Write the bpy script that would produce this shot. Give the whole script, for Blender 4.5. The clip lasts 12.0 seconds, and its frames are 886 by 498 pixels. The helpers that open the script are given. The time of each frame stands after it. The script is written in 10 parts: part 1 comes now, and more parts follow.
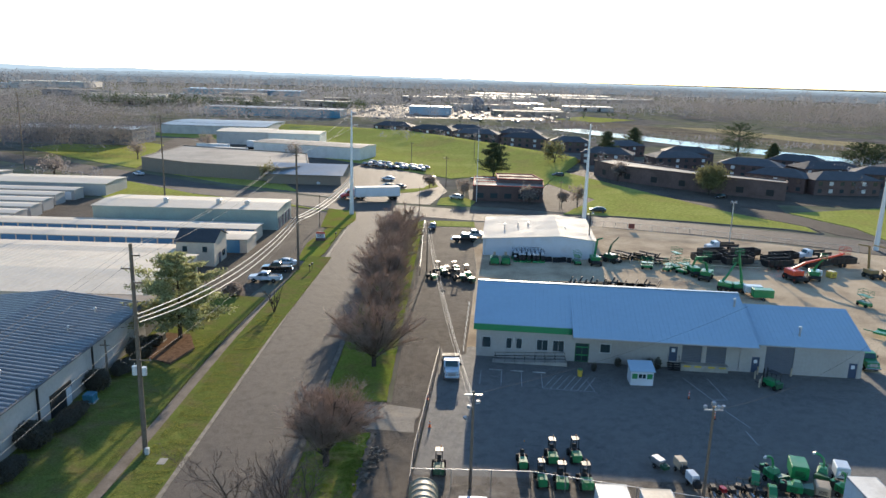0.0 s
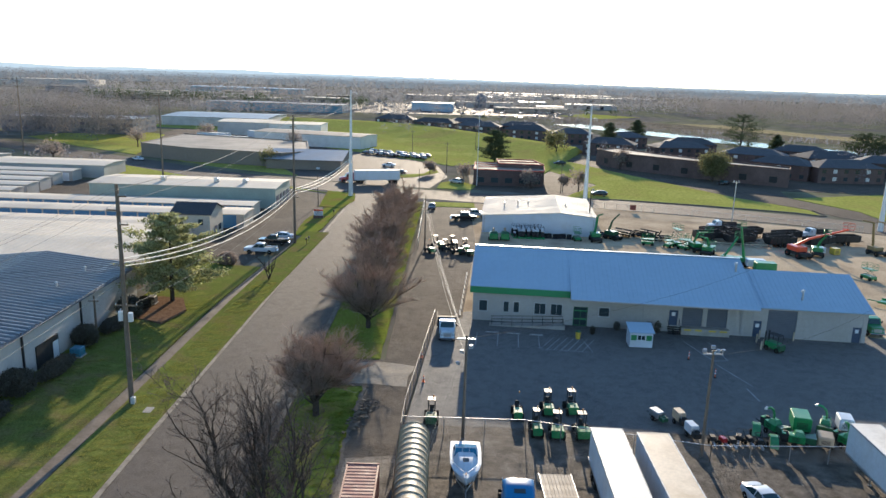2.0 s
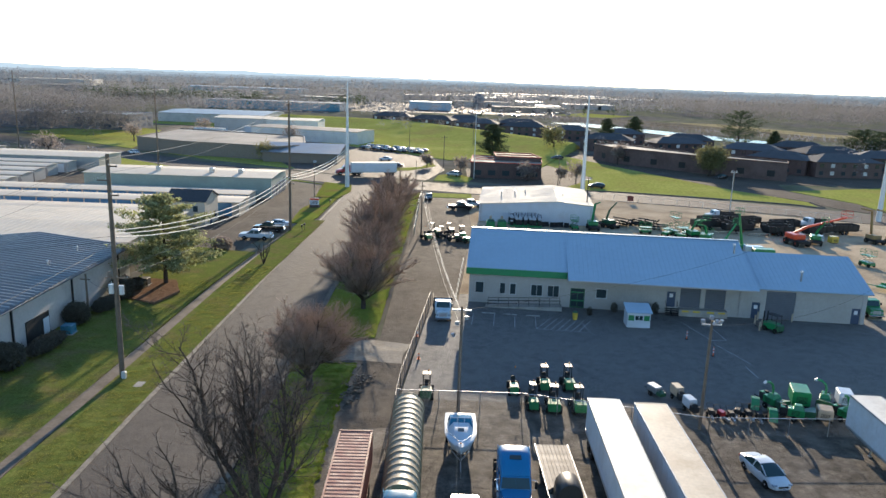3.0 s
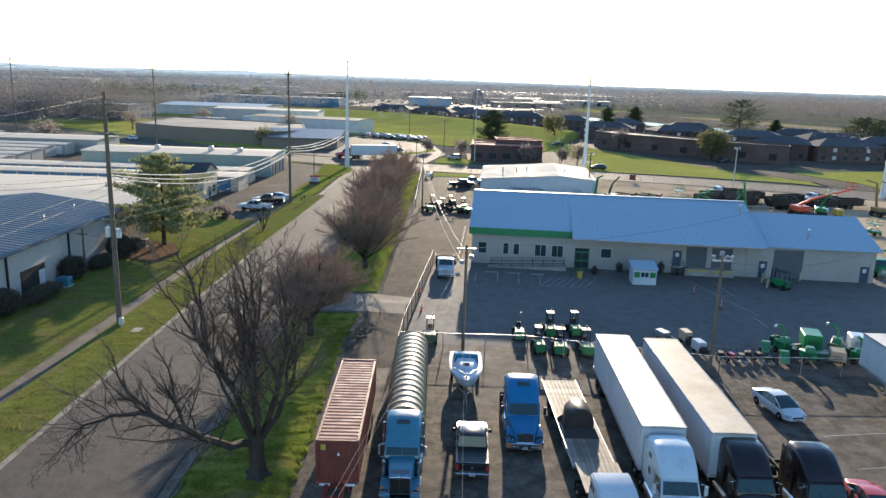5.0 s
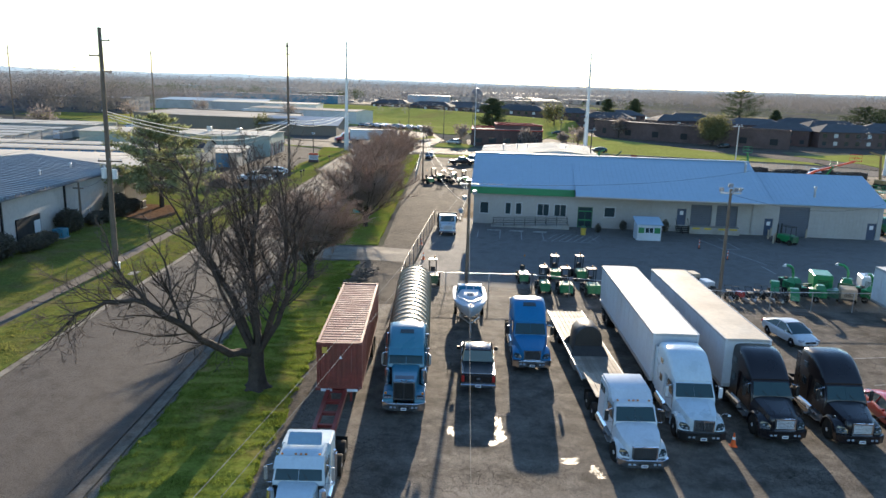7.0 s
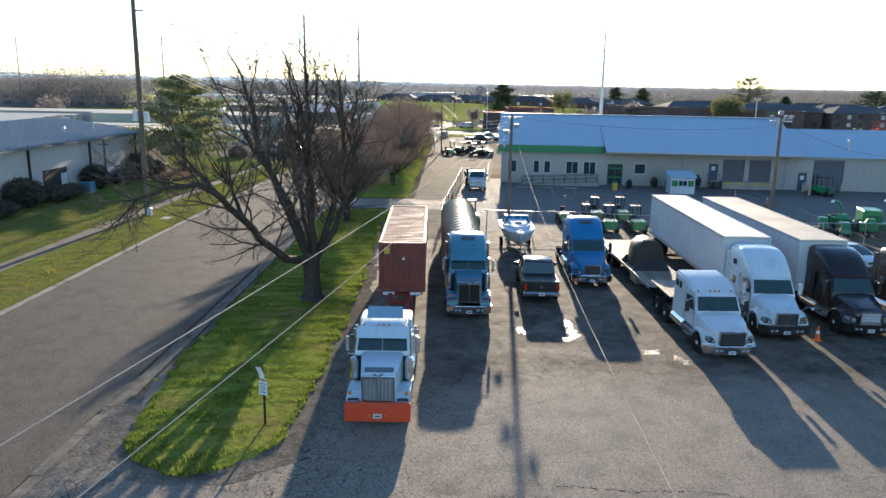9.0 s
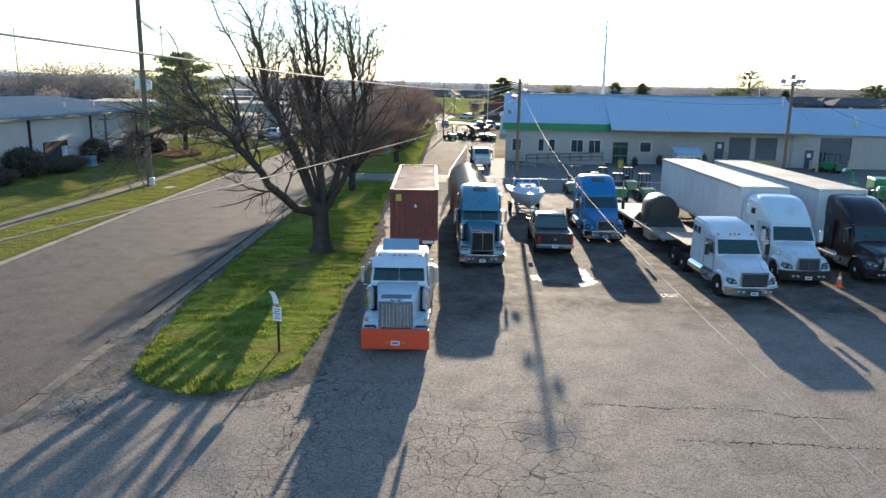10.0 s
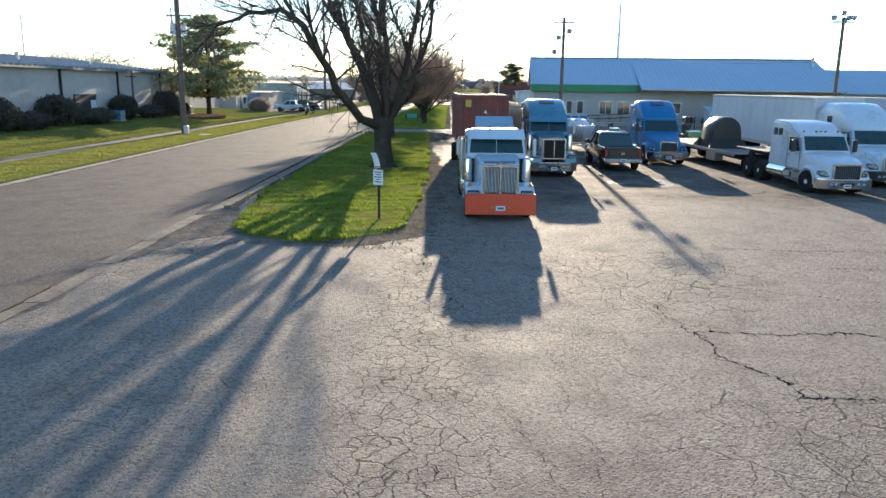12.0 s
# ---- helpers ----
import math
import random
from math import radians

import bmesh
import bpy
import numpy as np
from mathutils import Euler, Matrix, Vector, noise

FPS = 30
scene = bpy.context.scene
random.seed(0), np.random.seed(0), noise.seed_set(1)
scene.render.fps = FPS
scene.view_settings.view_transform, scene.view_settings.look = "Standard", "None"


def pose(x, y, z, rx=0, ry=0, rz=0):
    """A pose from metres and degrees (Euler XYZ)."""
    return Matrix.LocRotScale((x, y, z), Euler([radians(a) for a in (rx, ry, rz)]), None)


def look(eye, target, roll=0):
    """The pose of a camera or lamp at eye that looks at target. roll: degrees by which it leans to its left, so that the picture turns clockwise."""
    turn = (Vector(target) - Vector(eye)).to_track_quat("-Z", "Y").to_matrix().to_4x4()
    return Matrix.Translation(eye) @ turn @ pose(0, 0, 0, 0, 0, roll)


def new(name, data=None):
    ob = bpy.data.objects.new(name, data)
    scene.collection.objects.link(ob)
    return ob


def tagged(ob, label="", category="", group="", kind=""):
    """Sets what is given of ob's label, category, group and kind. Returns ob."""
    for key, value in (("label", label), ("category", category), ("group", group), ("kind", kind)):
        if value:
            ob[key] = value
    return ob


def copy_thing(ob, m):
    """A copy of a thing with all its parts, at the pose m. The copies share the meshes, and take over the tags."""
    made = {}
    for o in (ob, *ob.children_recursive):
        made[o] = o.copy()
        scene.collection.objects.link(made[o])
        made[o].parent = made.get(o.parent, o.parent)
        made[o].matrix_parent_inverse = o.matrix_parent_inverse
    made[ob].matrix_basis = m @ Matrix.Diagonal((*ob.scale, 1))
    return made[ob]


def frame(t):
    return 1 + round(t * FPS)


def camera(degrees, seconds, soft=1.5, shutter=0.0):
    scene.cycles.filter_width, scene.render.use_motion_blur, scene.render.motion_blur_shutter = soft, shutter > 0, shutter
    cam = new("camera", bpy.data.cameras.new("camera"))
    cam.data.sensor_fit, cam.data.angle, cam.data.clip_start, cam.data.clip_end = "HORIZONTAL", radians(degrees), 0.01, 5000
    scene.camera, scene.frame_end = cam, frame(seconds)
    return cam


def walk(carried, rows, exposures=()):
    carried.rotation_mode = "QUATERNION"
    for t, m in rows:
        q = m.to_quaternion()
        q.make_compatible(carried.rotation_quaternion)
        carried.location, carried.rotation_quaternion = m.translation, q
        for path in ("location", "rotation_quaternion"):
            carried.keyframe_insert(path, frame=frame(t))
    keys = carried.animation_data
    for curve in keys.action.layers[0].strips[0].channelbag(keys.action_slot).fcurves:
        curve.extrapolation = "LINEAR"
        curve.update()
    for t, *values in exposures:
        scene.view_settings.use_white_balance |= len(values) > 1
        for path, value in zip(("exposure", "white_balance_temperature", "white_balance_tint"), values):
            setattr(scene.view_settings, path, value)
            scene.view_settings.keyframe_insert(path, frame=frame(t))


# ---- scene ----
cam = camera(62.0, 12.0, soft=1.5)
PATH = [
    (0, (-0.60, -0.65, 38.13), (-0.61, 1.295, 37.664), 1.6),
    (0.5, (-0.25, -0.577, 36.74), (-0.271, 1.367, 36.273), 1.6),
    (1, (-0.018, -0.475, 35.28), (-0.04, 1.471, 34.816), 1.7),
    (1.5, (0.18, -0.39, 33.81), (0.161, 1.556, 33.349), 1.8),
    (2, (0.46, -0.28, 32.345), (0.442, 1.667, 31.886), 1.8),
    (2.5, (0.63, -0.18, 30.868), (0.619, 1.768, 30.412), 1.8),
    (3, (0.78, -0.08, 29.401), (0.768, 1.868, 28.948), 1.9),
    (5, (0.537, 0.04, 23.660), (0.527, 1.989, 23.212), 1.8),
    (5.5, (0.49, 0.0, 22.172), (0.479, 1.95, 21.728), 1.7),
    (6, (0.49, -0.012, 20.670), (0.481, 1.939, 20.230), 1.6),
    (6.5, (0.50, -0.05, 19.185), (0.489, 1.901, 18.746), 1.6),
    (7, (0.40, -0.04, 17.690), (0.392, 1.912, 17.254), 1.6),
    (9, (-2.80, 0.17, 11.88), (-2.814, 2.123, 11.452), 0.9),
    (9.5, (-3.08, 0.29, 10.462), (-3.091, 2.243, 10.033), 0.8),
    (10, (-3.50, 0.38, 9.055), (-3.509, 2.334, 8.628), 0.9),
    (10.5, (-4.18, 0.40, 7.720), (-4.189, 2.354, 7.293), 0.9),
    (11, (-4.90, 0.42, 6.330), (-4.911, 2.373, 5.900), 0.9),
    (11.5, (-5.95, 0.42, 4.990), (-5.956, 2.374, 4.564), 0.8),
    (12, (-6.986, 0.374, 4.347), (-6.993, 2.328, 3.919), 0.7),
]
walk(cam, [(t, look(eye, target, roll)) for t, eye, target, roll in PATH], exposures=[(0, 1.13, 6250, 10), (5.5, 1.17, 6250, 10), (9.5, 1.28, 6250, 10), (12, 1.4, 6300, 10)])

# ---------- light ----------
SUN_EL, SUN_AZ = 12.5, 3.8          # degrees above the horizon, degrees east of straight ahead
world = bpy.data.worlds.new("sky")
scene.world = world
world.use_nodes = True
wn = world.node_tree.nodes
sky = wn.new("ShaderNodeTexSky")
sky.sky_type = "NISHITA"
sky.sun_disc = False
sky.sun_elevation = radians(SUN_EL)
sky.sun_rotation = radians(SUN_AZ)
sky.air_density, sky.dust_density, sky.ozone_density = 0.95, 0.05, 2.6
wn["Background"].inputs["Strength"].default_value = 0.14
world.node_tree.links.new(sky.outputs["Color"], wn["Background"].inputs["Color"])
sun_data = bpy.data.lights.new("sun", "SUN")
sun_data.energy, sun_data.angle, sun_data.color = 5.0, radians(0.53), (1.0, 0.82, 0.6)
sun = new("sun", sun_data)
sun_dir = Vector((math.sin(radians(SUN_AZ)) * math.cos(radians(SUN_EL)), math.cos(radians(SUN_AZ)) * math.cos(radians(SUN_EL)), math.sin(radians(SUN_EL))))
sun.matrix_world = look(sun_dir * 200, (0, 0, 0))


# ---------- materials ----------
def material(name, color, rough=0.6, metal=0.0, vary=0.12, scale=1.5, fine=18.0, bump=0.0, dirt=None, dirt_amount=0.0, coat=0.0, per_object=0.0, local=False):
    """A painted or raw surface: two scales of noise in the colour, a bump, and stains of another colour."""
    m = bpy.data.materials.new(name)
    m.use_nodes = True
    n, l = m.node_tree.nodes, m.node_tree.links
    p = n["Principled BSDF"]
    p.inputs["Roughness"].default_value, p.inputs["Metallic"].default_value = rough, metal
    p.inputs["Specular IOR Level"].default_value = 0.15 if rough > 0.8 else 0.5
    if coat:
        p.inputs["Coat Weight"].default_value = coat
        p.inputs["Coat Roughness"].default_value = 0.06
    if local:
        src = n.new("ShaderNodeTexCoord").outputs["Object"]
    else:
        src = n.new("ShaderNodeNewGeometry").outputs["Position"]
    big = n.new("ShaderNodeTexNoise")
    big.inputs["Scale"].default_value, big.inputs["Detail"].default_value = scale, 4
    small = n.new("ShaderNodeTexNoise")
    small.inputs["Scale"].default_value, small.inputs["Detail"].default_value = fine, 3
    l.new(src, big.inputs["Vector"])
    l.new(src, small.inputs["Vector"])
    add = n.new("ShaderNodeMath")
    add.operation = "ADD"
    l.new(big.outputs["Fac"], add.inputs[0])
    l.new(small.outputs["Fac"], add.inputs[1])
    gain = n.new("ShaderNodeMapRange")
    gain.inputs["From Min"].default_value, gain.inputs["From Max"].default_value = 0.6, 1.4
    gain.inputs["To Min"].default_value, gain.inputs["To Max"].default_value = 1 - vary * 1.6, 1 + vary * 1.6
    l.new(add.outputs[0], gain.inputs["Value"])
    base = n.new("ShaderNodeVectorMath")
    base.operation = "SCALE"
    base.inputs[0].default_value = color
    l.new(gain.outputs["Result"], base.inputs["Scale"])
    out = base.outputs["Vector"]
    if per_object:
        info = n.new("ShaderNodeObjectInfo")
        r = n.new("ShaderNodeMapRange")
        r.inputs["To Min"].default_value, r.inputs["To Max"].default_value = 1 - per_object, 1 + per_object
        l.new(info.outputs["Random"], r.inputs["Value"])
        s2 = n.new("ShaderNodeVectorMath")
        s2.operation = "SCALE"
        l.new(out, s2.inputs[0])
        l.new(r.outputs["Result"], s2.inputs["Scale"])
        out = s2.outputs["Vector"]
    if dirt:
        stain = n.new("ShaderNodeTexNoise")
        stain.inputs["Scale"].default_value, stain.inputs["Detail"].default_value, stain.inputs["Roughness"].default_value = scale * 0.7, 7, 0.65
        off = n.new("ShaderNodeVectorMath")
        off.inputs[1].default_value = (13.7, 4.1, 7.9)
        l.new(src, off.inputs[0])
        l.new(off.outputs["Vector"], stain.inputs["Vector"])
        ramp = n.new("ShaderNodeMapRange")
        ramp.inputs["From Min"].default_value, ramp.inputs["From Max"].default_value = 0.48, 0.7
        ramp.inputs["To Max"].default_value = dirt_amount
        l.new(stain.outputs["Fac"], ramp.inputs["Value"])
        mix = n.new("ShaderNodeMix")
        mix.data_type = "RGBA"
        l.new(ramp.outputs["Result"], mix.inputs["Factor"])
        l.new(out, mix.inputs["A"])
        mix.inputs["B"].default_value = (*dirt, 1)
        out = mix.outputs["Result"]
    l.new(out, p.inputs["Base Color"])
    if bump:
        b = n.new("ShaderNodeBump")
        b.inputs["Strength"].default_value, b.inputs["Distance"].default_value = bump, 0.02
        l.new(small.outputs["Fac"], b.inputs["Height"])
        l.new(b.outputs["Normal"], p.inputs["Normal"])
    rr = n.new("ShaderNodeMapRange")
    rr.inputs["From Min"].default_value, rr.inputs["From Max"].default_value = 0.3, 0.7
    rr.inputs["To Min"].default_value, rr.inputs["To Max"].default_value = max(0.02, rough * 0.85), min(1, rough * 1.15)
    l.new(big.outputs["Fac"], rr.inputs["Value"])
    l.new(rr.outputs["Result"], p.inputs["Roughness"])
    return m


def asphalt(name, color, dust, crack_scale=0.45, crack=0.5, dust_amount=0.55, patch=1.0, gloss=0.25, rough=(0.78, 0.95), coarse=0.5, worn=None, seam=None):
    """Worn asphalt: stone grain, dust, dark oil stains, alligator cracks in patches."""
    m = bpy.data.materials.new(name)
    m.use_nodes = True
    n, l = m.node_tree.nodes, m.node_tree.links
    p = n["Principled BSDF"]
    p.inputs["Specular IOR Level"].default_value = gloss
    pos = n.new("ShaderNodeNewGeometry").outputs["Position"]

    def noise_tex(scale, detail=5, rough=0.6, shift=(0, 0, 0)):
        v = n.new("ShaderNodeVectorMath")
        v.inputs[1].default_value = shift
        l.new(pos, v.inputs[0])
        t = n.new("ShaderNodeTexNoise")
        t.inputs["Scale"].default_value, t.inputs["Detail"].default_value, t.inputs["Roughness"].default_value = scale, detail, rough
        l.new(v.outputs["Vector"], t.inputs["Vector"])
        return t

    def span(value, a, b, c, d):
        r = n.new("ShaderNodeMapRange")
        r.inputs["From Min"].default_value, r.inputs["From Max"].default_value = a, b
        r.inputs["To Min"].default_value, r.inputs["To Max"].default_value = c, d
        l.new(value, r.inputs["Value"])
        return r.outputs["Result"]

    def mixed(fac, a, b):
        x = n.new("ShaderNodeMix")
        x.data_type = "RGBA"
        l.new(fac, x.inputs["Factor"])
        for key, v in (("A", a), ("B", b)):
            if isinstance(v, tuple):
                x.inputs[key].default_value = (*v, 1)
            else:
                l.new(v, x.inputs[key])
        return x.outputs["Result"]

    def times(a, b):
        x = n.new("ShaderNodeMath")
        x.operation = "MULTIPLY"
        l.new(a, x.inputs[0])
        if isinstance(b, float):
            x.inputs[1].default_value = b
        else:
            l.new(b, x.inputs[1])
        return x.outputs[0]

    grain = n.new("ShaderNodeTexVoronoi")
    grain.inputs["Scale"].default_value, grain.inputs["Detail"].default_value = 26, 1.0
    l.new(pos, grain.inputs["Vector"])
    stone = n.new("ShaderNodeSeparateColor")
    l.new(grain.outputs["Color"], stone.inputs["Color"])
    speck = noise_tex(13, 6, 0.8, (3, 1, 8))
    broad = noise_tex(0.11 * patch, 6, 0.62)
    mid = noise_tex(0.9, 6, 0.65, (5, 9, 0))
    lit = tuple(c * 1.6 for c in color)
    col = mixed(stone.outputs["Red"], tuple(c * 0.36 for c in color), lit)
    col = mixed(times(span(speck.outputs["Fac"], 0.5, 0.58, 0, 1), 0.6), col, tuple(c * 1.6 for c in color))
    col = mixed(times(span(speck.outputs["Fac"], 0.46, 0.4, 0, 1), 0.5), col, tuple(c * 0.5 for c in color))
    col = mixed(times(span(broad.outputs["Fac"], 0.42, 0.66, 0, 1), dust_amount), col, dust)
    col = mixed(times(span(mid.outputs["Fac"], 0.47, 0.66, 0, 1), 0.3), col, tuple(c * 0.55 for c in color))
    oil = noise_tex(0.33, 4, 0.55, (31, 2, 0))
    col = mixed(times(span(oil.outputs["Fac"], 0.6, 0.72, 0, 1), 0.3), col, tuple(c * 0.4 for c in color))
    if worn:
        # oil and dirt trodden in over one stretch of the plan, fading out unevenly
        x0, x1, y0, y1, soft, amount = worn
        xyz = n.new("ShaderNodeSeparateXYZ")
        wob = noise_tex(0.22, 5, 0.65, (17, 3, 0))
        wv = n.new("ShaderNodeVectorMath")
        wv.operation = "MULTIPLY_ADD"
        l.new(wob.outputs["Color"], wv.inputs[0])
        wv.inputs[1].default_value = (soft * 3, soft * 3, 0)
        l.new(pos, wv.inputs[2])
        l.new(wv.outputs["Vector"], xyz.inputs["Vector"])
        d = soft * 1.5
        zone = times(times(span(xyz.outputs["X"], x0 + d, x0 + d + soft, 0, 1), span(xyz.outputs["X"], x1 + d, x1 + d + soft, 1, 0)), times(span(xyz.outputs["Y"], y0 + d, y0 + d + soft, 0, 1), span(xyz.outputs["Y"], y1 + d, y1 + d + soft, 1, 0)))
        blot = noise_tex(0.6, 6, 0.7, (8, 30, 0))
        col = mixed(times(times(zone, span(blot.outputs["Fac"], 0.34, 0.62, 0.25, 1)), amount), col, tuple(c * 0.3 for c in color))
    # cracks
    bend = noise_tex(2.2, 4, 0.6, (2, 7, 1))
    cv = n.new("ShaderNodeVectorMath")
    cv.operation = "MULTIPLY_ADD"
    l.new(bend.outputs["Color"], cv.inputs[0])
    cv.inputs[1].default_value = (0.4, 0.4, 0)
    l.new(pos, cv.inputs[2])
    lines = []
    for s, width in ((crack_scale, 0.006), (crack_scale * 4.5, 0.013), (crack_scale * 10.0, 0.028)):
        v = n.new("ShaderNodeTexVoronoi")
        v.feature = "DISTANCE_TO_EDGE"
        v.inputs["Scale"].default_value = s
        l.new(cv.outputs["Vector"], v.inputs["Vector"])
        lines.append(span(v.outputs["Distance"], width * 0.25, width, 1, 0))
    where = noise_tex(0.16, 3, 0.5, (40, 11, 3))
    fine_mask = span(where.outputs["Fac"], 0.55, 0.66, 0, 1)
    mid_mask = span(where.outputs["Fac"], 0.42, 0.58, 0.06, 1)
    if seam is not None:
        # the crazed band along an old joint between two paving lanes
        sx = n.new("ShaderNodeSeparateXYZ")
        l.new(cv.outputs["Vector"], sx.inputs["Vector"])
        off = n.new("ShaderNodeMath")
        off.operation = "SUBTRACT"
        l.new(sx.outputs["X"], off.inputs[0])
        off.inputs[1].default_value = seam + 0.2
        dist = n.new("ShaderNodeMath")
        dist.operation = "ABSOLUTE"
        l.new(off.outputs[0], dist.inputs[0])
        wide = n.new("ShaderNodeMath")
        wide.operation = "MAXIMUM"
        l.new(span(dist.outputs[0], 0.5, 1.5, 1, 0), wide.inputs[0])
        l.new(fine_mask, wide.inputs[1])
        fine_mask = wide.outputs[0]
    coarse_mask = span(where.outputs["Fac"], 0.36, 0.5, 0.0, 1)
    top = n.new("ShaderNodeMath")
    top.operation = "MAXIMUM"
    l.new(times(times(lines[0], coarse_mask), coarse), top.inputs[0])
    fine_lines = times(lines[2], fine_mask)
    net = n.new("ShaderNodeMath")
    net.operation = "MAXIMUM"
    l.new(times(lines[1], mid_mask), net.inputs[0])
    l.new(fine_lines, net.inputs[1])
    l.new(net.outputs[0], top.inputs[1])
    col = mixed(times(top.outputs[0], crack), col, tuple(c * 0.13 for c in color))
    l.new(col, p.inputs["Base Color"])
    l.new(span(mid.outputs["Fac"], 0.3, 0.7, *rough), p.inputs["Roughness"])
    h = n.new("ShaderNodeMath")
    h.operation = "SUBTRACT"
    l.new(span(grain.outputs["Distance"], 0, 0.8, 1, 0), h.inputs[0])
    l.new(times(top.outputs[0], 1.3 * crack), h.inputs[1])
    b = n.new("ShaderNodeBump")
    b.inputs["Strength"].default_value, b.inputs["Distance"].default_value = 1.0, 0.02
    l.new(h.outputs[0], b.inputs["Height"])
    l.new(b.outputs["Normal"], p.inputs["Normal"])
    return m


def patchwork(name, colors, scale, fine=3.0, bump=0.6, detail=6, lambert=0.0):
    """Ground cover: several colours blended by a broad noise, mottled by a fine one."""
    m = bpy.data.materials.new(name)
    m.use_nodes = True
    n, l = m.node_tree.nodes, m.node_tree.links
    n.remove(n["Principled BSDF"])
    p = n.new("ShaderNodeBsdfDiffuse")
    p.inputs["Roughness"].default_value = lambert
    l.new(p.outputs[0], n["Material Output"].inputs["Surface"])
    pos = n.new("ShaderNodeNewGeometry").outputs["Position"]
    t = n.new("ShaderNodeTexNoise")
    t.inputs["Scale"].default_value, t.inputs["Detail"].default_value, t.inputs["Roughness"].default_value = scale, detail, 0.6
    l.new(pos, t.inputs["Vector"])
    ramp = n.new("ShaderNodeValToRGB")
    el = ramp.color_ramp.elements
    el[0].position, el[1].position = 0.34, 0.66
    el[0].color, el[1].color = (*colors[0], 1), (*colors[-1], 1)
    for i, c in enumerate(colors[1:-1]):
        e = el.new(0.34 + 0.32 * (i + 1) / (len(colors) - 1))
        e.color = (*c, 1)
    l.new(t.outputs["Fac"], ramp.inputs["Fac"])
    f = n.new("ShaderNodeTexNoise")
    f.inputs["Scale"].default_value, f.inputs["Detail"].default_value = fine, 4
    l.new(pos, f.inputs["Vector"])
    g = n.new("ShaderNodeMapRange")
    g.inputs["From Min"].default_value, g.inputs["From Max"].default_value = 0.3, 0.7
    g.inputs["To Min"].default_value, g.inputs["To Max"].default_value = 0.72, 1.28
    l.new(f.outputs["Fac"], g.inputs["Value"])
    s = n.new("ShaderNodeVectorMath")
    s.operation = "SCALE"
    l.new(ramp.outputs["Color"], s.inputs[0])
    l.new(g.outputs["Result"], s.inputs["Scale"])
    l.new(s.outputs["Vector"], p.inputs["Color"])
    b = n.new("ShaderNodeBump")
    b.inputs["Strength"].default_value, b.inputs["Distance"].default_value = bump, 0.05
    l.new(f.outputs["Fac"], b.inputs["Height"])
    l.new(b.outputs["Normal"], p.inputs["Normal"])
    return m


def leafy(name, color, translucent=0.35, vary=0.35):
    m = bpy.data.materials.new(name)
    m.use_nodes = True
    n, l = m.node_tree.nodes, m.node_tree.links
    p = n["Principled BSDF"]
    p.inputs["Roughness"].default_value = 0.8
    p.inputs["Specular IOR Level"].default_value = 0.05
    g = n.new("ShaderNodeNewGeometry")
    r = n.new("ShaderNodeMapRange")
    r.inputs["To Min"].default_value, r.inputs["To Max"].default_value = 1 - vary, 1 + vary
    l.new(g.outputs["Random Per Island"], r.inputs["Value"])
    s = n.new("ShaderNodeVectorMath")
    s.operation = "SCALE"
    s.inputs[0].default_value = color
    l.new(r.outputs["Result"], s.inputs["Scale"])
    l.new(s.outputs["Vector"], p.inputs["Base Color"])
    if translucent:
        t = n.new("ShaderNodeBsdfTranslucent")
        l.new(s.outputs["Vector"], t.inputs["Color"])
        x = n.new("ShaderNodeMixShader")
        x.inputs["Fac"].default_value = translucent
        l.new(p.outputs[0], x.inputs[1])
        l.new(t.outputs[0], x.inputs[2])
        l.new(x.outputs[0], n["Material Output"].inputs["Surface"])
    return m


def glass(name, color=(0.03, 0.045, 0.05), rough=0.06, gloss=0.8):
    m = bpy.data.materials.new(name)
    m.use_nodes = True
    p = m.node_tree.nodes["Principled BSDF"]
    p.inputs["Base Color"].default_value = (*color, 1)
    p.inputs["Roughness"].default_value = rough
    p.inputs["IOR"].default_value = 1.5
    p.inputs["Specular IOR Level"].default_value = gloss
    return m


M = {}
M["road"] = asphalt("road_asphalt", (0.086, 0.074, 0.063), (0.112, 0.096, 0.081), 0.12, 0.15, 0.5, gloss=0.12, rough=(0.76, 0.9))
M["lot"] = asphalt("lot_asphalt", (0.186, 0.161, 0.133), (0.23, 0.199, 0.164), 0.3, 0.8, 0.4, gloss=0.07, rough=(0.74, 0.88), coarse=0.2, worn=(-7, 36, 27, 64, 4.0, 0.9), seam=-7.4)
M["yard"] = asphalt("yard_asphalt", (0.118, 0.114, 0.106), (0.17, 0.162, 0.148), 0.12, 0.3, 0.6, gloss=0.2)
M["drive"] = asphalt("drive_asphalt", (0.085, 0.072, 0.059), (0.15, 0.127, 0.1), 0.3, 0.6, 0.7, gloss=0.03, rough=(0.8, 0.95))
M["gravel"] = patchwork("yard_gravel", [(0.32, 0.25, 0.175), (0.46, 0.365, 0.25), (0.54, 0.44, 0.31)], 0.12, 4.0)
M["concrete"] = material("concrete", (0.33, 0.31, 0.275), 0.9, vary=0.16, scale=0.8, fine=14, bump=0.3, dirt=(0.16, 0.14, 0.11), dirt_amount=0.5)
M["oldkerb"] = material("grimy_old_kerb", (0.17, 0.147, 0.117), 0.92, vary=0.3, scale=1.6, fine=9, bump=0.5, dirt=(0.07, 0.058, 0.043), dirt_amount=0.9)
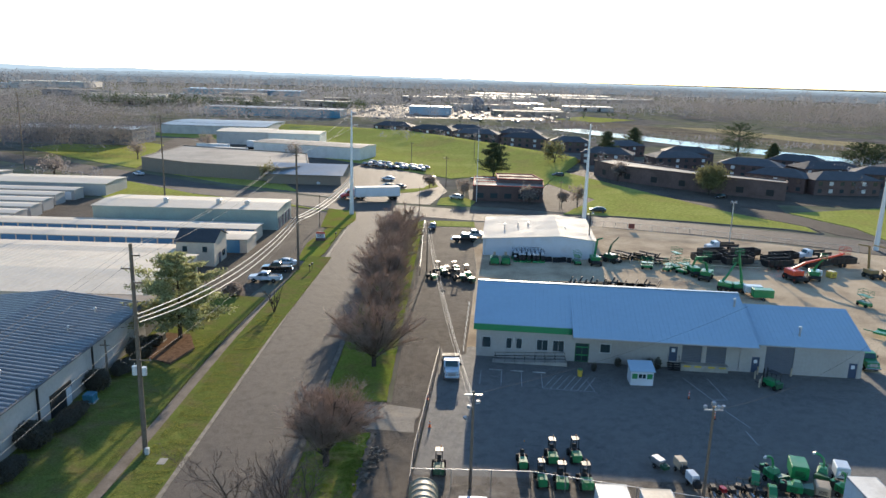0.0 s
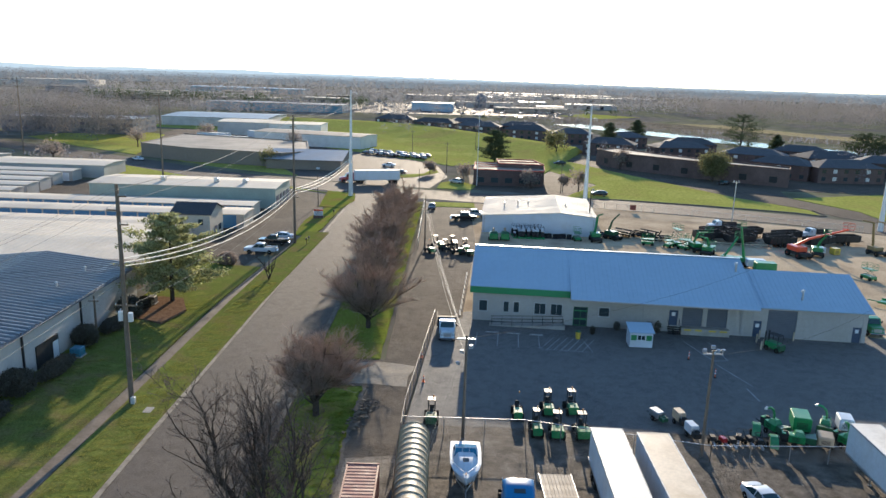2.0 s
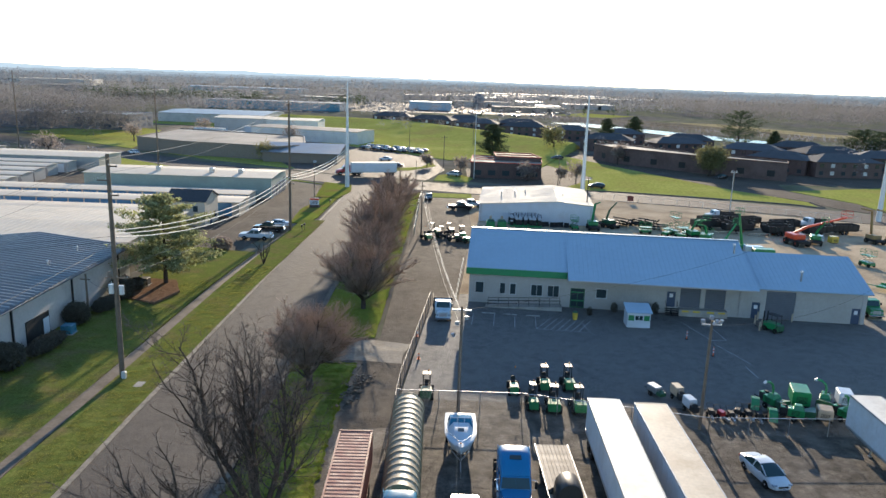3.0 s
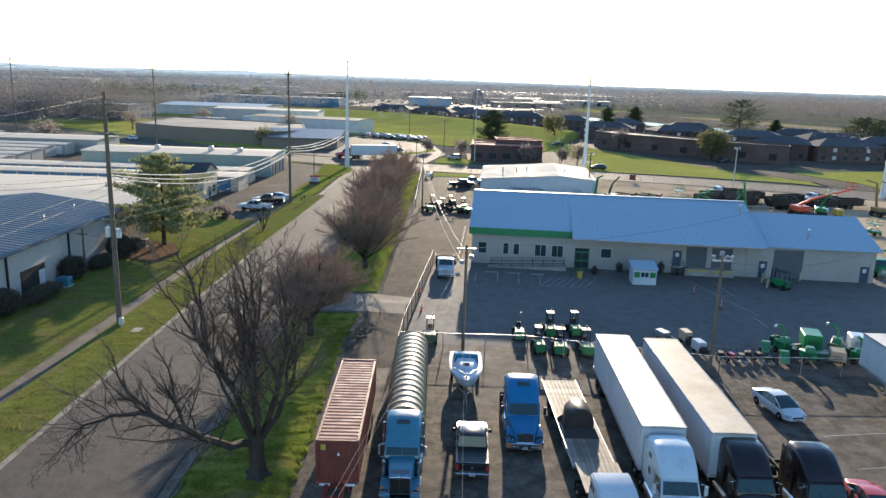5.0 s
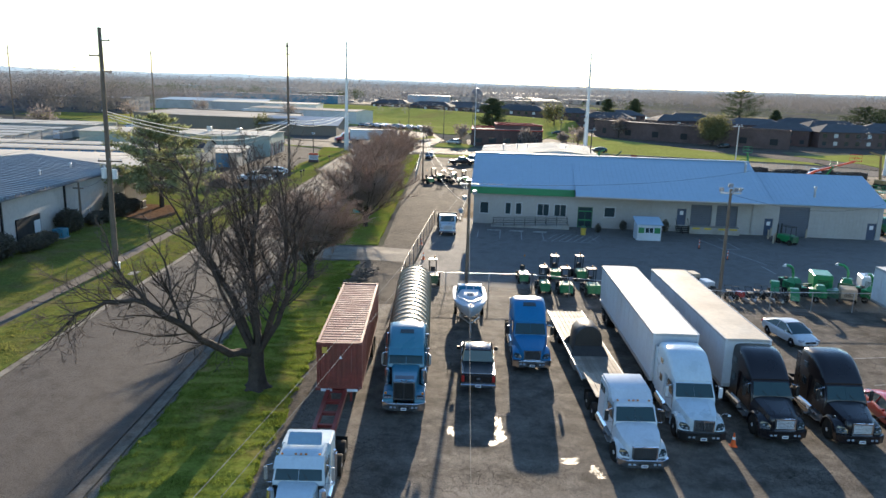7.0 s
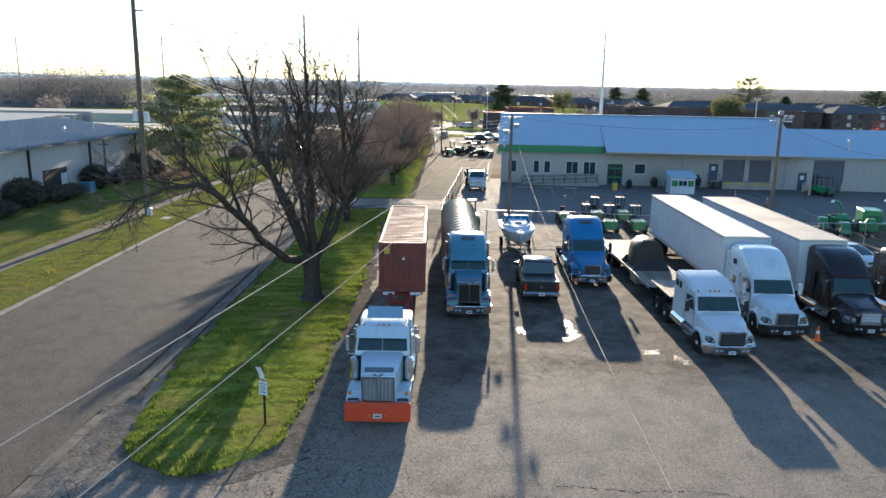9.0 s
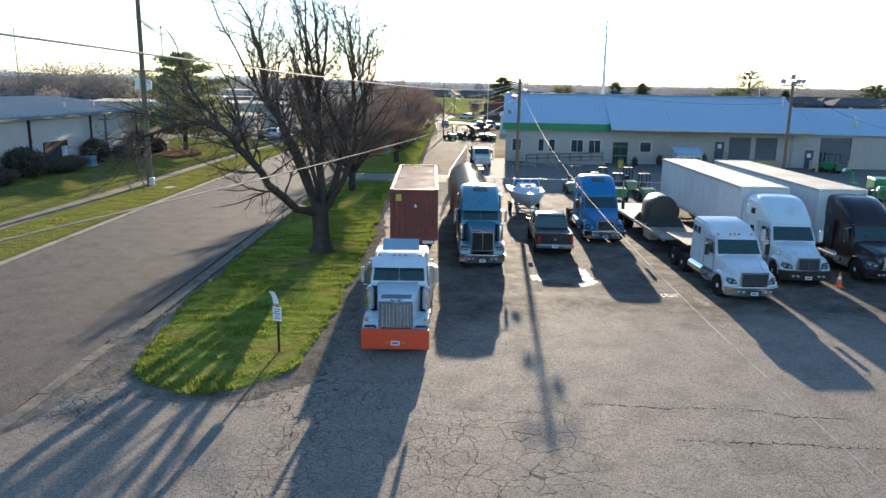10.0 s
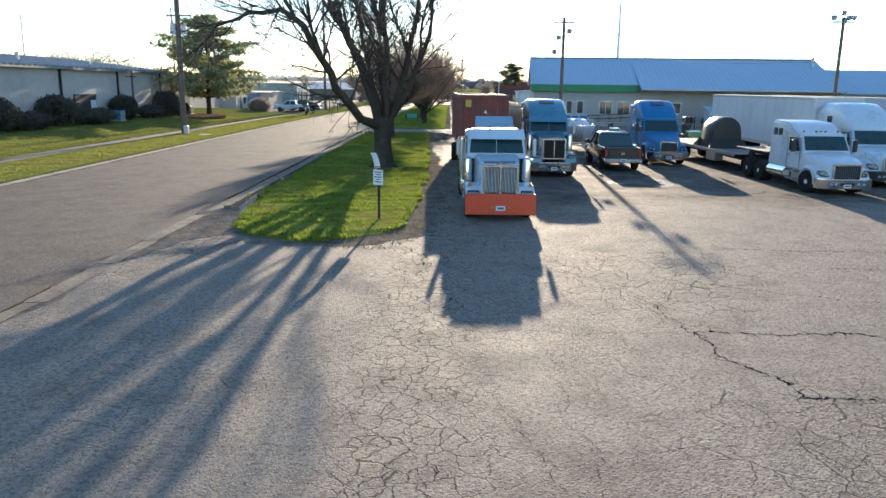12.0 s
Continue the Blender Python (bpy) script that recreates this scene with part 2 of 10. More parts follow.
M["apron"] = material("dusty_concrete_apron", (0.21, 0.185, 0.15), 0.9, vary=0.3, scale=0.5, fine=5, bump=0.3, dirt=(0.1, 0.085, 0.065), dirt_amount=0.8)
M["kerb"] = material("kerb_concrete", (0.27, 0.235, 0.185), 0.9, vary=0.25, scale=1.2, fine=9, bump=0.4, dirt=(0.1, 0.083, 0.06), dirt_amount=0.8)
M["sidewalk"] = material("sidewalk_concrete", (0.18, 0.147, 0.115), 0.9, vary=0.2, scale=0.6, fine=6, bump=0.3, dirt=(0.09, 0.075, 0.05), dirt_amount=0.7)
M["lawn"] = patchwork("lawn_grass", [(0.21, 0.16, 0.062), (0.19, 0.19, 0.046), (0.17, 0.205, 0.038), (0.205, 0.22, 0.05)], 0.22, 5.0)
M["lawndry"] = patchwork("patchy_spring_lawn", [(0.17, 0.14, 0.06), (0.15, 0.155, 0.048), (0.13, 0.155, 0.038), (0.18, 0.19, 0.052)], 0.3, 5.0)
M["field"] = patchwork("field_grass", [(0.29, 0.26, 0.085), (0.28, 0.295, 0.075), (0.34, 0.335, 0.1)], 0.05, 1.2)
M["land"] = patchwork("far_land", [(0.13, 0.118, 0.105), (0.165, 0.15, 0.13), (0.16, 0.16, 0.1), (0.21, 0.19, 0.155)], 0.011, 0.12)
M["bank"] = patchwork("brown_bank_grass", [(0.12, 0.1, 0.08), (0.17, 0.145, 0.105), (0.2, 0.175, 0.12)], 0.06, 0.6)
M["drygrass"] = patchwork("dry_tan_grass", [(0.26, 0.21, 0.12), (0.34, 0.28, 0.16), (0.3, 0.28, 0.13)], 0.03, 0.5)
M["soil"] = patchwork("bare_soil", [(0.115, 0.1, 0.081), (0.165, 0.145, 0.118), (0.205, 0.18, 0.15)], 1.6, 8.0)
M["crack"] = patchwork("open_crack", [(0.012, 0.011, 0.01), (0.03, 0.026, 0.02)], 2.0, 9.0)
M["mulch"] = patchwork("mulch", [(0.13, 0.08, 0.052), (0.21, 0.135, 0.088)], 1.5, 9.0)
M["blade"] = leafy("grass_blades", (0.185, 0.235, 0.042), 0.5, 0.45)
M["blade_dry"] = leafy("dry_grass_blades", (0.215, 0.22, 0.058), 0.5, 0.4)
M["blade_dead"] = leafy("dead_grass_blades", (0.2, 0.165, 0.1), 0.4, 0.4)
M["bark"] = material("bark", (0.068, 0.054, 0.045), 0.95, vary=0.3, scale=3, fine=22, bump=0.7)
M["twig"] = material("twigs", (0.17, 0.125, 0.1), 0.95, vary=0.25, scale=2, fine=9)
M["twig_red"] = leafy("budding_twigs", (0.42, 0.335, 0.28), 0.55, 0.25)
M["needle"] = leafy("pine_needles", (0.29, 0.3, 0.15), 0.5, 0.35)
M["hedge"] = leafy("hedge_leaves", (0.12, 0.112, 0.088), 0.4, 0.3)
M["spring"] = leafy("spring_leaves", (0.19, 0.18, 0.085), 0.35, 0.25)
# distance haze put into the next two base colours, far_tree palest and bluest
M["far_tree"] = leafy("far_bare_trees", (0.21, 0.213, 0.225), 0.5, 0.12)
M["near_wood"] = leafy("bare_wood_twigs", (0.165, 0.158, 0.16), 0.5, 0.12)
M["bare_tree"] = leafy("bare_yard_trees", (0.26, 0.22, 0.195), 0.5, 0.2)
M["far_pine"] = leafy("far_evergreens", (0.07, 0.09, 0.05), 0.35, 0.3)
M["water"] = glass("river_water", (0.05, 0.06, 0.06), 0.2)
M["chrome"] = material("chrome", (0.7, 0.71, 0.73), 0.14, 1.0, vary=0.06, local=True)
M["alloy"] = material("bright_wheel_alloy", (0.62, 0.64, 0.67), 0.4, 0.1, vary=0.1, local=True)
M["creamroof"] = material("bright_cream_roof", (0.6, 0.54, 0.45), 0.85, 0.0, vary=0.06, scale=0.2, fine=2.0, dirt=(0.5, 0.44, 0.35), dirt_amount=0.3)
M["steel"] = material("galvanised_steel", (0.42, 0.43, 0.44), 0.45, 0.8, vary=0.15, local=True)
M["rubber"] = material("tyre_rubber", (0.018, 0.017, 0.016), 0.85, vary=0.2, scale=5, fine=40, bump=0.3, dirt=(0.06, 0.05, 0.04), dirt_amount=0.4, local=True)
M["dark"] = material("dark_underbody", (0.015, 0.015, 0.015), 0.7, vary=0.2, local=True)
M["blackplastic"] = material("black_plastic", (0.012, 0.012, 0.013), 0.45, vary=0.15, local=True)
M["glass"] = glass("window_glass")
M["windscreen"] = glass("windscreen_glass", (0.02, 0.05, 0.055), 0.04, 0.5)
M["lamp"] = glass("lamp_glass", (0.3, 0.34, 0.39), 0.12)
M["amber"] = glass("amber_lens", (0.6, 0.2, 0.02), 0.5, 0.2)
M["red_lens"] = glass("red_lens", (0.35, 0.02, 0.015), 0.2)
M["plate"] = material("number_plate", (0.6, 0.62, 0.64), 0.5, vary=0.05, local=True)
M["plate_bar"] = material("plate_bar", (0.08, 0.1, 0.2), 0.5, vary=0.05, local=True)


def paint(name, color, rough=0.35, metal=0.0, dirt=0.25, coat=0.3):
    return material(name, color, rough, metal, vary=0.06, scale=0.9, fine=7, dirt=(0.16, 0.13, 0.1), dirt_amount=dirt, coat=coat, local=True)


M["white"] = paint("white_paint", (0.55, 0.6, 0.64))
M["cabwhite"] = paint("cab_white_paint", (0.5, 0.6, 0.66), 0.3)
M["gelcoat"] = paint("white_gelcoat", (0.52, 0.58, 0.63), 0.55, 0.0, 0.2, 0.0)
M["signblue"] = paint("pale_blue_paint", (0.22, 0.34, 0.44), 0.35)
M["teal"] = paint("steel_blue_paint", (0.05, 0.2, 0.29), 0.3, 0.0, 0.12, 0.4)
M["blue"] = paint("bright_blue_paint", (0.004, 0.15, 0.34), 0.45, 0.0, 0.1, 0.0)
M["black"] = paint("black_paint", (0.008, 0.006, 0.008), 0.3, 0.0, 0.03, 0.4)
M["pickup"] = paint("dark_metallic_paint", (0.022, 0.019, 0.019), 0.25, 0.3, 0.08, 0.7)
M["orange"] = paint("orange_red_paint", (0.62, 0.065, 0.02), 0.4, 0.0, 0.12, 0.3)
M["redpaint"] = paint("red_paint", (0.4, 0.02, 0.018), 0.3, 0.0, 0.1, 0.6)
M["green"] = paint("machine_green_paint", (0.01, 0.2, 0.06), 0.4, 0.0, 0.2, 0.3)
M["greendark"] = paint("dark_green_paint", (0.01, 0.085, 0.035), 0.45, 0.0, 0.2, 0.2)
M["yellow"] = paint("yellow_paint", (0.55, 0.38, 0.04), 0.5)
M["oldyellow"] = paint("weathered_machine_yellow", (0.26, 0.18, 0.07), 0.6, 0.0, 0.4, 0.0)
M["tan"] = paint("tan_cover", (0.4, 0.33, 0.24), 0.7, 0, 0.3, 0)
M["chassisred"] = paint("red_oxide_frame", (0.24, 0.035, 0.025), 0.5, 0.0, 0.3, 0.1)
M["container"] = material("rust_red_container", (0.19, 0.042, 0.03), 0.6, 0.0, vary=0.18, scale=0.9, fine=5, dirt=(0.09, 0.035, 0.025), dirt_amount=0.6, local=True)
M["controof"] = material("weathered_container_roof", (0.24, 0.1, 0.082), 0.75, 0.0, vary=0.2, scale=1.1, fine=6, dirt=(0.14, 0.05, 0.04), dirt_amount=0.7, local=True)
M["trailer"] = material("trailer_skin", (0.52, 0.56, 0.6), 0.42, 0.0, vary=0.06, scale=0.5, fine=4, dirt=(0.36, 0.31, 0.25), dirt_amount=0.35, local=True)
M["traileroof"] = material("dusty_trailer_roof", (0.74, 0.68, 0.58), 0.6, 0.0, vary=0.07, scale=0.4, fine=5, dirt=(0.42, 0.33, 0.23), dirt_amount=0.5, local=True)
M["tanskin"] = material("stained_trailer_roof", (0.6, 0.5, 0.37), 0.65, 0.0, vary=0.1, scale=0.35, fine=4, dirt=(0.36, 0.26, 0.16), dirt_amount=0.6, local=True)
M["tarp"] = material("bronze_tarpaulin", (0.3, 0.24, 0.15), 0.5, 0.0, vary=0.15, scale=1.5, fine=9, bump=0.2, local=True)
M["blacktarp"] = material("black_tarpaulin", (0.03, 0.027, 0.024), 0.5, 0.0, vary=0.2, scale=2, fine=8, bump=0.4, local=True)
M["deckwood"] = material("aluminium_deck", (0.3, 0.255, 0.2), 0.7, 0.0, vary=0.25, scale=1.2, fine=12, dirt=(0.15, 0.11, 0.075), dirt_amount=0.7, per_object=0.25, local=True)
M["shoproof"] = material("pale_blue_metal_roof", (0.31, 0.43, 0.53), 0.48, 0.1, vary=0.04, scale=0.12, fine=1.5, dirt=(0.24, 0.33, 0.42), dirt_amount=0.25)
M["greyroof"] = material("grey_ribbed_roof", (0.17, 0.18, 0.19), 0.42, 0.4, vary=0.12, scale=0.2, fine=3.0, dirt=(0.1, 0.1, 0.1), dirt_amount=0.4)
M["tanroof"] = material("pale_metal_roof", (0.54, 0.475, 0.38), 0.75, 0.0, vary=0.08, scale=0.2, fine=2.0, dirt=(0.34, 0.3, 0.24), dirt_amount=0.45)
M["flatroof"] = material("flat_roof_gravel", (0.27, 0.25, 0.22), 0.85, vary=0.18, scale=0.1, fine=1.5, dirt=(0.09, 0.085, 0.08), dirt_amount=0.6)
M["siding"] = material("beige_metal_siding", (0.35, 0.335, 0.315), 0.55, 0.0, vary=0.06, scale=0.3, fine=3.0, dirt=(0.26, 0.24, 0.2), dirt_amount=0.3)
M["whitewall"] = material("white_block_wall", (0.58, 0.57, 0.54), 0.75, 0.0, vary=0.07, scale=0.4, fine=4.0, bump=0.2, dirt=(0.33, 0.3, 0.26), dirt_amount=0.4)
M["warewall"] = material("dusty_white_siding", (0.47, 0.44, 0.41), 0.8, 0.0, vary=0.08, scale=0.3, fine=3.0, bump=0.15, dirt=(0.24, 0.215, 0.185), dirt_amount=0.5)
M["greenwall"] = material("pale_green_siding", (0.3, 0.34, 0.29), 0.6, vary=0.08, scale=0.3, fine=3, dirt=(0.2, 0.2, 0.17), dirt_amount=0.3)
M["beigewall"] = material("beige_block_wall", (0.52, 0.45, 0.36), 0.85, vary=0.08, scale=0.3, fine=3.0, dirt=(0.33, 0.28, 0.22), dirt_amount=0.3)
M["turquoise"] = paint("turquoise_sign_paint", (0.06, 0.36, 0.33), 0.5, 0.0, 0.25, 0.1)
M["brick"] = material("dark_brick_wall", (0.115, 0.08, 0.073), 0.85, vary=0.2, scale=0.3, fine=3.0, dirt=(0.06, 0.04, 0.036), dirt_amount=0.5, per_object=0.15)
M["tanwall"] = material("tan_wall", (0.17, 0.14, 0.11), 0.8, vary=0.1, scale=0.2, fine=2.0, per_object=0.2)
M["shingle"] = material("dark_shingles", (0.08, 0.083, 0.09), 0.85, vary=0.2, scale=0.5, fine=4.0, per_object=0.25)
M["greenband"] = material("green_fascia", (0.02, 0.2, 0.075), 0.5, vary=0.08)
M["bluedoor"] = material("blue_shutter", (0.05, 0.17, 0.31), 0.5, vary=0.08)
M["shutter"] = material("grey_blue_shutter", (0.11, 0.12, 0.14), 0.5, vary=0.08)
M["navydoor"] = material("navy_door", (0.035, 0.055, 0.1), 0.5, vary=0.08)
M["marking"] = material("worn_line_paint", (0.3, 0.3, 0.29), 0.8, vary=0.2, scale=1.5, fine=12, dirt=(0.1, 0.1, 0.1), dirt_amount=0.85)
M["poleswood"] = material("weathered_pole_wood", (0.16, 0.125, 0.095), 0.9, vary=0.2, scale=1.5, fine=12, bump=0.3)
M["polewhite"] = material("pale_steel_pole", (0.6, 0.62, 0.63), 0.5, 0.3, vary=0.06)
M["wire"] = material("wire", (0.2, 0.195, 0.18), 0.7, 0.2, vary=0.05)
M["palewire"] = material("pale_insulated_wire", (0.62, 0.58, 0.5), 0.7, 0.0, vary=0.05)
M["wiredark"] = material("dark_wire", (0.05, 0.05, 0.05), 0.6, 0.3, vary=0.05)
M["cone"] = material("traffic_orange", (0.75, 0.12, 0.02), 0.6, vary=0.08, local=True)
M["redtrim"] = material("red_parapet", (0.28, 0.05, 0.045), 0.92, vary=0.1)
M["signwhite"] = material("sign_white", (0.7, 0.72, 0.74), 0.5, vary=0.04, local=True)
M["signtext"] = material("sign_ink", (0.06, 0.06, 0.08), 0.6, vary=0.04, local=True)


# ---------- mesh helpers ----------
def box(bm, cx, cy, cz, sx, sy, sz, bevel=0.0, rz=0.0, rx=0.0):
    """A block by its centre and size."""
    m = pose(cx, cy, cz, rx, 0, rz) @ Matrix.Diagonal((sx, sy, sz, 1))
    made = bmesh.ops.create_cube(bm, size=1, matrix=m)["verts"]
    if bevel:
        edges = list({e for v in made for e in v.link_edges})
        bmesh.ops.bevel(bm, geom=edges, offset=bevel, segments=1, affect="EDGES")
    return bm


def hexa(bm, low, high, bevel=0.0, segments=2):
    """A block from two rings of points, one above the other (or one behind the other)."""
    a = [bm.verts.new(v) for v in low]
    b = [bm.verts.new(v) for v in high]
    k = len(a)
    faces = [bm.faces.new(a[::-1]), bm.faces.new(b)]
    for i in range(k):
        faces.append(bm.faces.new((a[i], a[(i + 1) % k], b[(i + 1) % k], b[i])))
    bmesh.ops.recalc_face_normals(bm, faces=faces)
    if bevel:
        bmesh.ops.bevel(bm, geom=list({e for f in faces for e in f.edges}), offset=bevel, segments=segments, affect="EDGES")
    return bm


def ring(x0, x1, y0, y1, z):
    return [(x0, y0, z), (x1, y0, z), (x1, y1, z), (x0, y1, z)]


def loft(bm, rings, closed=True, caps=True):
    """Skin through rings of equal count."""
    rows = [[bm.verts.new(v) for v in r] for r in rings]
    k = len(rows[0])
    faces = []
    for a, b in zip(rows, rows[1:]):
        for i in range(k if closed else k - 1):
            faces.append(bm.faces.new((a[i], a[(i + 1) % k], b[(i + 1) % k], b[i])))
    if caps and closed:
        faces += [bm.faces.new(rows[0][::-1]), bm.faces.new(rows[-1])]
    bmesh.ops.recalc_face_normals(bm, faces=faces)
    return bm


def rod(bm, p0, p1, r0, r1=None, seg=8):
    """A round bar between two points, tapered if r1 is given."""
    r1 = r0 if r1 is None else r1
    a, b = Vector(p0), Vector(p1)
    q = (b - a).to_track_quat("Z", "Y")
    rings = []
    for c, r in ((a, r0), (b, r1)):
        rings.append([c + q @ Vector((r * math.cos(2 * math.pi * i / seg), r * math.sin(2 * math.pi * i / seg), 0)) for i in range(seg)])
    return loft(bm, rings)


def tube(bm, pts, r, seg=6):
    """A bent tube of even radius through points."""
    pts = [Vector(p) for p in pts]
    rings = []
    for i, p in enumerate(pts):
        d = (pts[min(i + 1, len(pts) - 1)] - pts[max(i - 1, 0)]).normalized()
        q = d.to_track_quat("Z", "Y")
        rings.append([p + q @ Vector((r * math.cos(2 * math.pi * k / seg), r * math.sin(2 * math.pi * k / seg), 0)) for k in range(seg)])
    return loft(bm, rings)


def slab(bm, outline, z0, z1):
    """A flat plate over an outline of (x, y)."""
    return hexa(bm, [(x, y, z0) for x, y in outline], [(x, y, z1) for x, y in outline])


def mesh_of(name, bm, mat, smooth=False):
    me = bpy.data.meshes.new(name)
    bm.to_mesh(me)
    bm.free()
    if mat:
        me.materials.append(mat)
    if smooth:
        me.polygons.foreach_set("use_smooth", [True] * len(me.polygons))
        me.set_sharp_from_angle(angle=radians(38))
    return me


def part(name, bm, mat, parent=None, label="", smooth=False, at=None):
    """Links a bmesh as one mesh object, under a thing or a part."""
    ob = new(name, mesh_of(name, bm, mat, smooth))
    if parent:
        ob.parent = parent
    if at is not None:
        ob.matrix_basis = at
    if label:
        tagged(ob, label)
    return ob


def share(name, mesh, parent, at):
    ob = new(name, mesh)
    ob.parent = parent
    ob.matrix_basis = at
    return ob


def thing(name, m, label, category, group="", kind=""):
    ob = new(name)
    ob.matrix_basis = m
    return tagged(ob, label, category, group, kind)


def structure(name, bm, mat, label, category, smooth=False):
    return tagged(part(name, bm, mat, smooth=smooth), label, category, kind="structure")


def ribbon(points, width):
    """The outline of a strip of even width along a line of (x, y)."""
    pts = [Vector((x, y)) for x, y in points]
    left, right = [], []
    for i, p in enumerate(pts):
        d = (pts[min(i + 1, len(pts) - 1)] - pts[max(i - 1, 0)]).normalized()
        n = Vector((-d.y, d.x)) * width / 2
        left.append(p + n)
        right.append(p - n)
    return left, right


def strip(bm, points, width, z0, z1):
    """A thick strip along a line."""
    left, right = ribbon(points, width)
    rings = [[(*l, z0), (*r, z0), (*r, z1), (*l, z1)] for l, r in zip(left, right)]
    return loft(bm, rings)

# ---------- ground ----------
bm = bmesh.new()
steps = [-4500, -1500, -500, -150, 0, 150, 300, 450, 600, 900, 1500, 2500, 4600]
cells = {}
for i, x in enumerate(steps):
    for j, y in enumerate(steps):
        cells[i, j] = bm.verts.new((x, y, -0.08))
for i in range(len(steps) - 1):
    for j in range(len(steps) - 1):
        bm.faces.new((cells[i, j], cells[i + 1, j], cells[i + 1, j + 1], cells[i, j + 1]))
structure("ground", bm, M["land"], "brown wooded plain with dry fields reaching the horizon", "ground")


def flat(name, outline, z, mat, label, category, depth=0.3):
    return structure(name, slab(bmesh.new(), outline, z - depth, z), mat, label, category)


def noisy(outline, step, amp, seed, freq=0.35):
    """The outline cut into short pieces and pushed in and out a little."""
    out = []
    for (x0, y0), (x1, y1) in zip(outline, outline[1:] + outline[:1]):
        k = max(1, int(math.hypot(x1 - x0, y1 - y0) / step))
        for i in range(k):
            f = i / k
            x, y = x0 + (x1 - x0) * f, y0 + (y1 - y0) * f
            s = noise.noise_vector(Vector((x * freq + seed, y * freq, seed * 1.7)))
            out.append((x + s.x * amp, y + s.y * amp))
    return out


# roads
bm = bmesh.new()
strip(bm, [(-20.9, -120), (-20.9, 60), (-20.6, 130), (-20.2, 186)], 10.6, -0.3, 0.0)
structure("road", bm, M["road"], "worn grey asphalt street between lawns and truck lot", "road", False)
bm = bmesh.new()
strip(bm, [(-700, 620), (-400, 440), (-240, 335), (-160, 284), (-112, 254), (-78, 230), (-48, 217), (-20, 206), (8, 199), (40, 196), (62, 190), (86, 181), (106, 170), (140, 146), (200, 100), (320, 0)], 15.0, -0.3, 0.006)
structure("road_cross", bm, M["road"], "wide grey asphalt cross street beyond the truck yard", "road", False)
flat("pavement_junction", [(-32, 194), (-26, 180), (-15, 180), (-9, 189), (-10, 202), (-30, 204)], 0.002, M["road"], "asphalt mouth of the street junction", "road")
# paved lots
flat("pavement_lot", [(-15.2, -60), (70, -60), (70, 64), (-15.2, 64)], 0.004, M["lot"], "cracked weathered asphalt truck parking lot", "pavement")
flat("pavement_yard", [(-3.2, 64.0), (62, 64.0), (62, 92), (42, 99), (3, 99), (-1.2, 93)], 0.008, M["yard"], "dark asphalt forecourt of the equipment shop", "pavement")
flat("pavement_drive", noisy([(-9.6, 57), (-3.2, 58), (-3.2, 66), (-1.2, 93), (2.5, 96), (5.5, 142), (5.5, 188), (-6.4, 190), (-6.6, 80), (-15.2, 79.5), (-15.2, 72.5), (-7.5, 72)], 4, 0.12, 3), 0.010, M["drive"], "patched asphalt service drive along the fence", "pavement")
flat("pavement_crossing", noisy([(-15.1, 73.2), (-7.5, 73.0), (-3.6, 72.6), (-3.2, 78.2), (-7.2, 79.2), (-15.1, 79.0)], 1.2, 0.35, 61), 0.0145, M["apron"], "pale dusty concrete crossing over the verge", "pavement")
flat("pavement_gravel", [(2.5, 96), (62, 91), (118, 60), (130, 100), (118, 155), (96, 166), (60, 181), (34, 190), (5.5, 190)], 0.002, M["gravel"], "tan gravel equipment yard", "ground")
flat("pavement_storage", [(-140, 100), (-34.5, 100.0), (-34.5, 119), (-30.8, 146), (-31, 194), (-46, 206), (-90, 206), (-140, 215)], 0.0, M["drive"], "dusty asphalt lot of the storage units", "pavement")
flat("pavement_corner_lot", [(-48, 228), (-25, 217), (-6, 214), (-1, 240), (-5, 268), (-20, 292), (-60, 330), (-75, 330), (-60, 260)], 0.0, M["road"], "asphalt car park at the street corner", "pavement")
flat("pavement_brick_lot", [(44, 300), (62, 262), (84, 214), (96, 199), (100, 187), (108, 178), (110, 196), (100, 216), (104, 232), (150, 232), (200, 260), (90, 330)], 0.0, M["drive"], "asphalt apron around the long brick building", "pavement")
flat("pavement_red_lot", [(6, 215), (42, 205), (46, 232), (36, 262), (6, 246)], 0.0, M["drive"], "pale worn car park", "pavement")
flat("pavement_west_lot", [(-140, 300), (-60, 250), (-60, 340), (-100, 460), (-150, 440)], -0.02, M["drive"], "grey asphalt lot behind the workshops", "pavement")


def lawn(name, outline, z, label, mat="lawn", sink=0.25, depth=0.3):
    """A turf plate with a rounded edge."""
    bm = bmesh.new()
    inner = []
    k = len(outline)
    for i, (x, y) in enumerate(outline):
        a, b = Vector(outline[i - 1]), Vector(outline[(i + 1) % k])
        d = (b - a).normalized()
        n = Vector((-d.y, d.x)) * sink
        inner.append((x + n.x, y + n.y))
    loft(bm, [[(x, y, z - depth) for x, y in outline], [(x, y, z * 0.4) for x, y in outline], [(x, y, z) for x, y in inner]])
    return structure(name, bm, M[mat], label, "lawn")


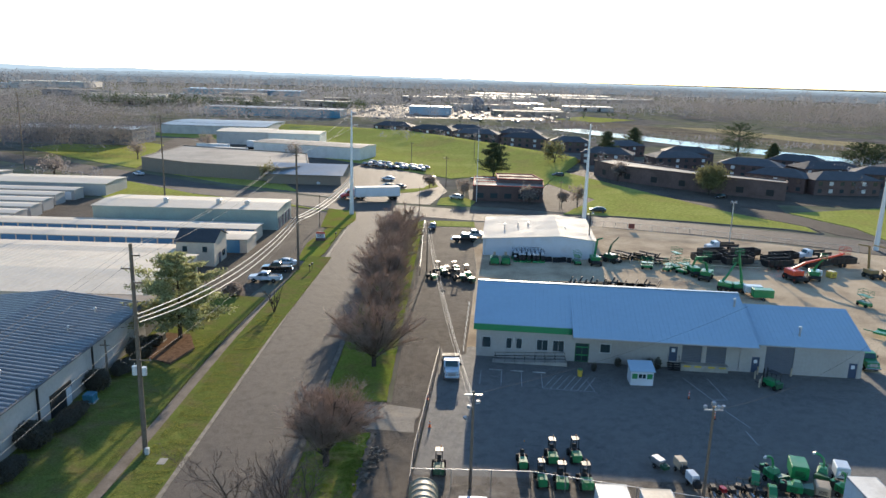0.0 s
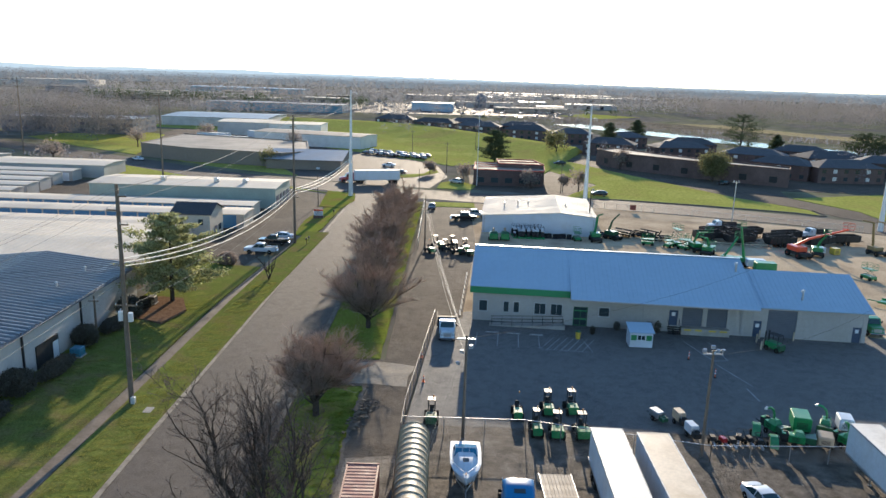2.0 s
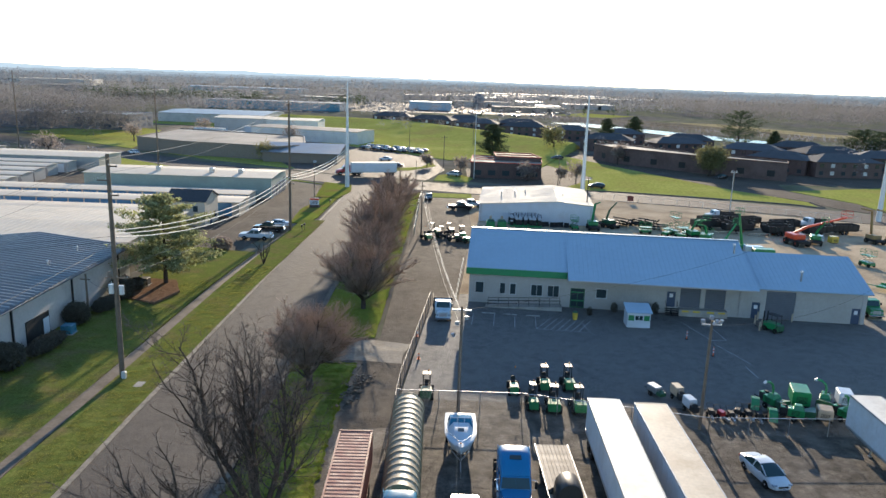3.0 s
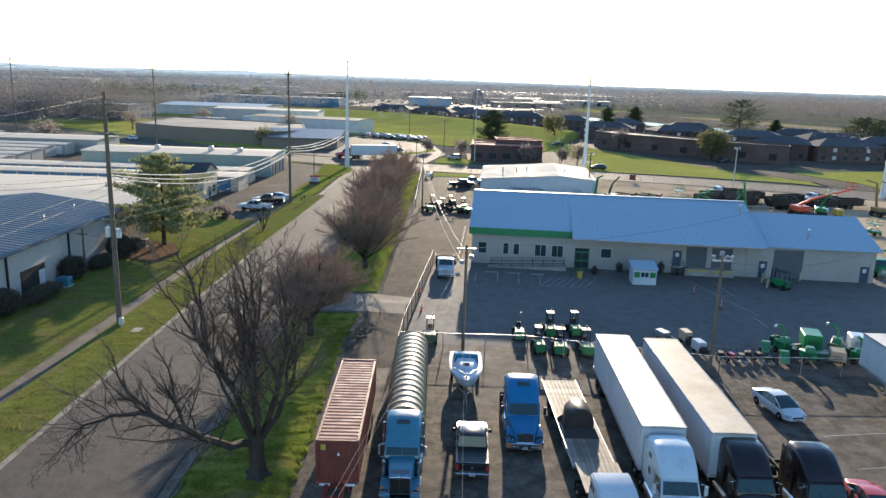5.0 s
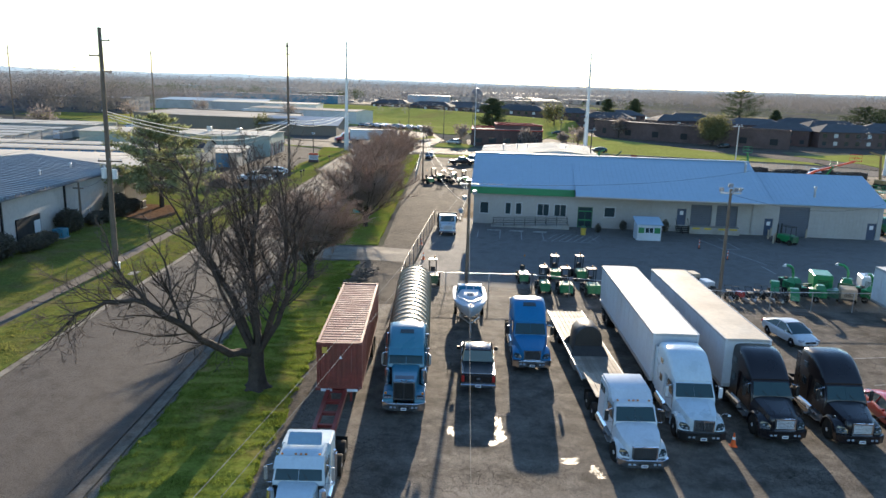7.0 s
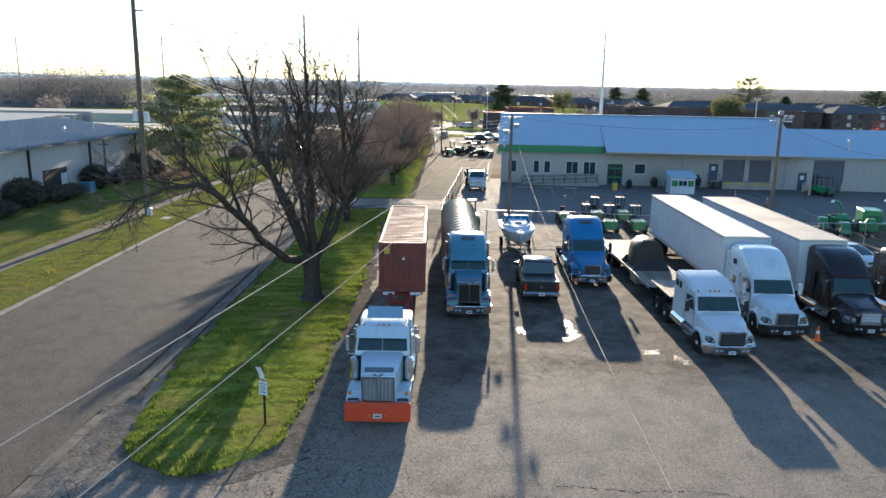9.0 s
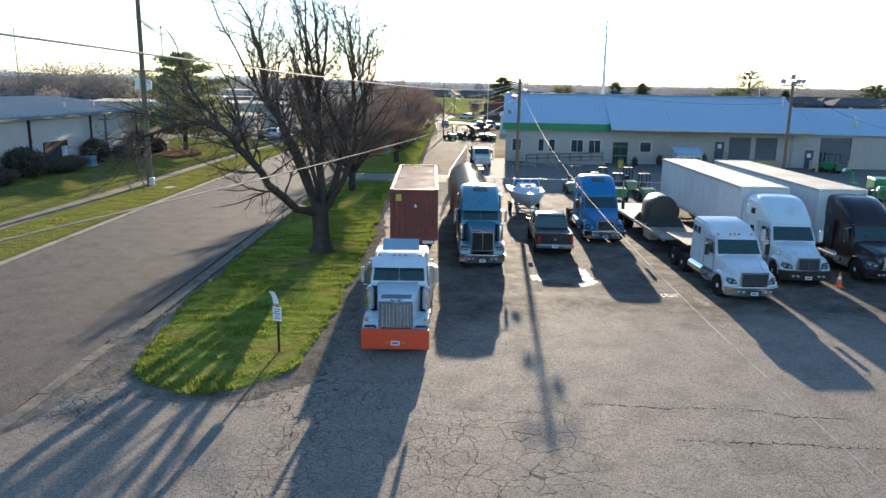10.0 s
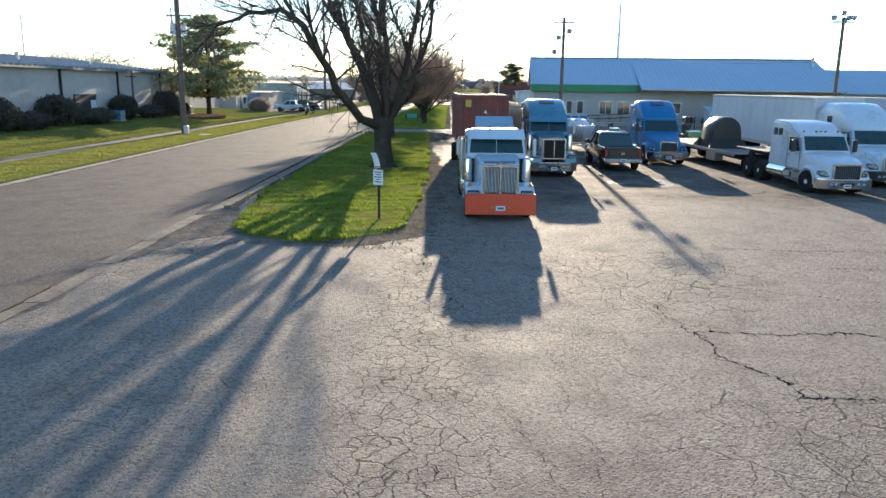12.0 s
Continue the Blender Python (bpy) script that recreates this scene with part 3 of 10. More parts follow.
nose = [(-8.45, 27)] + [(-11.05 + 2.85 * math.cos(a), 24.6 + 3.6 * math.sin(a)) for a in [radians(-15 - 15 * i) for i in range(10)]]
island = [(-8.3, 72.2), (-14.6, 71.8), (-14.7, 45), (-14.35, 30)] + nose[::-1][:-1] + [(-8.1, 32), (-8.2, 45), (-8.6, 58)]
ISLAND = noisy(noisy(island, 0.8, 0.26, 5), 0.16, 0.22, 8, 1.3)
bed = [(x - 0.22 if x < -11 else x + (0.9 if y < 50 else 0.3), y - (0.8 if y < 30 else 0)) for x, y in island]
flat("soil_fringe", noisy(noisy(bed, 0.9, 0.45, 6), 0.16, 0.34, 9, 1.2), 0.012, M["soil"], "crumbling dark soil along the edge of the turf", "ground")
lawn("lawn_island", ISLAND, 0.1, "green turf verge between street and truck lot")
STRIP2 = noisy([(-6.9, 190), (-14.7, 180), (-14.7, 80.2), (-7.2, 80.0)], 1.5, 0.15, 7)
lawn("lawn_strip", STRIP2, 0.1, "green turf strip under the row of budding trees")
bm = bmesh.new()
strip(bm, [(-28.6, -120), (-28.6, 60), (-28.3, 100), (-27.6, 125), (-26.9, 148)], 4.7, -0.2, 0.11)
structure("lawn_verge", bm, M["lawndry"], "green turf verge beside the street", "lawn")
# sloping west lawn
bm = bmesh.new()
rows = []
for y in [-120, -40, 0, 30, 45, 60, 70, 80, 90, 100, 108, 118, 119]:
    shift = 0 if y < 97 else (y - 97) * 0.05
    rows.append([bm.verts.new((x + shift * (1 if x > -33 else 0.3), y, z)) for x, z in ((-32.3, -0.1), (-32.3, 0.09), (-35, 0.22), (-38.5, 0.5), (-43, 0.75), (-60, 0.8))])
for a, b in zip(rows, rows[1:]):
    for i in range(5):
        bm.faces.new((a[i], b[i], b[i + 1], a[i + 1]))
bmesh.ops.recalc_face_normals(bm, faces=bm.faces[:])
structure("lawn_west", bm, M["lawndry"], "green lawn sloping up to the warehouse wall", "lawn", True)
flat("lawn_entrance", noisy([(-31, 145), (-27.3, 145), (-26.6, 152), (-26.4, 176), (-30, 177), (-32, 160)], 2, 0.1, 8), 0.08, M["lawn"], "turf patch with the storage sign", "lawn")
flat("lawn_corner", noisy([(-32, 178), (-26.2, 177), (-24.5, 188), (-26, 200), (-34, 203)], 2, 0.1, 9), 0.08, M["lawn"], "turf patch at the street corner", "lawn")
flat("mulch_bed", noisy([(-41.5, 90), (-36, 88.5), (-34.8, 94), (-37, 99), (-41.5, 99.5)], 1, 0.3, 4), 0.62, M["mulch"], "reddish bark mulch bed under the pine", "ground")
# east meadow and levee
meadow = [(32, 205), (48, 204), (70, 198.5), (90, 192.5), (96, 188.5), (96.5, 196), (84, 214), (62, 262), (46, 300), (30, 292), (36, 262), (46, 232)]
lawn("lawn_meadow", noisy(meadow, 4, 0.3, 11), 0.1, "broad green meadow beside the cross street", "field")
lawn("lawn_meadow_east", noisy([(101, 217), (110, 196), (110, 178), (140, 158), (230, 130), (220, 220), (150, 236)], 4, 0.3, 12), 0.1, "green meadow east of the brick building", "field")
lawn("lawn_storage_edge", noisy([(-100, 209), (-60, 209), (-47, 206), (-33, 199), (-46, 208.5), (-78, 221), (-108, 243), (-125, 245)], 4, 0.3, 13), 0.1, "green roadside turf behind the storage units", "field")
lawn("lawn_brick", noisy([(-108, 268), (-78, 246), (-48, 231), (-58, 250), (-112, 272)], 4, 0.3, 14), 0.1, "roadside turf before the workshop", "field")
lawn("lawn_west_field", noisy([(-118, 274), (-124, 300), (-140, 360), (-175, 385), (-190, 330), (-150, 296)], 4, 0.6, 15), 0.1, "green field edged by bare woods", "field")
lawn("lawn_lot_island", noisy([(-9, 246), (-18, 240), (-19, 233), (-12, 236), (-4, 250), (-6, 262)], 3, 0.3, 16), 0.12, "small turf island in the corner car park", "field")
lawn("lawn_corner_east", noisy([(-4, 214), (6, 213), (8, 222), (2, 232), (-3, 226)], 3, 0.2, 17), 0.12, "turf corner by the red-trimmed building", "field")
lawn("lawn_front", noisy([(-5, 183), (6.5, 183), (6.5, 190), (-5, 190)], 3, 0.2, 18), 0.12, "roadside turf before the white metal building", "field")
bm = bmesh.new()
line = [(-150, 480), (-94, 462), (-50, 450), (-28, 440), (-5, 410), (15, 380), (35, 348), (52, 318)]
left, right = ribbon(line, 1.0)
rings = []
for (x, y) in line:
    rings.append([(x - 22, y - 70, -0.3), (x - 22, y - 70, 0.1), (x - 8, y - 24, 0.6), (x - 2, y - 6, 3.6), (x + 2, y + 3, 3.8), (x + 8, y + 22, 0.2), (x + 8, y + 22, -0.3)])
loft(bm, rings)
structure("levee", bm, M["field"], "long grassy flood levee", "ground", True)
lawn("lawn_levee_foot", noisy([(-70, 335), (-22, 294), (0, 270), (30, 292), (46, 300), (52, 340), (40, 350), (-40, 390), (-118, 440)], 5, 0.4, 19), 0.12, "green meadow at the foot of the levee", "field")
# river with banks
bm = bmesh.new()
strip(bm, [(84, 548), (100, 520), (124, 484), (148, 446), (176, 406), (216, 362), (262, 322), (340, 262), (480, 185)], 27, -0.3, -0.03)
structure("water", bm, M["water"], "calm silver river bend", "water")
bm = bmesh.new()
strip(bm, [(90, 660), (140, 580), (190, 520), (235, 468), (300, 410), (400, 335), (580, 250)], 66, -0.3, -0.02)
structure("ground_bank", bm, M["bank"], "brown rough river bank", "ground")
lawn("lawn_far_bank", noisy([(176, 606), (205, 540), (236, 478), (330, 400), (352, 418), (250, 520), (214, 600)], 8, 2, 20), 0.06, "pale dry field beyond the river", "drygrass")
lawn("lawn_far_field", noisy([(92, 668), (128, 640), (170, 690), (128, 730)], 8, 2, 21), 0.05, "far green field", "field")

# kerbs, gutters and the footpath
bm = bmesh.new()
strip(bm, [(-26.05, -120), (-26.05, 60), (-25.75, 130), (-25.4, 176)], 0.55, -0.3, 0.055)
structure("kerb_west", bm, M["kerb"], "pale concrete kerb and gutter", "kerb")
for name, y0, y1 in (("kerb_island", 26.5, 72), ("kerb_strip", 80, 181)):
    bm = bmesh.new()
    strip(bm, [(-15.2, y0), (-15.15, (y0 + y1) / 2), (-15.1, y1)], 0.45, -0.3, 0.02)
    strip(bm, [(-14.85, y0), (-14.85, y1)], 0.2, -0.3, 0.12)
    structure(name, bm, M["oldkerb"], "cracked grimy concrete kerb and gutter", "kerb")
bm = bmesh.new()
rng = random.Random(19)
y = -60.0
while y < 26:
    run = rng.uniform(0.9, 3.4)
    w0, w1 = rng.uniform(-0.06, 0.06), rng.uniform(-0.07, 0.05)
    slab(bm, noisy([(-15.52 + w0, y), (-15.12 + w1, y), (-15.1 + w1, min(26.5, y + run)), (-15.5 + w0, min(26.5, y + run))], 0.3, 0.08, 22), -0.3, 0.016 + rng.uniform(0, 0.012))
    y += run + rng.choice((0.04, 0.06, 0.25, 0.7))
structure("kerb_apron", bm, M["oldkerb"], "broken flush concrete gutter at the lot entrance", "kerb")
path_line = [(-31.7, -120), (-31.7, 58), (-31.2, 97), (-29.9, 125), (-28.2, 148)]
bm = bmesh.new()
strip(bm, path_line, 1.3, -0.2, 0.085)
sidewalk = structure("sidewalk", bm, M["sidewalk"], "narrow brown-stained concrete footpath", "sidewalk")
flat("soil_gutter", noisy(noisy([(-15.6, -40), (-15.25, -40), (-15.1, 14), (-14.6, 20.5), (-13.4, 22.0), (-13.9, 24.5), (-14.7, 29), (-15.5, 29)], 0.9, 0.4, 31), 0.35, 0.22, 33), 0.0095, M["soil"], "muddy broken edge between street and lot", "ground")
bm = bmesh.new()
strip(bm, [(33, 204.0), (48, 203.2), (70, 197.7), (90, 191.7), (95.5, 187.6), (97.2, 188.2), (97.4, 196)], 0.45, -0.2, 0.17)
structure("kerb_meadow", bm, M["soil"], "dark raised kerb along the meadow", "kerb")
# parking lines
bm = bmesh.new()
U = Vector((0.9964, -0.0842, 0))
V = Vector((0.0842, 0.9964, 0))
SHOP = Vector((3.85, 95.6, 0))


def at_shop(u, v, z=0.0):
    return SHOP + U * u + V * v + Vector((0, 0, z))


def line_mark(bm, a, b, w=0.11):
    a, b = Vector(a), Vector(b)
    d = (b - a).normalized()
    n = Vector((-d.y, d.x, 0)) * w / 2
    z = Vector((0, 0, 0.013))
    bm.faces.new([bm.verts.new(v + z) for v in (a - n, b - n, b + n, a + n)])


for u in (1.0, 3.7, 6.3, 8.9):
    line_mark(bm, at_shop(u, -9.6), at_shop(u, -5.0))
for k in range(7):
    line_mark(bm, at_shop(9.0 + k * 0.85, -9.6), at_shop(10.8 + k * 0.85, -5.2))
line_mark(bm, at_shop(9.0, -9.7), at_shop(15.4, -9.7))
line_mark(bm, at_shop(15.4, -9.7), at_shop(14.4, -5.2))
for a, b in (((27.4, -3.5), (29.6, -10.0)), ((30.6, -3.4), (31.4, -9.6)), ((29.6, -10), (31.4, -9.6)), ((29.6, -11), (32.0, -17)), ((31.2, -17.8), (31.6, -21))):
    line_mark(bm, at_shop(*a), at_shop(*b), 0.14)
structure("line_markings", bm, M["marking"], "faded white parking bay lines", "road marking")
bm = bmesh.new()
for y in (30, 34.5, 39, 43.5, 48):
    line_mark(bm, (27.5, y, 0), (33.5, y + 1.0, 0), 0.1)
structure("line_markings_lot", bm, M["marking"], "faint worn parking lines", "road marking")
# long open cracks in the lot
rng = random.Random(4)
bm = bmesh.new()
for p0, p1, w in (((-2.4, 13.35), (1.2, 13.15), 0.07), ((1.2, 13.15), (14, 12.5), 0.06), ((-2.4, 13.35), (-2.1, 11.6), 0.05), ((-2.1, 11.6), (-1.75, 10.4), 0.06), ((-1.75, 10.4), (6, 9.9), 0.05), ((-2.5, 13.3), (-2.65, 15.0), 0.035), ((-2.6, 14.9), (-1.1, 17.0), 0.025),
                  ((-1.1, 16.9), (2.3, 15.4), 0.03), ((2.3, 15.4), (14, 14.4), 0.035), ((2.7, 18.5), (14, 17.5), 0.06), ((0.6, 20.7), (8.4, 20.0), 0.06), ((-8.1, 20.4), (-7.5, 18.2), 0.05), ((-7.5, 18.2), (-7.4, 12.8), 0.009), ((-7.4, 12.8), (-7.2, 4), 0.011),
                  ((-5.5, 13.1), (-5.2, 10.4), 0.01), ((-5.2, 10.4), (-5.2, 7.6), 0.012), ((-6.4, 10.6), (-5.6, 7.6), 0.012), ((-5.2, 8.7), (-3.3, 8.9), 0.012), ((-3.3, 8.9), (0.6, 9.4), 0.012), ((-12.5, 12.8), (-8, 14.4), 0.012), ((-12, 12.8), (-2.4, 13.3), 0.018), ((-7.4, 11.3), (-4.4, 10.7), 0.012),
                  ((-7.4, 8.7), (-8.2, 6.6), 0.012), ((-7.4, 8.7), (-6.2, 7.4), 0.012), ((-3.9, 13.3), (-3.4, 10.2), 0.01), ((-3.0, 16.2), (-2.6, 14.9), 0.012), ((-4.2, 19.2), (-3.9, 18.0), 0.025), ((-1.7, 19.9), (-0.4, 19.7), 0.04), ((-3.4, 10.2), (-1.8, 10.4), 0.012)):
    a, b = Vector(p0), Vector(p1)
    k = max(6, int((b - a).length / 0.055))
    n = Vector((-(b - a).y, (b - a).x)).normalized()
    prev = None
    drift = 0
    for i in range(k + 1):
        f = i / k
        drift = drift * 0.95 + rng.uniform(-0.05, 0.05)
        c = a.lerp(b, f) + n * (drift * min(1.0, 4 * f, 4 * (1 - f)) * 1.2 + rng.uniform(-0.035, 0.035))
        h = w * rng.choice((0.15, 0.3, 0.5, 0.7, 1.25)) * rng.uniform(0.6, 1.1) / 2
        cur = (bm.verts.new((*(c - n * h), 0.0075)), bm.verts.new((*(c + n * h), 0.0075)))
        if prev:
            bm.faces.new((prev[0], cur[0], cur[1], prev[1]))
        prev = cur
        if w > 0.02 and rng.random() < 0.14:
            # short side splits
            side = n * rng.choice((-1, 1)) + (b - a).normalized() * rng.uniform(-0.9, 0.9)
            mid = c + side * rng.uniform(0.06, 0.14)
            tip = mid + (side + n * rng.uniform(-0.6, 0.6)) * rng.uniform(0.04, 0.2)
            q = Vector((-side.y, side.x)).normalized() * w * 0.16
            bm.faces.new([bm.verts.new((*v, 0.0085)) for v in (c - q, mid - q * 0.7, tip, mid + q * 0.7, c + q)])
structure("lot_cracks", bm, M["crack"], "long open cracks in the asphalt lot", "crack")
# puddles and mud
bm = bmesh.new()
for k, (cx, cy, rx, ry) in enumerate(((3.5, 36.7, 0.28, 0.8), (3.5, 35.1, 0.42, 0.75), (3.0, 34.4, 0.45, 0.4), (1.25, 35.3, 0.42, 0.28), (0.85, 35.6, 0.2, 0.5), (6.7, 32.7, 0.6, 0.36), (7.75, 32.0, 0.24, 0.5), (7.95, 31.3, 0.25, 0.3))):
    for j in range(9):
        d, g = rng.uniform(0, 2 * math.pi), rng.uniform(0.0, 1.0) if j else 0.0
        q = rng.uniform(0.08, 0.3) if j else 0.7
        px, py = cx + rx * g * math.cos(d), cy + ry * g * math.sin(d)
        vs = []
        for i in range(40):
            a = 2 * math.pi * i / 40
            v = Vector((math.cos(a) * 2.2 + px * 5, math.sin(a) * 2.2 + py * 5, 3))
            r = max(0.12, 1 + 1.1 * noise.noise(v) + 0.6 * noise.noise(v * 2.7))
            vs.append(bm.verts.new((px + q * rx * r * math.cos(a), py + q * ry * r * math.sin(a), 0.009 + 0.00002 * len(bm.faces))))
        bm.faces.new(vs)
wet = material("wet_asphalt", (0.05, 0.043, 0.035), 0.42, vary=0.5, scale=6, fine=22, bump=1.0)
wet.node_tree.nodes["Principled BSDF"].inputs["Specular IOR Level"].default_value = 0.3
structure("puddle", bm, wet, "shallow rain puddles on the lot", "puddle")

# ---------- buildings ----------
def ribbed(bm, a, b, c, d, pitch, height, width=0.06):
    """Standing ribs on a roof plane a-b-c-d, running from a-b to d-c."""
    a, b, c, d = (Vector(v) for v in (a, b, c, d))
    n = (b - a).cross(d - a).normalized()
    if n.z < 0:
        n = -n
    k = int((b - a).length / pitch)
    for i in range(k + 1):
        f = (i + 0.5) / (k + 1)
        p, q = a.lerp(b, f), d.lerp(c, f)
        s = (b - a).normalized() * width / 2
        lift = n * height
        v = [bm.verts.new(w) for w in (p - s, p + s, q + s, q - s, p - s * 0.6 + lift, p + s * 0.6 + lift, q + s * 0.6 + lift, q - s * 0.6 + lift)]
        for f4 in ((4, 5, 6, 7), (0, 1, 5, 4), (1, 2, 6, 5), (2, 3, 7, 6), (3, 0, 4, 7)):
            bm.faces.new([v[t] for t in f4])
    return bm


def thick_plane(bm, a, b, c, d, t):
    a, b, c, d = (Vector(v) for v in (a, b, c, d))
    n = (b - a).cross(d - a).normalized()
    if n.z < 0:
        n = -n
    return hexa(bm, [a - n * t, b - n * t, c - n * t, d - n * t], [a, b, c, d])


# the equipment shop: gabled metal hall with a canopy and a lower annex
shop = thing("equipment_shop", Matrix.Translation(SHOP) @ Matrix.Rotation(math.atan2(-0.0842, 0.9964), 4, "Z"), "long beige metal-sided shop with white metal roof and green fascia", "building")
DEEP, RIDGE, EAVE = 17.5, 8.5, 4.95


def wall_grid(bm, x0, x1, z0, z1, y, t, holes):
    """A wall in the x-z plane with openings through it; holes are (x0, x1, z0, z1)."""
    xs = sorted({x0, x1, *[h[0] for h in holes], *[h[1] for h in holes]})
    zs = sorted({z0, z1, *[h[2] for h in holes], *[h[3] for h in holes]})
    for xa, xb in zip(xs, xs[1:]):
        for za, zb in zip(zs, zs[1:]):
            cx, cz = (xa + xb) / 2, (za + zb) / 2
            if any(h[0] < cx < h[1] and h[2] < cz < h[3] for h in holes):
                continue
            box(bm, cx, y + t / 2, cz, xb - xa, t, zb - za)
    bmesh.ops.remove_doubles(bm, verts=bm.verts[:], dist=0.0005)
    return bm


windows = [(0.85, 2.0, 1.35, 2.9), (4.15, 4.9, 1.35, 2.9), (5.5, 6.3, 1.35, 2.9), (8.3, 9.85, 1.3, 2.9), (10.5, 12.05, 1.3, 2.9), (16.9, 18.3, 1.5, 2.8)]
entrance = (13.55, 15.45, 0.0, 2.7)
side_door = (26.1, 27.25, 0.9, 3.0)
docks = [(27.8, 30.4, 0.9, 3.6), (31.0, 33.6, 0.9, 3.6)]
blue_doors = [(37.0, 38.05, 0.0, 2.2), (49.5, 50.6, 0.0, 2.1)]
front = part("wall", wall_grid(bmesh.new(), 0, 36.0, 0, 4.7, 0, 0.25, windows + [entrance, side_door] + docks), M["siding"], shop)
bm = bmesh.new()
wall_grid(bm, 36.0, 51.2, 0, 4.2, 0, 0.25, [(38.7, 42.4, 0.0, 3.8), *blue_doors])
part("wall", bm, M["siding"], shop)
bm = bmesh.new()
for x, h in ((0.126, EAVE), (36.12, EAVE)):
    hexa(bm, [(x - 0.12, 0.25, 0), (x - 0.12, DEEP, 0), (x - 0.12, DEEP, h - 0.3), (x - 0.12, DEEP / 2, RIDGE - 0.25), (x - 0.12, 0.25, h - 0.3)],
         [(x + 0.12, 0.25, 0), (x + 0.12, DEEP, 0), (x + 0.12, DEEP, h - 0.3), (x + 0.12, DEEP / 2, RIDGE - 0.25), (x + 0.12, 0.25, h - 0.3)])
box(bm, 18, DEEP, 2.3, 36, 0.25, 4.6)
part("gable_wall", bm, M["siding"], shop)
bm = bmesh.new()
hexa(bm, [(50.95, 0.25, 0), (50.95, DEEP - 1, 0), (50.95, DEEP - 1, 4.0), (50.95, 8.2, 6.9), (50.95, 0.25, 4.0)], [(51.2, 0.25, 0), (51.2, DEEP - 1, 0), (51.2, DEEP - 1, 4.0), (51.2, 8.2, 6.9), (51.2, 0.25, 4.0)])
box(bm, 43.5, DEEP - 1.1, 2, 14.6, 0.2, 4)
part("gable_wall", bm, M["siding"], shop)
# siding ribs on the right two thirds
bm = bmesh.new()
skip = windows + docks + [entrance, side_door, *blue_doors, (38.5, 42.6, 0, 4)]
k = 0
x = 15.0
while x < 51.1:
    if not any(h[0] - 0.1 < x < h[1] + 0.1 for h in skip):
        box(bm, x, -0.02, 2.1, 0.09, 0.045, 4.15)
    x += 0.42
tagged(part("siding_rib", bm, M["siding"], shop), kind="stuff")
# roofs
bm = bmesh.new()
thick_plane(bm, (-0.4, -0.5, EAVE), (12.95, -0.5, EAVE), (12.95, DEEP / 2, RIDGE), (-0.4, DEEP / 2, RIDGE), 0.14)
thick_plane(bm, (12.95, -2.6, 4.45), (36.9, -2.6, 4.45), (36.9, DEEP / 2, RIDGE), (12.95, DEEP / 2, RIDGE), 0.14)
thick_plane(bm, (36.9, DEEP + 0.5, EAVE), (-0.4, DEEP + 0.5, EAVE), (-0.4, DEEP / 2, RIDGE), (36.9, DEEP / 2, RIDGE), 0.14)
part("roof", bm, M["shoproof"], shop, "white ribbed metal roof")
bm = bmesh.new()
ribbed(bm, (-0.4, -0.5, EAVE), (12.95, -0.5, EAVE), (12.95, DEEP / 2, RIDGE), (-0.4, DEEP / 2, RIDGE), 0.6, 0.02, 0.04)
ribbed(bm, (12.95, -2.6, 4.45), (36.9, -2.6, 4.45), (36.9, DEEP / 2, RIDGE), (12.95, DEEP / 2, RIDGE), 0.6, 0.02, 0.04)
ribbed(bm, (36.95, -0.6, 4.2), (51.7, -0.6, 4.2), (51.6, 8.0, 7.2), (36.95, 8.0, 7.2), 0.6, 0.02, 0.04)
tagged(part("roof_rib", bm, M["shoproof"], shop), kind="stuff")
bm = bmesh.new()
thick_plane(bm, (36.95, -0.6, 4.2), (51.7, -0.6, 4.2), (51.6, 8.0, 7.2), (36.95, 8.0, 7.2), 0.12)
thick_plane(bm, (51.6, DEEP - 0.5, 4.1), (36.95, DEEP - 0.5, 4.1), (36.95, 8.0, 7.2), (51.6, 8.0, 7.2), 0.12)
part("roof", bm, M["shoproof"], shop, "lower white metal annex roof")
part("ridge_cap", box(bmesh.new(), 18.25, DEEP / 2, RIDGE + 0.03, 37.3, 0.5, 0.08), M["shoproof"], shop)
part("fascia", box(bmesh.new(), 6.27, -0.52, 4.45, 13.35, 0.12, 0.85), M["greenband"], shop, "green fascia band")
part("soffit", box(bmesh.new(), 24.9, -1.25, 4.25, 23.9, 2.6, 0.06), M["siding"], shop)
bm = bmesh.new()
box(bm, 24.9, -2.68, 4.38, 23.9, 0.16, 0.16, 0.03)
part("gutter", bm, M["steel"], shop)
for i, (x0, x1, z0, z1) in enumerate(windows):
    w = part("window", wall_grid(bmesh.new(), x0 - 0.06, x1 + 0.06, z0 - 0.06, z1 + 0.06, -0.05, 0.1, [(x0 + 0.06, x1 - 0.06, z0 + 0.06, z1 - 0.06)]), M["steel"], shop)
    part("pane", box(bmesh.new(), (x0 + x1) / 2, 0.12, (z0 + z1) / 2, x1 - x0, 0.02, z1 - z0), M["glass"], w)
    if x1 - x0 > 1.5:
        part("mullion", box(bmesh.new(), (x0 + x1) / 2, 0.02, (z0 + z1) / 2, 0.06, 0.08, z1 - z0), M["steel"], w)
ent = part("entrance_door", wall_grid(bmesh.new(), 13.55, 15.45, 0, 2.7, 0.08, 0.08, [(13.67, 14.45, 0.15, 2.1), (14.55, 15.33, 0.15, 2.1), (13.67, 15.33, 2.2, 2.6)]), M["greendark"], shop, "dark green double entrance door")
part("pane", box(bmesh.new(), 14.5, 0.14, 1.35, 1.8, 0.02, 2.5), M["glass"], ent)
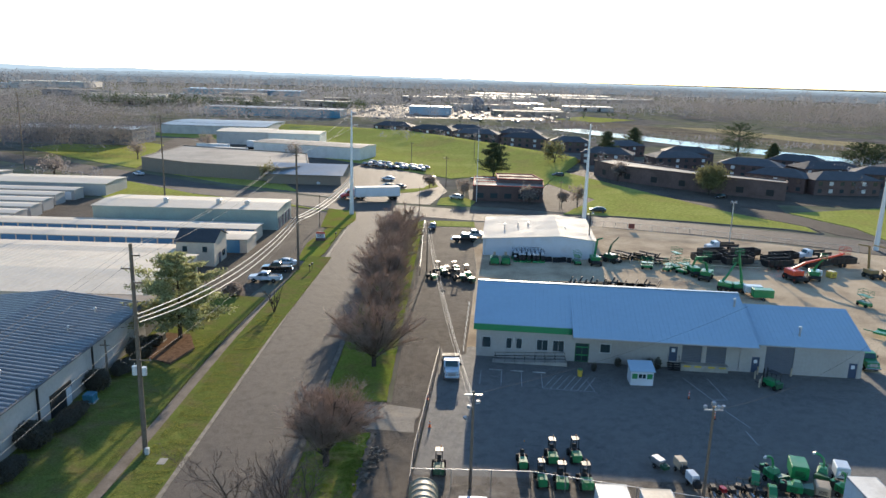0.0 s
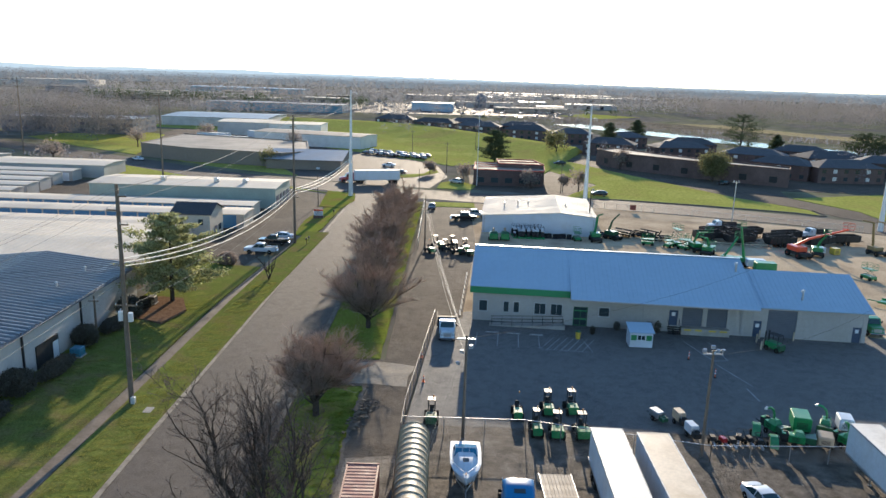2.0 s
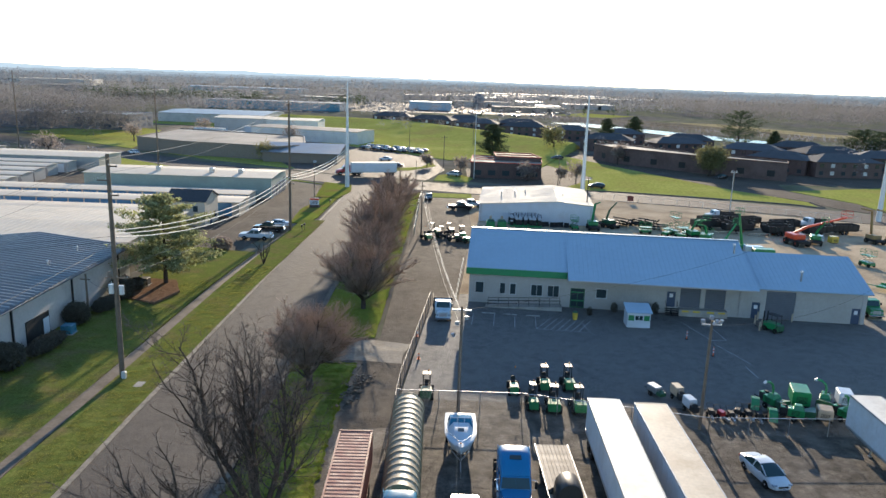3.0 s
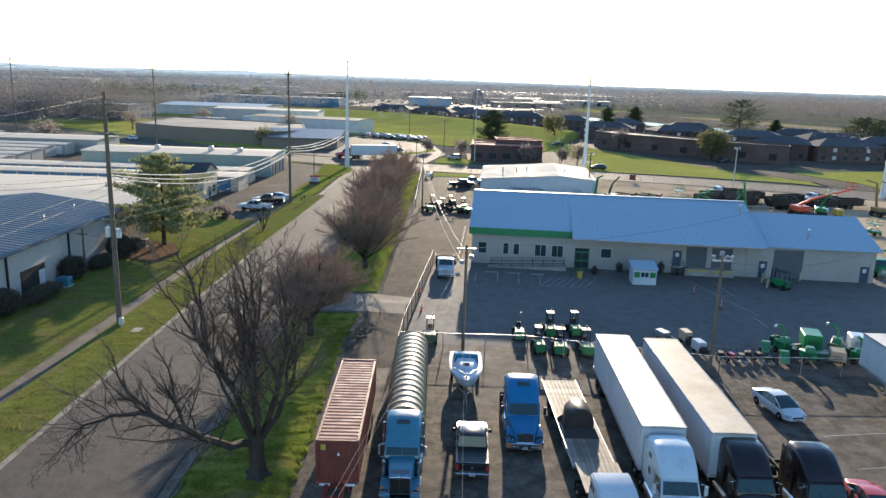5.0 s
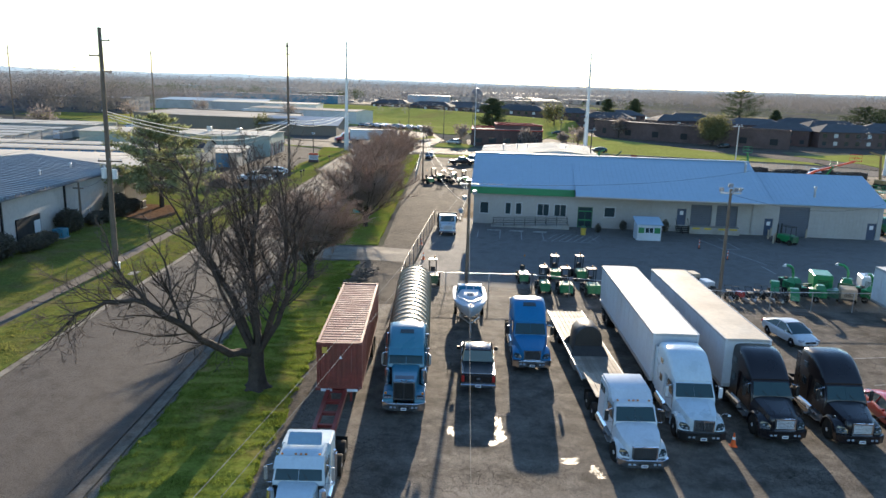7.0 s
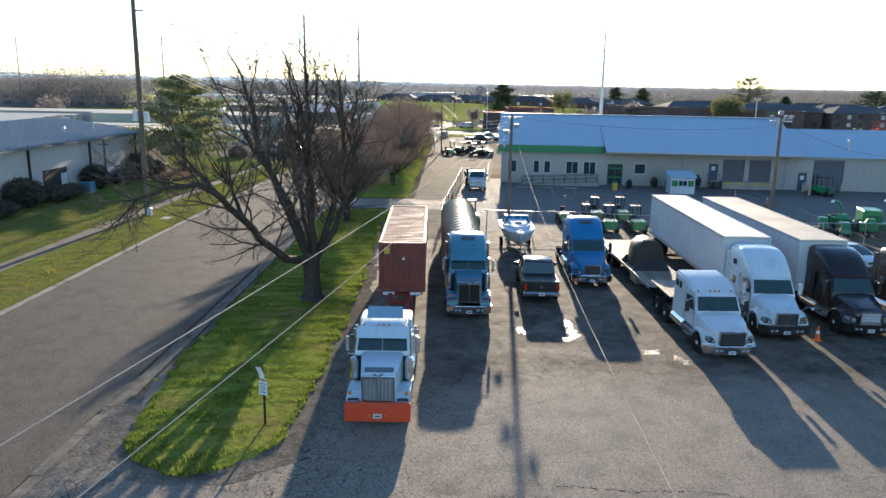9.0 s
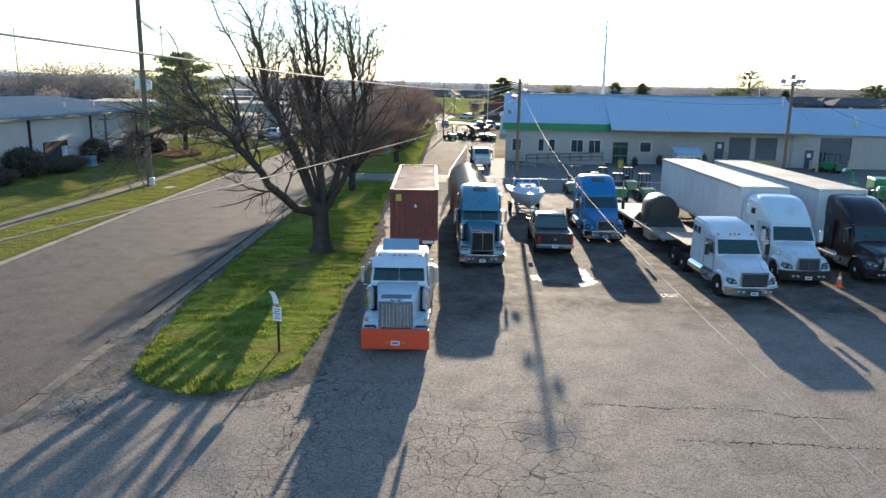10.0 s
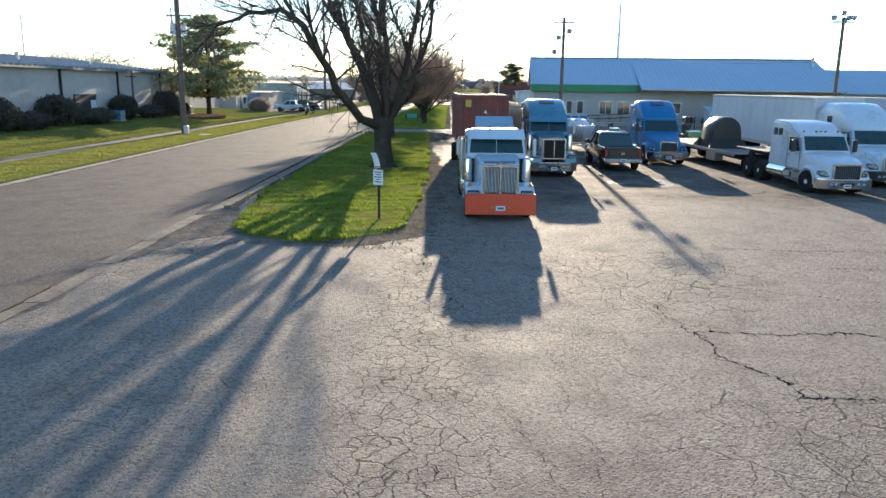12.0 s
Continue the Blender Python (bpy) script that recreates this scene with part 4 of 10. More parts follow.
part("bar", box(bmesh.new(), 14.5, 0.05, 1.0, 1.6, 0.04, 0.16), M["green"], ent, "green push bar")
part("sign", box(bmesh.new(), 14.5, 0.05, 2.15, 1.6, 0.03, 0.14), M["green"], ent)
for x0, x1, z0, z1 in docks + [(38.7, 42.4, 0, 3.8)]:
    bm = bmesh.new()
    rows, z = [], z0
    while z < z1 - 0.05:
        rows += [[(x0, 0.16, z), (x1, 0.16, z), (x1, 0.24, z), (x0, 0.24, z)], [(x0, 0.12, z + 0.2), (x1, 0.12, z + 0.2), (x1, 0.24, z + 0.2), (x0, 0.24, z + 0.2)]]
        z += 0.24
    rows.append([(x0, 0.16, z1), (x1, 0.16, z1), (x1, 0.24, z1), (x0, 0.24, z1)])
    loft(bm, [r for r in rows if r[0][2] <= z1])
    part("roller_door", bm, M["shutter"], shop, "grey roller shutter")
for x0, x1, z0, z1 in [side_door, *blue_doors]:
    d = part("door", box(bmesh.new(), (x0 + x1) / 2, 0.12, (z0 + z1) / 2, x1 - x0 - 0.06, 0.06, z1 - z0), M["navydoor"], shop, "navy steel door")
    part("pane", box(bmesh.new(), (x0 + x1) / 2, 0.07, z0 + 1.55, 0.45, 0.02, 0.5), M["plate"], d)
bm = bmesh.new()
box(bm, 30.7, -0.5, 0.45, 6.2, 1.0, 0.9, 0.03)
part("dock", bm, M["concrete"], shop)
for x in (28.4, 29.8, 31.6, 33.0):
    part("dock_bumper", box(bmesh.new(), x, -1.06, 0.72, 0.9, 0.12, 0.22, 0.02), M["yellow"], shop, "yellow dock bumper")
bm = bmesh.new()
for i in range(4):
    box(bm, 26.7, -0.35 - i * 0.3, 0.78 - i * 0.2, 1.6, 0.3, 0.06)
    box(bm, 26.7, -0.35 - i * 0.3, 0.39 - i * 0.1, 0.1, 0.26, 0.74 - i * 0.2)
for s in (25.95, 27.45):
    tube(bm, [(s, 0, 0.9), (s, 0, 1.8), (s, -1.3, 1.0), (s, -1.3, 0.1)], 0.03)
part("steps", bm, M["dark"], shop, "dark metal steps with handrails")
rampbm = bmesh.new()
hexa(rampbm, [(2.4, -2.1, 0), (12.4, -2.1, 0), (12.4, -0.7, 0), (2.4, -0.7, 0)], [(2.4, -2.1, 0.03), (12.4, -2.1, 0.55), (12.4, -0.7, 0.55), (2.4, -0.7, 0.03)])
ramp = part("ramp", rampbm, M["concrete"], shop, "concrete access ramp")
bm = bmesh.new()
for y in (-2.05, -0.75):
    for h in (0.5, 0.95):
        tube(bm, [(2.6, y, h), (12.2, y, h + 0.5)], 0.03)
    for i in range(8):
        x = 2.7 + i * 1.35
        tube(bm, [(x, y, 0.0), (x, y, 0.95 + 0.5 * (x - 2.6) / 9.6)], 0.025)
part("handrail", bm, M["dark"], ramp)
for x, z in ((35.6, 7.9), (43.3, 5.6)):
    bm = bmesh.new()
    rod(bm, (x, 5.6 if x < 40 else 1.6, z - 1.4), (x, 5.6 if x < 40 else 1.6, z + 0.5), 0.14, seg=10)
    rod(bm, (x, 5.6 if x < 40 else 1.6, z + 0.5), (x, 5.6 if x < 40 else 1.6, z + 0.72), 0.24, 0.16, seg=10)
    part("flue", bm, M["steel"], shop, "galvanised flue pipe", True)
for x in (22.8, 35.4):
    part("downpipe", box(bmesh.new(), x, -0.1, 2.1, 0.12, 0.12, 4.2), M["siding"], shop)


def flat_building(name, outline, height, wall, roof, label, parapet=0.4, openings=0, door_mat="glass", band=None, win=(1.6, 1.3, 1.4), category="building"):
    """A flat-roofed block over an outline, with a parapet and windows along each side."""
    ob = thing(name, Matrix.Identity(4), label, category)
    area = sum(x0 * y1 - x1 * y0 for (x0, y0), (x1, y1) in zip(outline, outline[1:] + outline[:1]))
    if area < 0:
        outline = outline[::-1]
    bm = bmesh.new()
    slab(bm, outline, -0.2, height)
    part("wall", bm, M[wall], ob)
    part("roof", slab(bmesh.new(), outline, height + 0.004, height + 0.08), M[roof], ob)
    bm = bmesh.new()
    for (x0, y0), (x1, y1) in zip(outline, outline[1:] + outline[:1]):
        d = Vector((x1 - x0, y1 - y0, 0))
        box(bm, (x0 + x1) / 2, (y0 + y1) / 2, height + parapet / 2, d.length + 0.25, 0.3, parapet, rz=math.degrees(math.atan2(d.y, d.x)))
    part("parapet", bm, M[band or wall], ob)
    if openings:
        for (x0, y0), (x1, y1) in zip(outline, outline[1:] + outline[:1]):
            d = Vector((x1 - x0, y1 - y0, 0))
            n = Vector((d.y, -d.x, 0)).normalized()
            if n.y > 0.3:
                continue
            k = int(d.length / openings)
            for i in range(k):
                c = Vector((x0, y0, 0)) + d * (i + 0.5) / k + n * 0.03
                z = win[2] + win[1] / 2
                while z < height - 0.4:
                    part("window", box(bmesh.new(), c.x, c.y, z, win[0], 0.1, win[1], rz=math.degrees(math.atan2(d.y, d.x))), M[door_mat], ob)
                    z += 3.0
    return ob


def gable_building(name, x0, x1, y0, y1, eave, ridge, wall, roof, label, along="x", over=0.4, m=None, category="building", ribs=0.0, rib_h=0.05):
    """A gabled hall; the ridge runs along x or along y."""
    ob = thing(name, m or Matrix.Identity(4), label, category)
    bm = bmesh.new()
    if along == "x":
        ym = (y0 + y1) / 2
        prof = [(y0, -0.2), (y1, -0.2), (y1, eave), (ym, ridge), (y0, eave)]
        hexa(bm, [(x0, a, b) for a, b in prof], [(x1, a, b) for a, b in prof])
        planes = [((x0 - over, y0 - over, eave), (x1 + over, y0 - over, eave), (x1 + over, ym, ridge + 0.12), (x0 - over, ym, ridge + 0.12)),
                  ((x1 + over, y1 + over, eave), (x0 - over, y1 + over, eave), (x0 - over, ym, ridge + 0.12), (x1 + over, ym, ridge + 0.12))]
    else:
        xm = (x0 + x1) / 2
        prof = [(x0, -0.2), (x1, -0.2), (x1, eave), (xm, ridge), (x0, eave)]
        hexa(bm, [(a, y0, b) for a, b in prof], [(a, y1, b) for a, b in prof])
        planes = [((x1 + over, y0 - over, eave), (x1 + over, y1 + over, eave), (xm, y1 + over, ridge + 0.12), (xm, y0 - over, ridge + 0.12)),
                  ((x0 - over, y1 + over, eave), (x0 - over, y0 - over, eave), (xm, y0 - over, ridge + 0.12), (xm, y1 + over, ridge + 0.12))]
    part("wall", bm, M[wall], ob)
    for pl in planes:
        bm = bmesh.new()
        thick_plane(bm, *pl, 0.12)
        part("roof", bm, M[roof], ob)
        if ribs:
            tagged(part("roof_rib", ribbed(bmesh.new(), *pl, ribs, rib_h, rib_h * 2), M[roof], ob), kind="stuff")
    return ob


# warehouse west of the street
ware = gable_building("warehouse", -66.5, -42.6, -10, 97, 5.75, 7.05, "warewall", "greyroof", "long white warehouse with grey ribbed metal roof", "y", 0.35, ribs=0.9, rib_h=0.16)
for y in range(-4, 97, 12):
    part("downpipe", box(bmesh.new(), -42.5, y + 1.5, 3.1, 0.18, 0.18, 5.2), M["dark"], ware, "dark downpipe")
part("gutter", box(bmesh.new(), -42.15, 43.5, 5.64, 0.16, 107.6, 0.16), M["shutter"], ware)
for y, z in ((70, 6.4), (84, 6.2), (58, 6.6), (91, 6.3)):
    bm = bmesh.new()
    rod(bm, (-46.5, y, z - 0.6), (-46.5, y, z + 0.5), 0.12, seg=8)
    rod(bm, (-46.5, y, z + 0.5), (-46.5, y, z + 0.7), 0.2, 0.1, seg=8)
    part("roof_vent", bm, M["steel"], ware)
for y0, w in ((74, 4.4), (56, 5.0), (40, 4.0)):
    d = part("loading_door", box(bmesh.new(), -42.55, y0, 2.0, 0.14, w, 2.6), M["dark"], ware, "dark recessed loading door")
    part("door", box(bmesh.new(), -42.48, y0 + w / 2 - 0.7, 1.7, 0.1, 1.1, 2.0), M["plate"], d)
bm = bmesh.new()
hexa(bm, [(-42.6, 97, -0.2), (-42.6, 104, -0.2), (-60, 104, -0.2), (-60, 97, -0.2)], [(-42.6, 97, 4.6), (-42.6, 104, 4.6), (-60, 104, 4.6), (-60, 97, 4.6)])
part("rear_wall", bm, M["tanwall"], ware)

# storage units
def storage_row(x0, x1, y0, y1, eave, ridge, wall="beigewall", doors=True):
    ob = gable_building("storage_row", x0, x1, y0, y1, eave, ridge, wall, "tanroof", "low row of storage units with pale roof and blue doors", "x", 0.3, ribs=1.2, rib_h=0.04)
    ob["group"] = "storage rows"
    if doors:
        k = int((x1 - x0) / 3.2)
        door = mesh_of("unit_door", box(bmesh.new(), 0, 0, 0, 2.95, 0.1, eave - 0.24), M["bluedoor"])
        for i in range(k):
            share("unit_door", door, ob, Matrix.Translation((x0 + (i + 0.5) * (x1 - x0) / k, y0 - 0.03, (eave - 0.2) / 2)))
    return ob


storage_row(-95, -46.5, 105.5, 130.5, 4.3, 4.5, doors=False)
storage_row(-98, -53.5, 135, 143.2, 3.0, 3.07)
storage_row(-104, -54.5, 149, 155.5, 3.0, 3.07)
storage_row(-110, -43.5, 160, 166.5, 3.0, 3.07)
for i, (xe, y) in enumerate(((-103.5, 170.5), (-104.5, 179.0), (-106.0, 187.5), (-107.5, 196.5), (-106.5, 205.0))):
    row = gable_building("storage_row", -175, xe, y, y + 5.2, 2.9, 3.05, "siding", "creamroof", "low row of white storage units with pale roof", "x", 0.2)
    row["group"] = "storage rows"
    door = mesh_of("unit_door", box(bmesh.new(), 0, 0, 0, 2.5, 0.1, 2.3), M["plate"])
    for k in range(14):
        share("unit_door", door, row, Matrix.Translation((xe - 2.2 - k * 3.1, y - 0.03, 1.2)))
storage_row(-48.5, -42.5, 149.5, 157, 3.0, 3.07)
big = storage_row(-86, -41.5, 173.0, 188.5, 4.9, 5.25, "greenwall", False)
for x, z in ((-70, 6.0), (-57, 6.1), (-50, 5.9)):
    part("roof_vent", box(bmesh.new(), x, 178, z - 0.4, 1.1, 1.1, 1.3, 0.1), M["steel"], big)
for i in range(4):
    part("unit_door", box(bmesh.new(), -41.44, 175.2 + i * 3.6, 1.5, 0.1, 2.2, 2.9), M["navydoor"], big)
office = gable_building("storage_office", -53.2, -45.8, 138.2, 146.2, 4.9, 6.5, "beigewall", "shingle", "beige two-storey gabled storage office with dark roof", "x", 0.35)
for x in (-51.5, -47.6):
    part("window", box(bmesh.new(), x, 138.16, 3.4, 0.9, 0.1, 1.1), M["glass"], office)
part("door", box(bmesh.new(), -45.75, 141.5, 1.1, 0.1, 1.0, 2.1), M["navydoor"], office)
part("window", box(bmesh.new(), -45.75, 144, 1.5, 0.1, 1.4, 1.2), M["glass"], office)

# white metal building, red-trimmed building
white_bldg = thing("metal_building", pose(7.2, 154.2, 0, 0, 0, -4.5), "white metal workshop with a cream off-centre gabled roof", "building")
WB = [(0.0, 3.65), (16.4, 4.85), (23.8, 4.15)]
part("wall", hexa(bmesh.new(), [(0, 0, -0.2)] + [(x, 0, z) for x, z in WB] + [(23.8, 0, -0.2)], [(0, 24, -0.2)] + [(x, 24, z) for x, z in WB] + [(23.8, 24, -0.2)]), M["trailer"], white_bldg)
for (xa, za), (xb, zb), roofmat in ((WB[0], WB[1], "creamroof"), (WB[1], WB[2], "tanroof")):
    xa, xb = (xa - 0.3, xb) if xa == 0 else (xa, xb + 0.3)
    pl = ((xa, -0.3, za + 0.1), (xb, -0.3, zb + 0.1), (xb, 24.3, zb + 0.1), (xa, 24.3, za + 0.1))
    part("roof", thick_plane(bmesh.new(), *pl, 0.1), M[roofmat], white_bldg)
    tagged(part("roof_rib", ribbed(bmesh.new(), pl[1], pl[2], pl[3], pl[0], 1.0, 0.03), M[roofmat], white_bldg), kind="stuff")
for x, y in ((4.5, 9), (7.5, 11), (9.8, 12), (18.0, 9)):
    part("roof_vent", rod(bmesh.new(), (x, y, 3.7), (x, y, 5.3), 0.14, seg=8), M["steel"], white_bldg)
for x in (0.4, 23.4):
    part("corner_trim", box(bmesh.new(), x, -0.03, 1.9, 0.16, 0.08, 3.6), M["steel"], white_bldg)
red = flat_building("brick_diner", [(7.0, 224), (28.4, 223.5), (29.6, 234), (27, 244), (8, 244)], 4.6, "brick", "flatroof", "low brick building with red parapet and flat roof", 0.3, 4.0, band="redtrim", win=(2.2, 1.5, 0.9))
part("upper_storey", slab(bmesh.new(), [(15, 231), (29, 230), (27, 243.5), (15, 243.5)], 4.7, 5.9), M["brick"], red)
bm = bmesh.new()
for x0, y0, x1, y1, z in ((15, 231, 29, 230, 6.0), (15, 231, 15, 243.5, 6.0), (29, 230, 27, 243.5, 6.0), (15, 243.5, 27, 243.5, 6.0), (15.5, 237, 28, 236.5, 6.0), (8, 231, 14.8, 231, 4.95), (8, 237, 14.8, 237, 4.95)):
    box(bm, (x0 + x1) / 2, (y0 + y1) / 2, z, math.hypot(x1 - x0, y1 - y0), 0.35, 0.3, rz=math.degrees(math.atan2(y1 - y0, x1 - x0)))
part("roof_beam", bm, M["redtrim"], red, "red roof-edge beams")
flat_building("long_brick_building", [(57, 292), (62, 278), (86, 256), (110, 240), (113, 247), (88, 268), (66, 298)], 5.6, "brick", "flatroof", "long dark brick industrial building with flat roof", 0.5, 9.0, "dark", win=(2.4, 2.0, 1.2))
flat_building("workshop", [(-114, 270), (-93, 258), (-58, 250), (-50, 258), (-58, 296), (-114, 314)], 4.6, "tanwall", "flatroof", "low tan brick workshop with grey flat roof", 0.4)
gable_building("workshop", -62, -37, 246, 274, 3.4, 5.4, "tanwall", "greyroof", "low workshop with grey metal roof", "x", 0.8)
gable_building("white_warehouse", 0, 52, 0, 18, 5.4, 5.8, "whitewall", "flatroof", "long white warehouse with low roof", "x", 0.3, m=Matrix.Translation((-89, 333, 0)) @ Matrix.Rotation(radians(-17), 4, "Z"))
gable_building("green_warehouse", -118, -92, 372, 396, 6.4, 6.9, "warewall", "tanroof", "dusty brown-walled warehouse with pale roof", "x", 0.3)
gable_building("white_warehouse", -92, -66, 372, 392, 6.2, 6.6, "whitewall", "tanroof", "white warehouse with metal roof", "x", 0.3)
gable_building("blue_warehouse", -165, -105, 420, 470, 5.2, 6.0, "warewall", "greyroof", "wide dusty warehouse with grey roof", "x", 0.3)
flat_building("teal_office", [(-215, 352), (-152, 352), (-152, 380), (-215, 380)], 7.0, "shutter", "greyroof", "dark teal flat-roofed office building", 0.5, 7.0, "navydoor", win=(3.5, 1.4, 1.2))
gable_building("white_shed", -138, -101.5, 213.5, 228, 3.6, 3.9, "siding", "creamroof", "long white metal shed", "x", 0.3, ribs=1.5, rib_h=0.05)
gable_building("white_shed", -190, -142, 222, 236, 3.6, 3.9, "siding", "tanroof", "long white metal shed", "x", 0.3)

# ---------- vehicles ----------
def prism_x(bm, profile, x0, x1, bevel=0.0, segments=2):
    """A side profile of (y, z) drawn out across x."""
    return hexa(bm, [(x0, y, z) for y, z in profile], [(x1, y, z) for y, z in profile], bevel, segments)


def lathe_x(bm, profile, seg=20):
    """A profile of (x, r) turned round the x axis."""
    rings = []
    for i in range(seg):
        a = 2 * math.pi * i / seg
        rings.append([bm.verts.new((x, r * math.cos(a), r * math.sin(a))) for x, r in profile])
    faces = []
    for i in range(seg):
        a, b = rings[i], rings[(i + 1) % seg]
        for k in range(len(profile) - 1):
            faces.append(bm.faces.new((a[k], a[k + 1], b[k + 1], b[k])))
    for k in (0, -1):
        faces.append(bm.faces.new([r[k] for r in rings]))
    bmesh.ops.recalc_face_normals(bm, faces=faces)
    return bm


def panel(bm, pts, t=0.02):
    """A thin plate over four corners, standing out by t."""
    p = [Vector(v) for v in pts]
    n = (p[1] - p[0]).cross(p[3] - p[0]).normalized() * t
    return hexa(bm, p, [v + n for v in p])


WHEELS = {}


def wheel(parent, x, y, r, w, rim="alloy", name="wheel"):
    key = (r, w, rim)
    if key not in WHEELS:
        h = w / 2
        tyre = mesh_of("tyre", lathe_x(bmesh.new(), [(-h, r * 0.62), (-h, r * 0.92), (-h * 0.8, r), (h * 0.8, r), (h, r * 0.92), (h, r * 0.62)]), M["rubber"], True)
        d = 1 - 0.07 / h
        hub = mesh_of("rim", lathe_x(bmesh.new(), [(-h * 1.02, r * 0.08), (-h, r * 0.2), (-h * d, r * 0.3), (-h * d, r * 0.5), (-h * 1.0, r * 0.62), (h * 1.0, r * 0.62), (h * d, r * 0.5), (h * d, r * 0.3), (h, r * 0.2), (h * 1.02, r * 0.08)], 14), M[rim], True)
        WHEELS[key] = (tyre, hub)
    tyre, hub = WHEELS[key]
    w_ob = share(name, tyre, parent, Matrix.Translation((x, y, r)))
    share("rim", hub, w_ob, Matrix.Identity(4))
    return w_ob


def plate_on(parent, x, y, z, w=0.32, h=0.16, back=False):
    s = 1 if back else -1
    p = part("number_plate", box(bmesh.new(), x, y, z, w, 0.02, h), M["plate"], parent)
    part("bar", box(bmesh.new(), x, y + s * 0.013, z, w * 0.7, 0.006, h * 0.4), M["plate_bar"], p)


def tractor(m, label, color, hood="aero", roof="tall", bumper="chrome", tail=8.0, group="semi trucks in the lot", rims="alloy", visor=True, back=6.35, top=3.9, steer=0.0):
    """A bonneted semi tractor; its bumper stands at y = 0 and it faces -y."""
    ob = thing("semi_truck", m, label, "truck", group)
    col, W = M[color], 1.2
    bm = bmesh.new()
    for x in (-0.45, 0.45):
        box(bm, x, tail / 2 + 0.3, 0.9, 0.12, tail - 0.4, 0.28)
    for y in (1.0, 3.5, 5.5, 6.8, tail - 0.1):
        box(bm, 0, y, 0.9, 0.9, 0.15, 0.22)
    part("frame", bm, M["dark"], ob)
    # bonnet
    if hood == "classic":
        front = [(-0.64, 0.32, 1.0), (0.64, 0.32, 1.0), (0.64, 0.32, 1.92), (-0.64, 0.32, 1.92)]
        rear = [(-0.84, 2.35, 1.0), (0.84, 2.35, 1.0), (0.84, 2.35, 2.14), (-0.84, 2.35, 2.14)]
        bm = bmesh.new()
        hexa(bm, front, rear, 0.07)
        bonnet = part("bonnet", bm, col, ob, smooth=True)
        bm = bmesh.new()
        panel(bm, [(-0.55, 0.62, 1.955), (0.55, 0.62, 1.955), (0.55, 0.98, 1.993), (-0.55, 0.98, 1.993)], 0.012)
        part("bonnet_vent", bm, M["shutter"], bonnet, "dark louvred vent panel")
        part("firewall", box(bmesh.new(), 0, 2.26, 1.42, 2.14, 0.06, 1.1), M["blackplastic"], ob)
        gx, gz0, gz1, gy = 0.55, 0.98, 1.86, 0.3
    else:
        wide = 1.14 if roof == "mid" else 1.0
        bm = bmesh.new()
        sect = []
        for y, ht, hl, z0, z1 in ((0.22, 0.5, 0.58, 0.72, 1.4), (0.34, 0.6, 0.7, 0.7, 1.53), (0.6, 0.67, 0.8, 0.72, 1.63), (1.1, 0.77, 0.92, 0.76, 1.79), (1.7, 0.86, 1.02, 0.82, 1.96), (2.38, 0.94, 1.1, 0.9, 2.13)):
            ht, hl = min(ht * wide, 0.98), min(hl * wide, 1.1)
            right = [(hl, z0), (hl, z0 + (z1 - z0) * 0.5), (hl * 0.4 + ht * 0.6, z1 - 0.13), (ht * 0.86, z1 - 0.035), (ht * 0.45, z1 + 0.01)]
            sect.append([(x, y, z) for x, z in right] + [(-x, y, z) for x, z in right[::-1]])
        loft(bm, sect)
        bonnet = part("bonnet", bm, col, ob, smooth=True)
        for sx in (-1, 1):
            part("bonnet_seam", tube(bmesh.new(), [(sx * 0.42 * wide, 0.42, 1.585), (sx * 0.52 * wide, 1.1, 1.795), (sx * 0.58 * wide, 2.3, 2.1)], 0.014, 4), col, bonnet)
        gx, gz0, gz1, gy = (0.56, 0.78, 1.36, 0.19) if roof == "mid" else (0.46, 0.86, 1.34, 0.19)
    g = part("grille", box(bmesh.new(), 0, gy, (gz0 + gz1) / 2, gx * 2, 0.08, gz1 - gz0, 0.02), M["dark"], ob, "dark grille with bright surround")
    bm = bmesh.new()
    wall_grid(bm, -gx - 0.07, gx + 0.07, gz0 - 0.07, gz1 + 0.07, gy - 0.08, 0.08, [(-gx, gx, gz0, gz1)])
    part("grille_surround", bm, M["chrome"], g)
    bm = bmesh.new()
    n = 22 if hood == "classic" else 13
    for i in range(n):
        box(bm, -gx + (i + 0.5) * 2 * gx / n, gy - 0.05, (gz0 + gz1) / 2, 0.014, 0.03, gz1 - gz0 - 0.04)
    if color == "black":
        for i in range(6):
            box(bm, 0, gy - 0.055, gz0 + (i + 0.5) * (gz1 - gz0) / 6, 2 * gx, 0.03, 0.035)
    part("grille_insert", bm, M["dark" if color == "teal" else "shutter" if color not in ("black", "cabwhite") or hood != "classic" and color != "black" else "alloy"], g)
    if hood == "classic" or color == "cabwhite":
        part("grille_bar", box(bmesh.new(), 0, gy - 0.07, (gz0 + gz1) / 2, 0.045, 0.05, gz1 - gz0), M["chrome"], g)
    # bumper
    bmat = M[bumper]
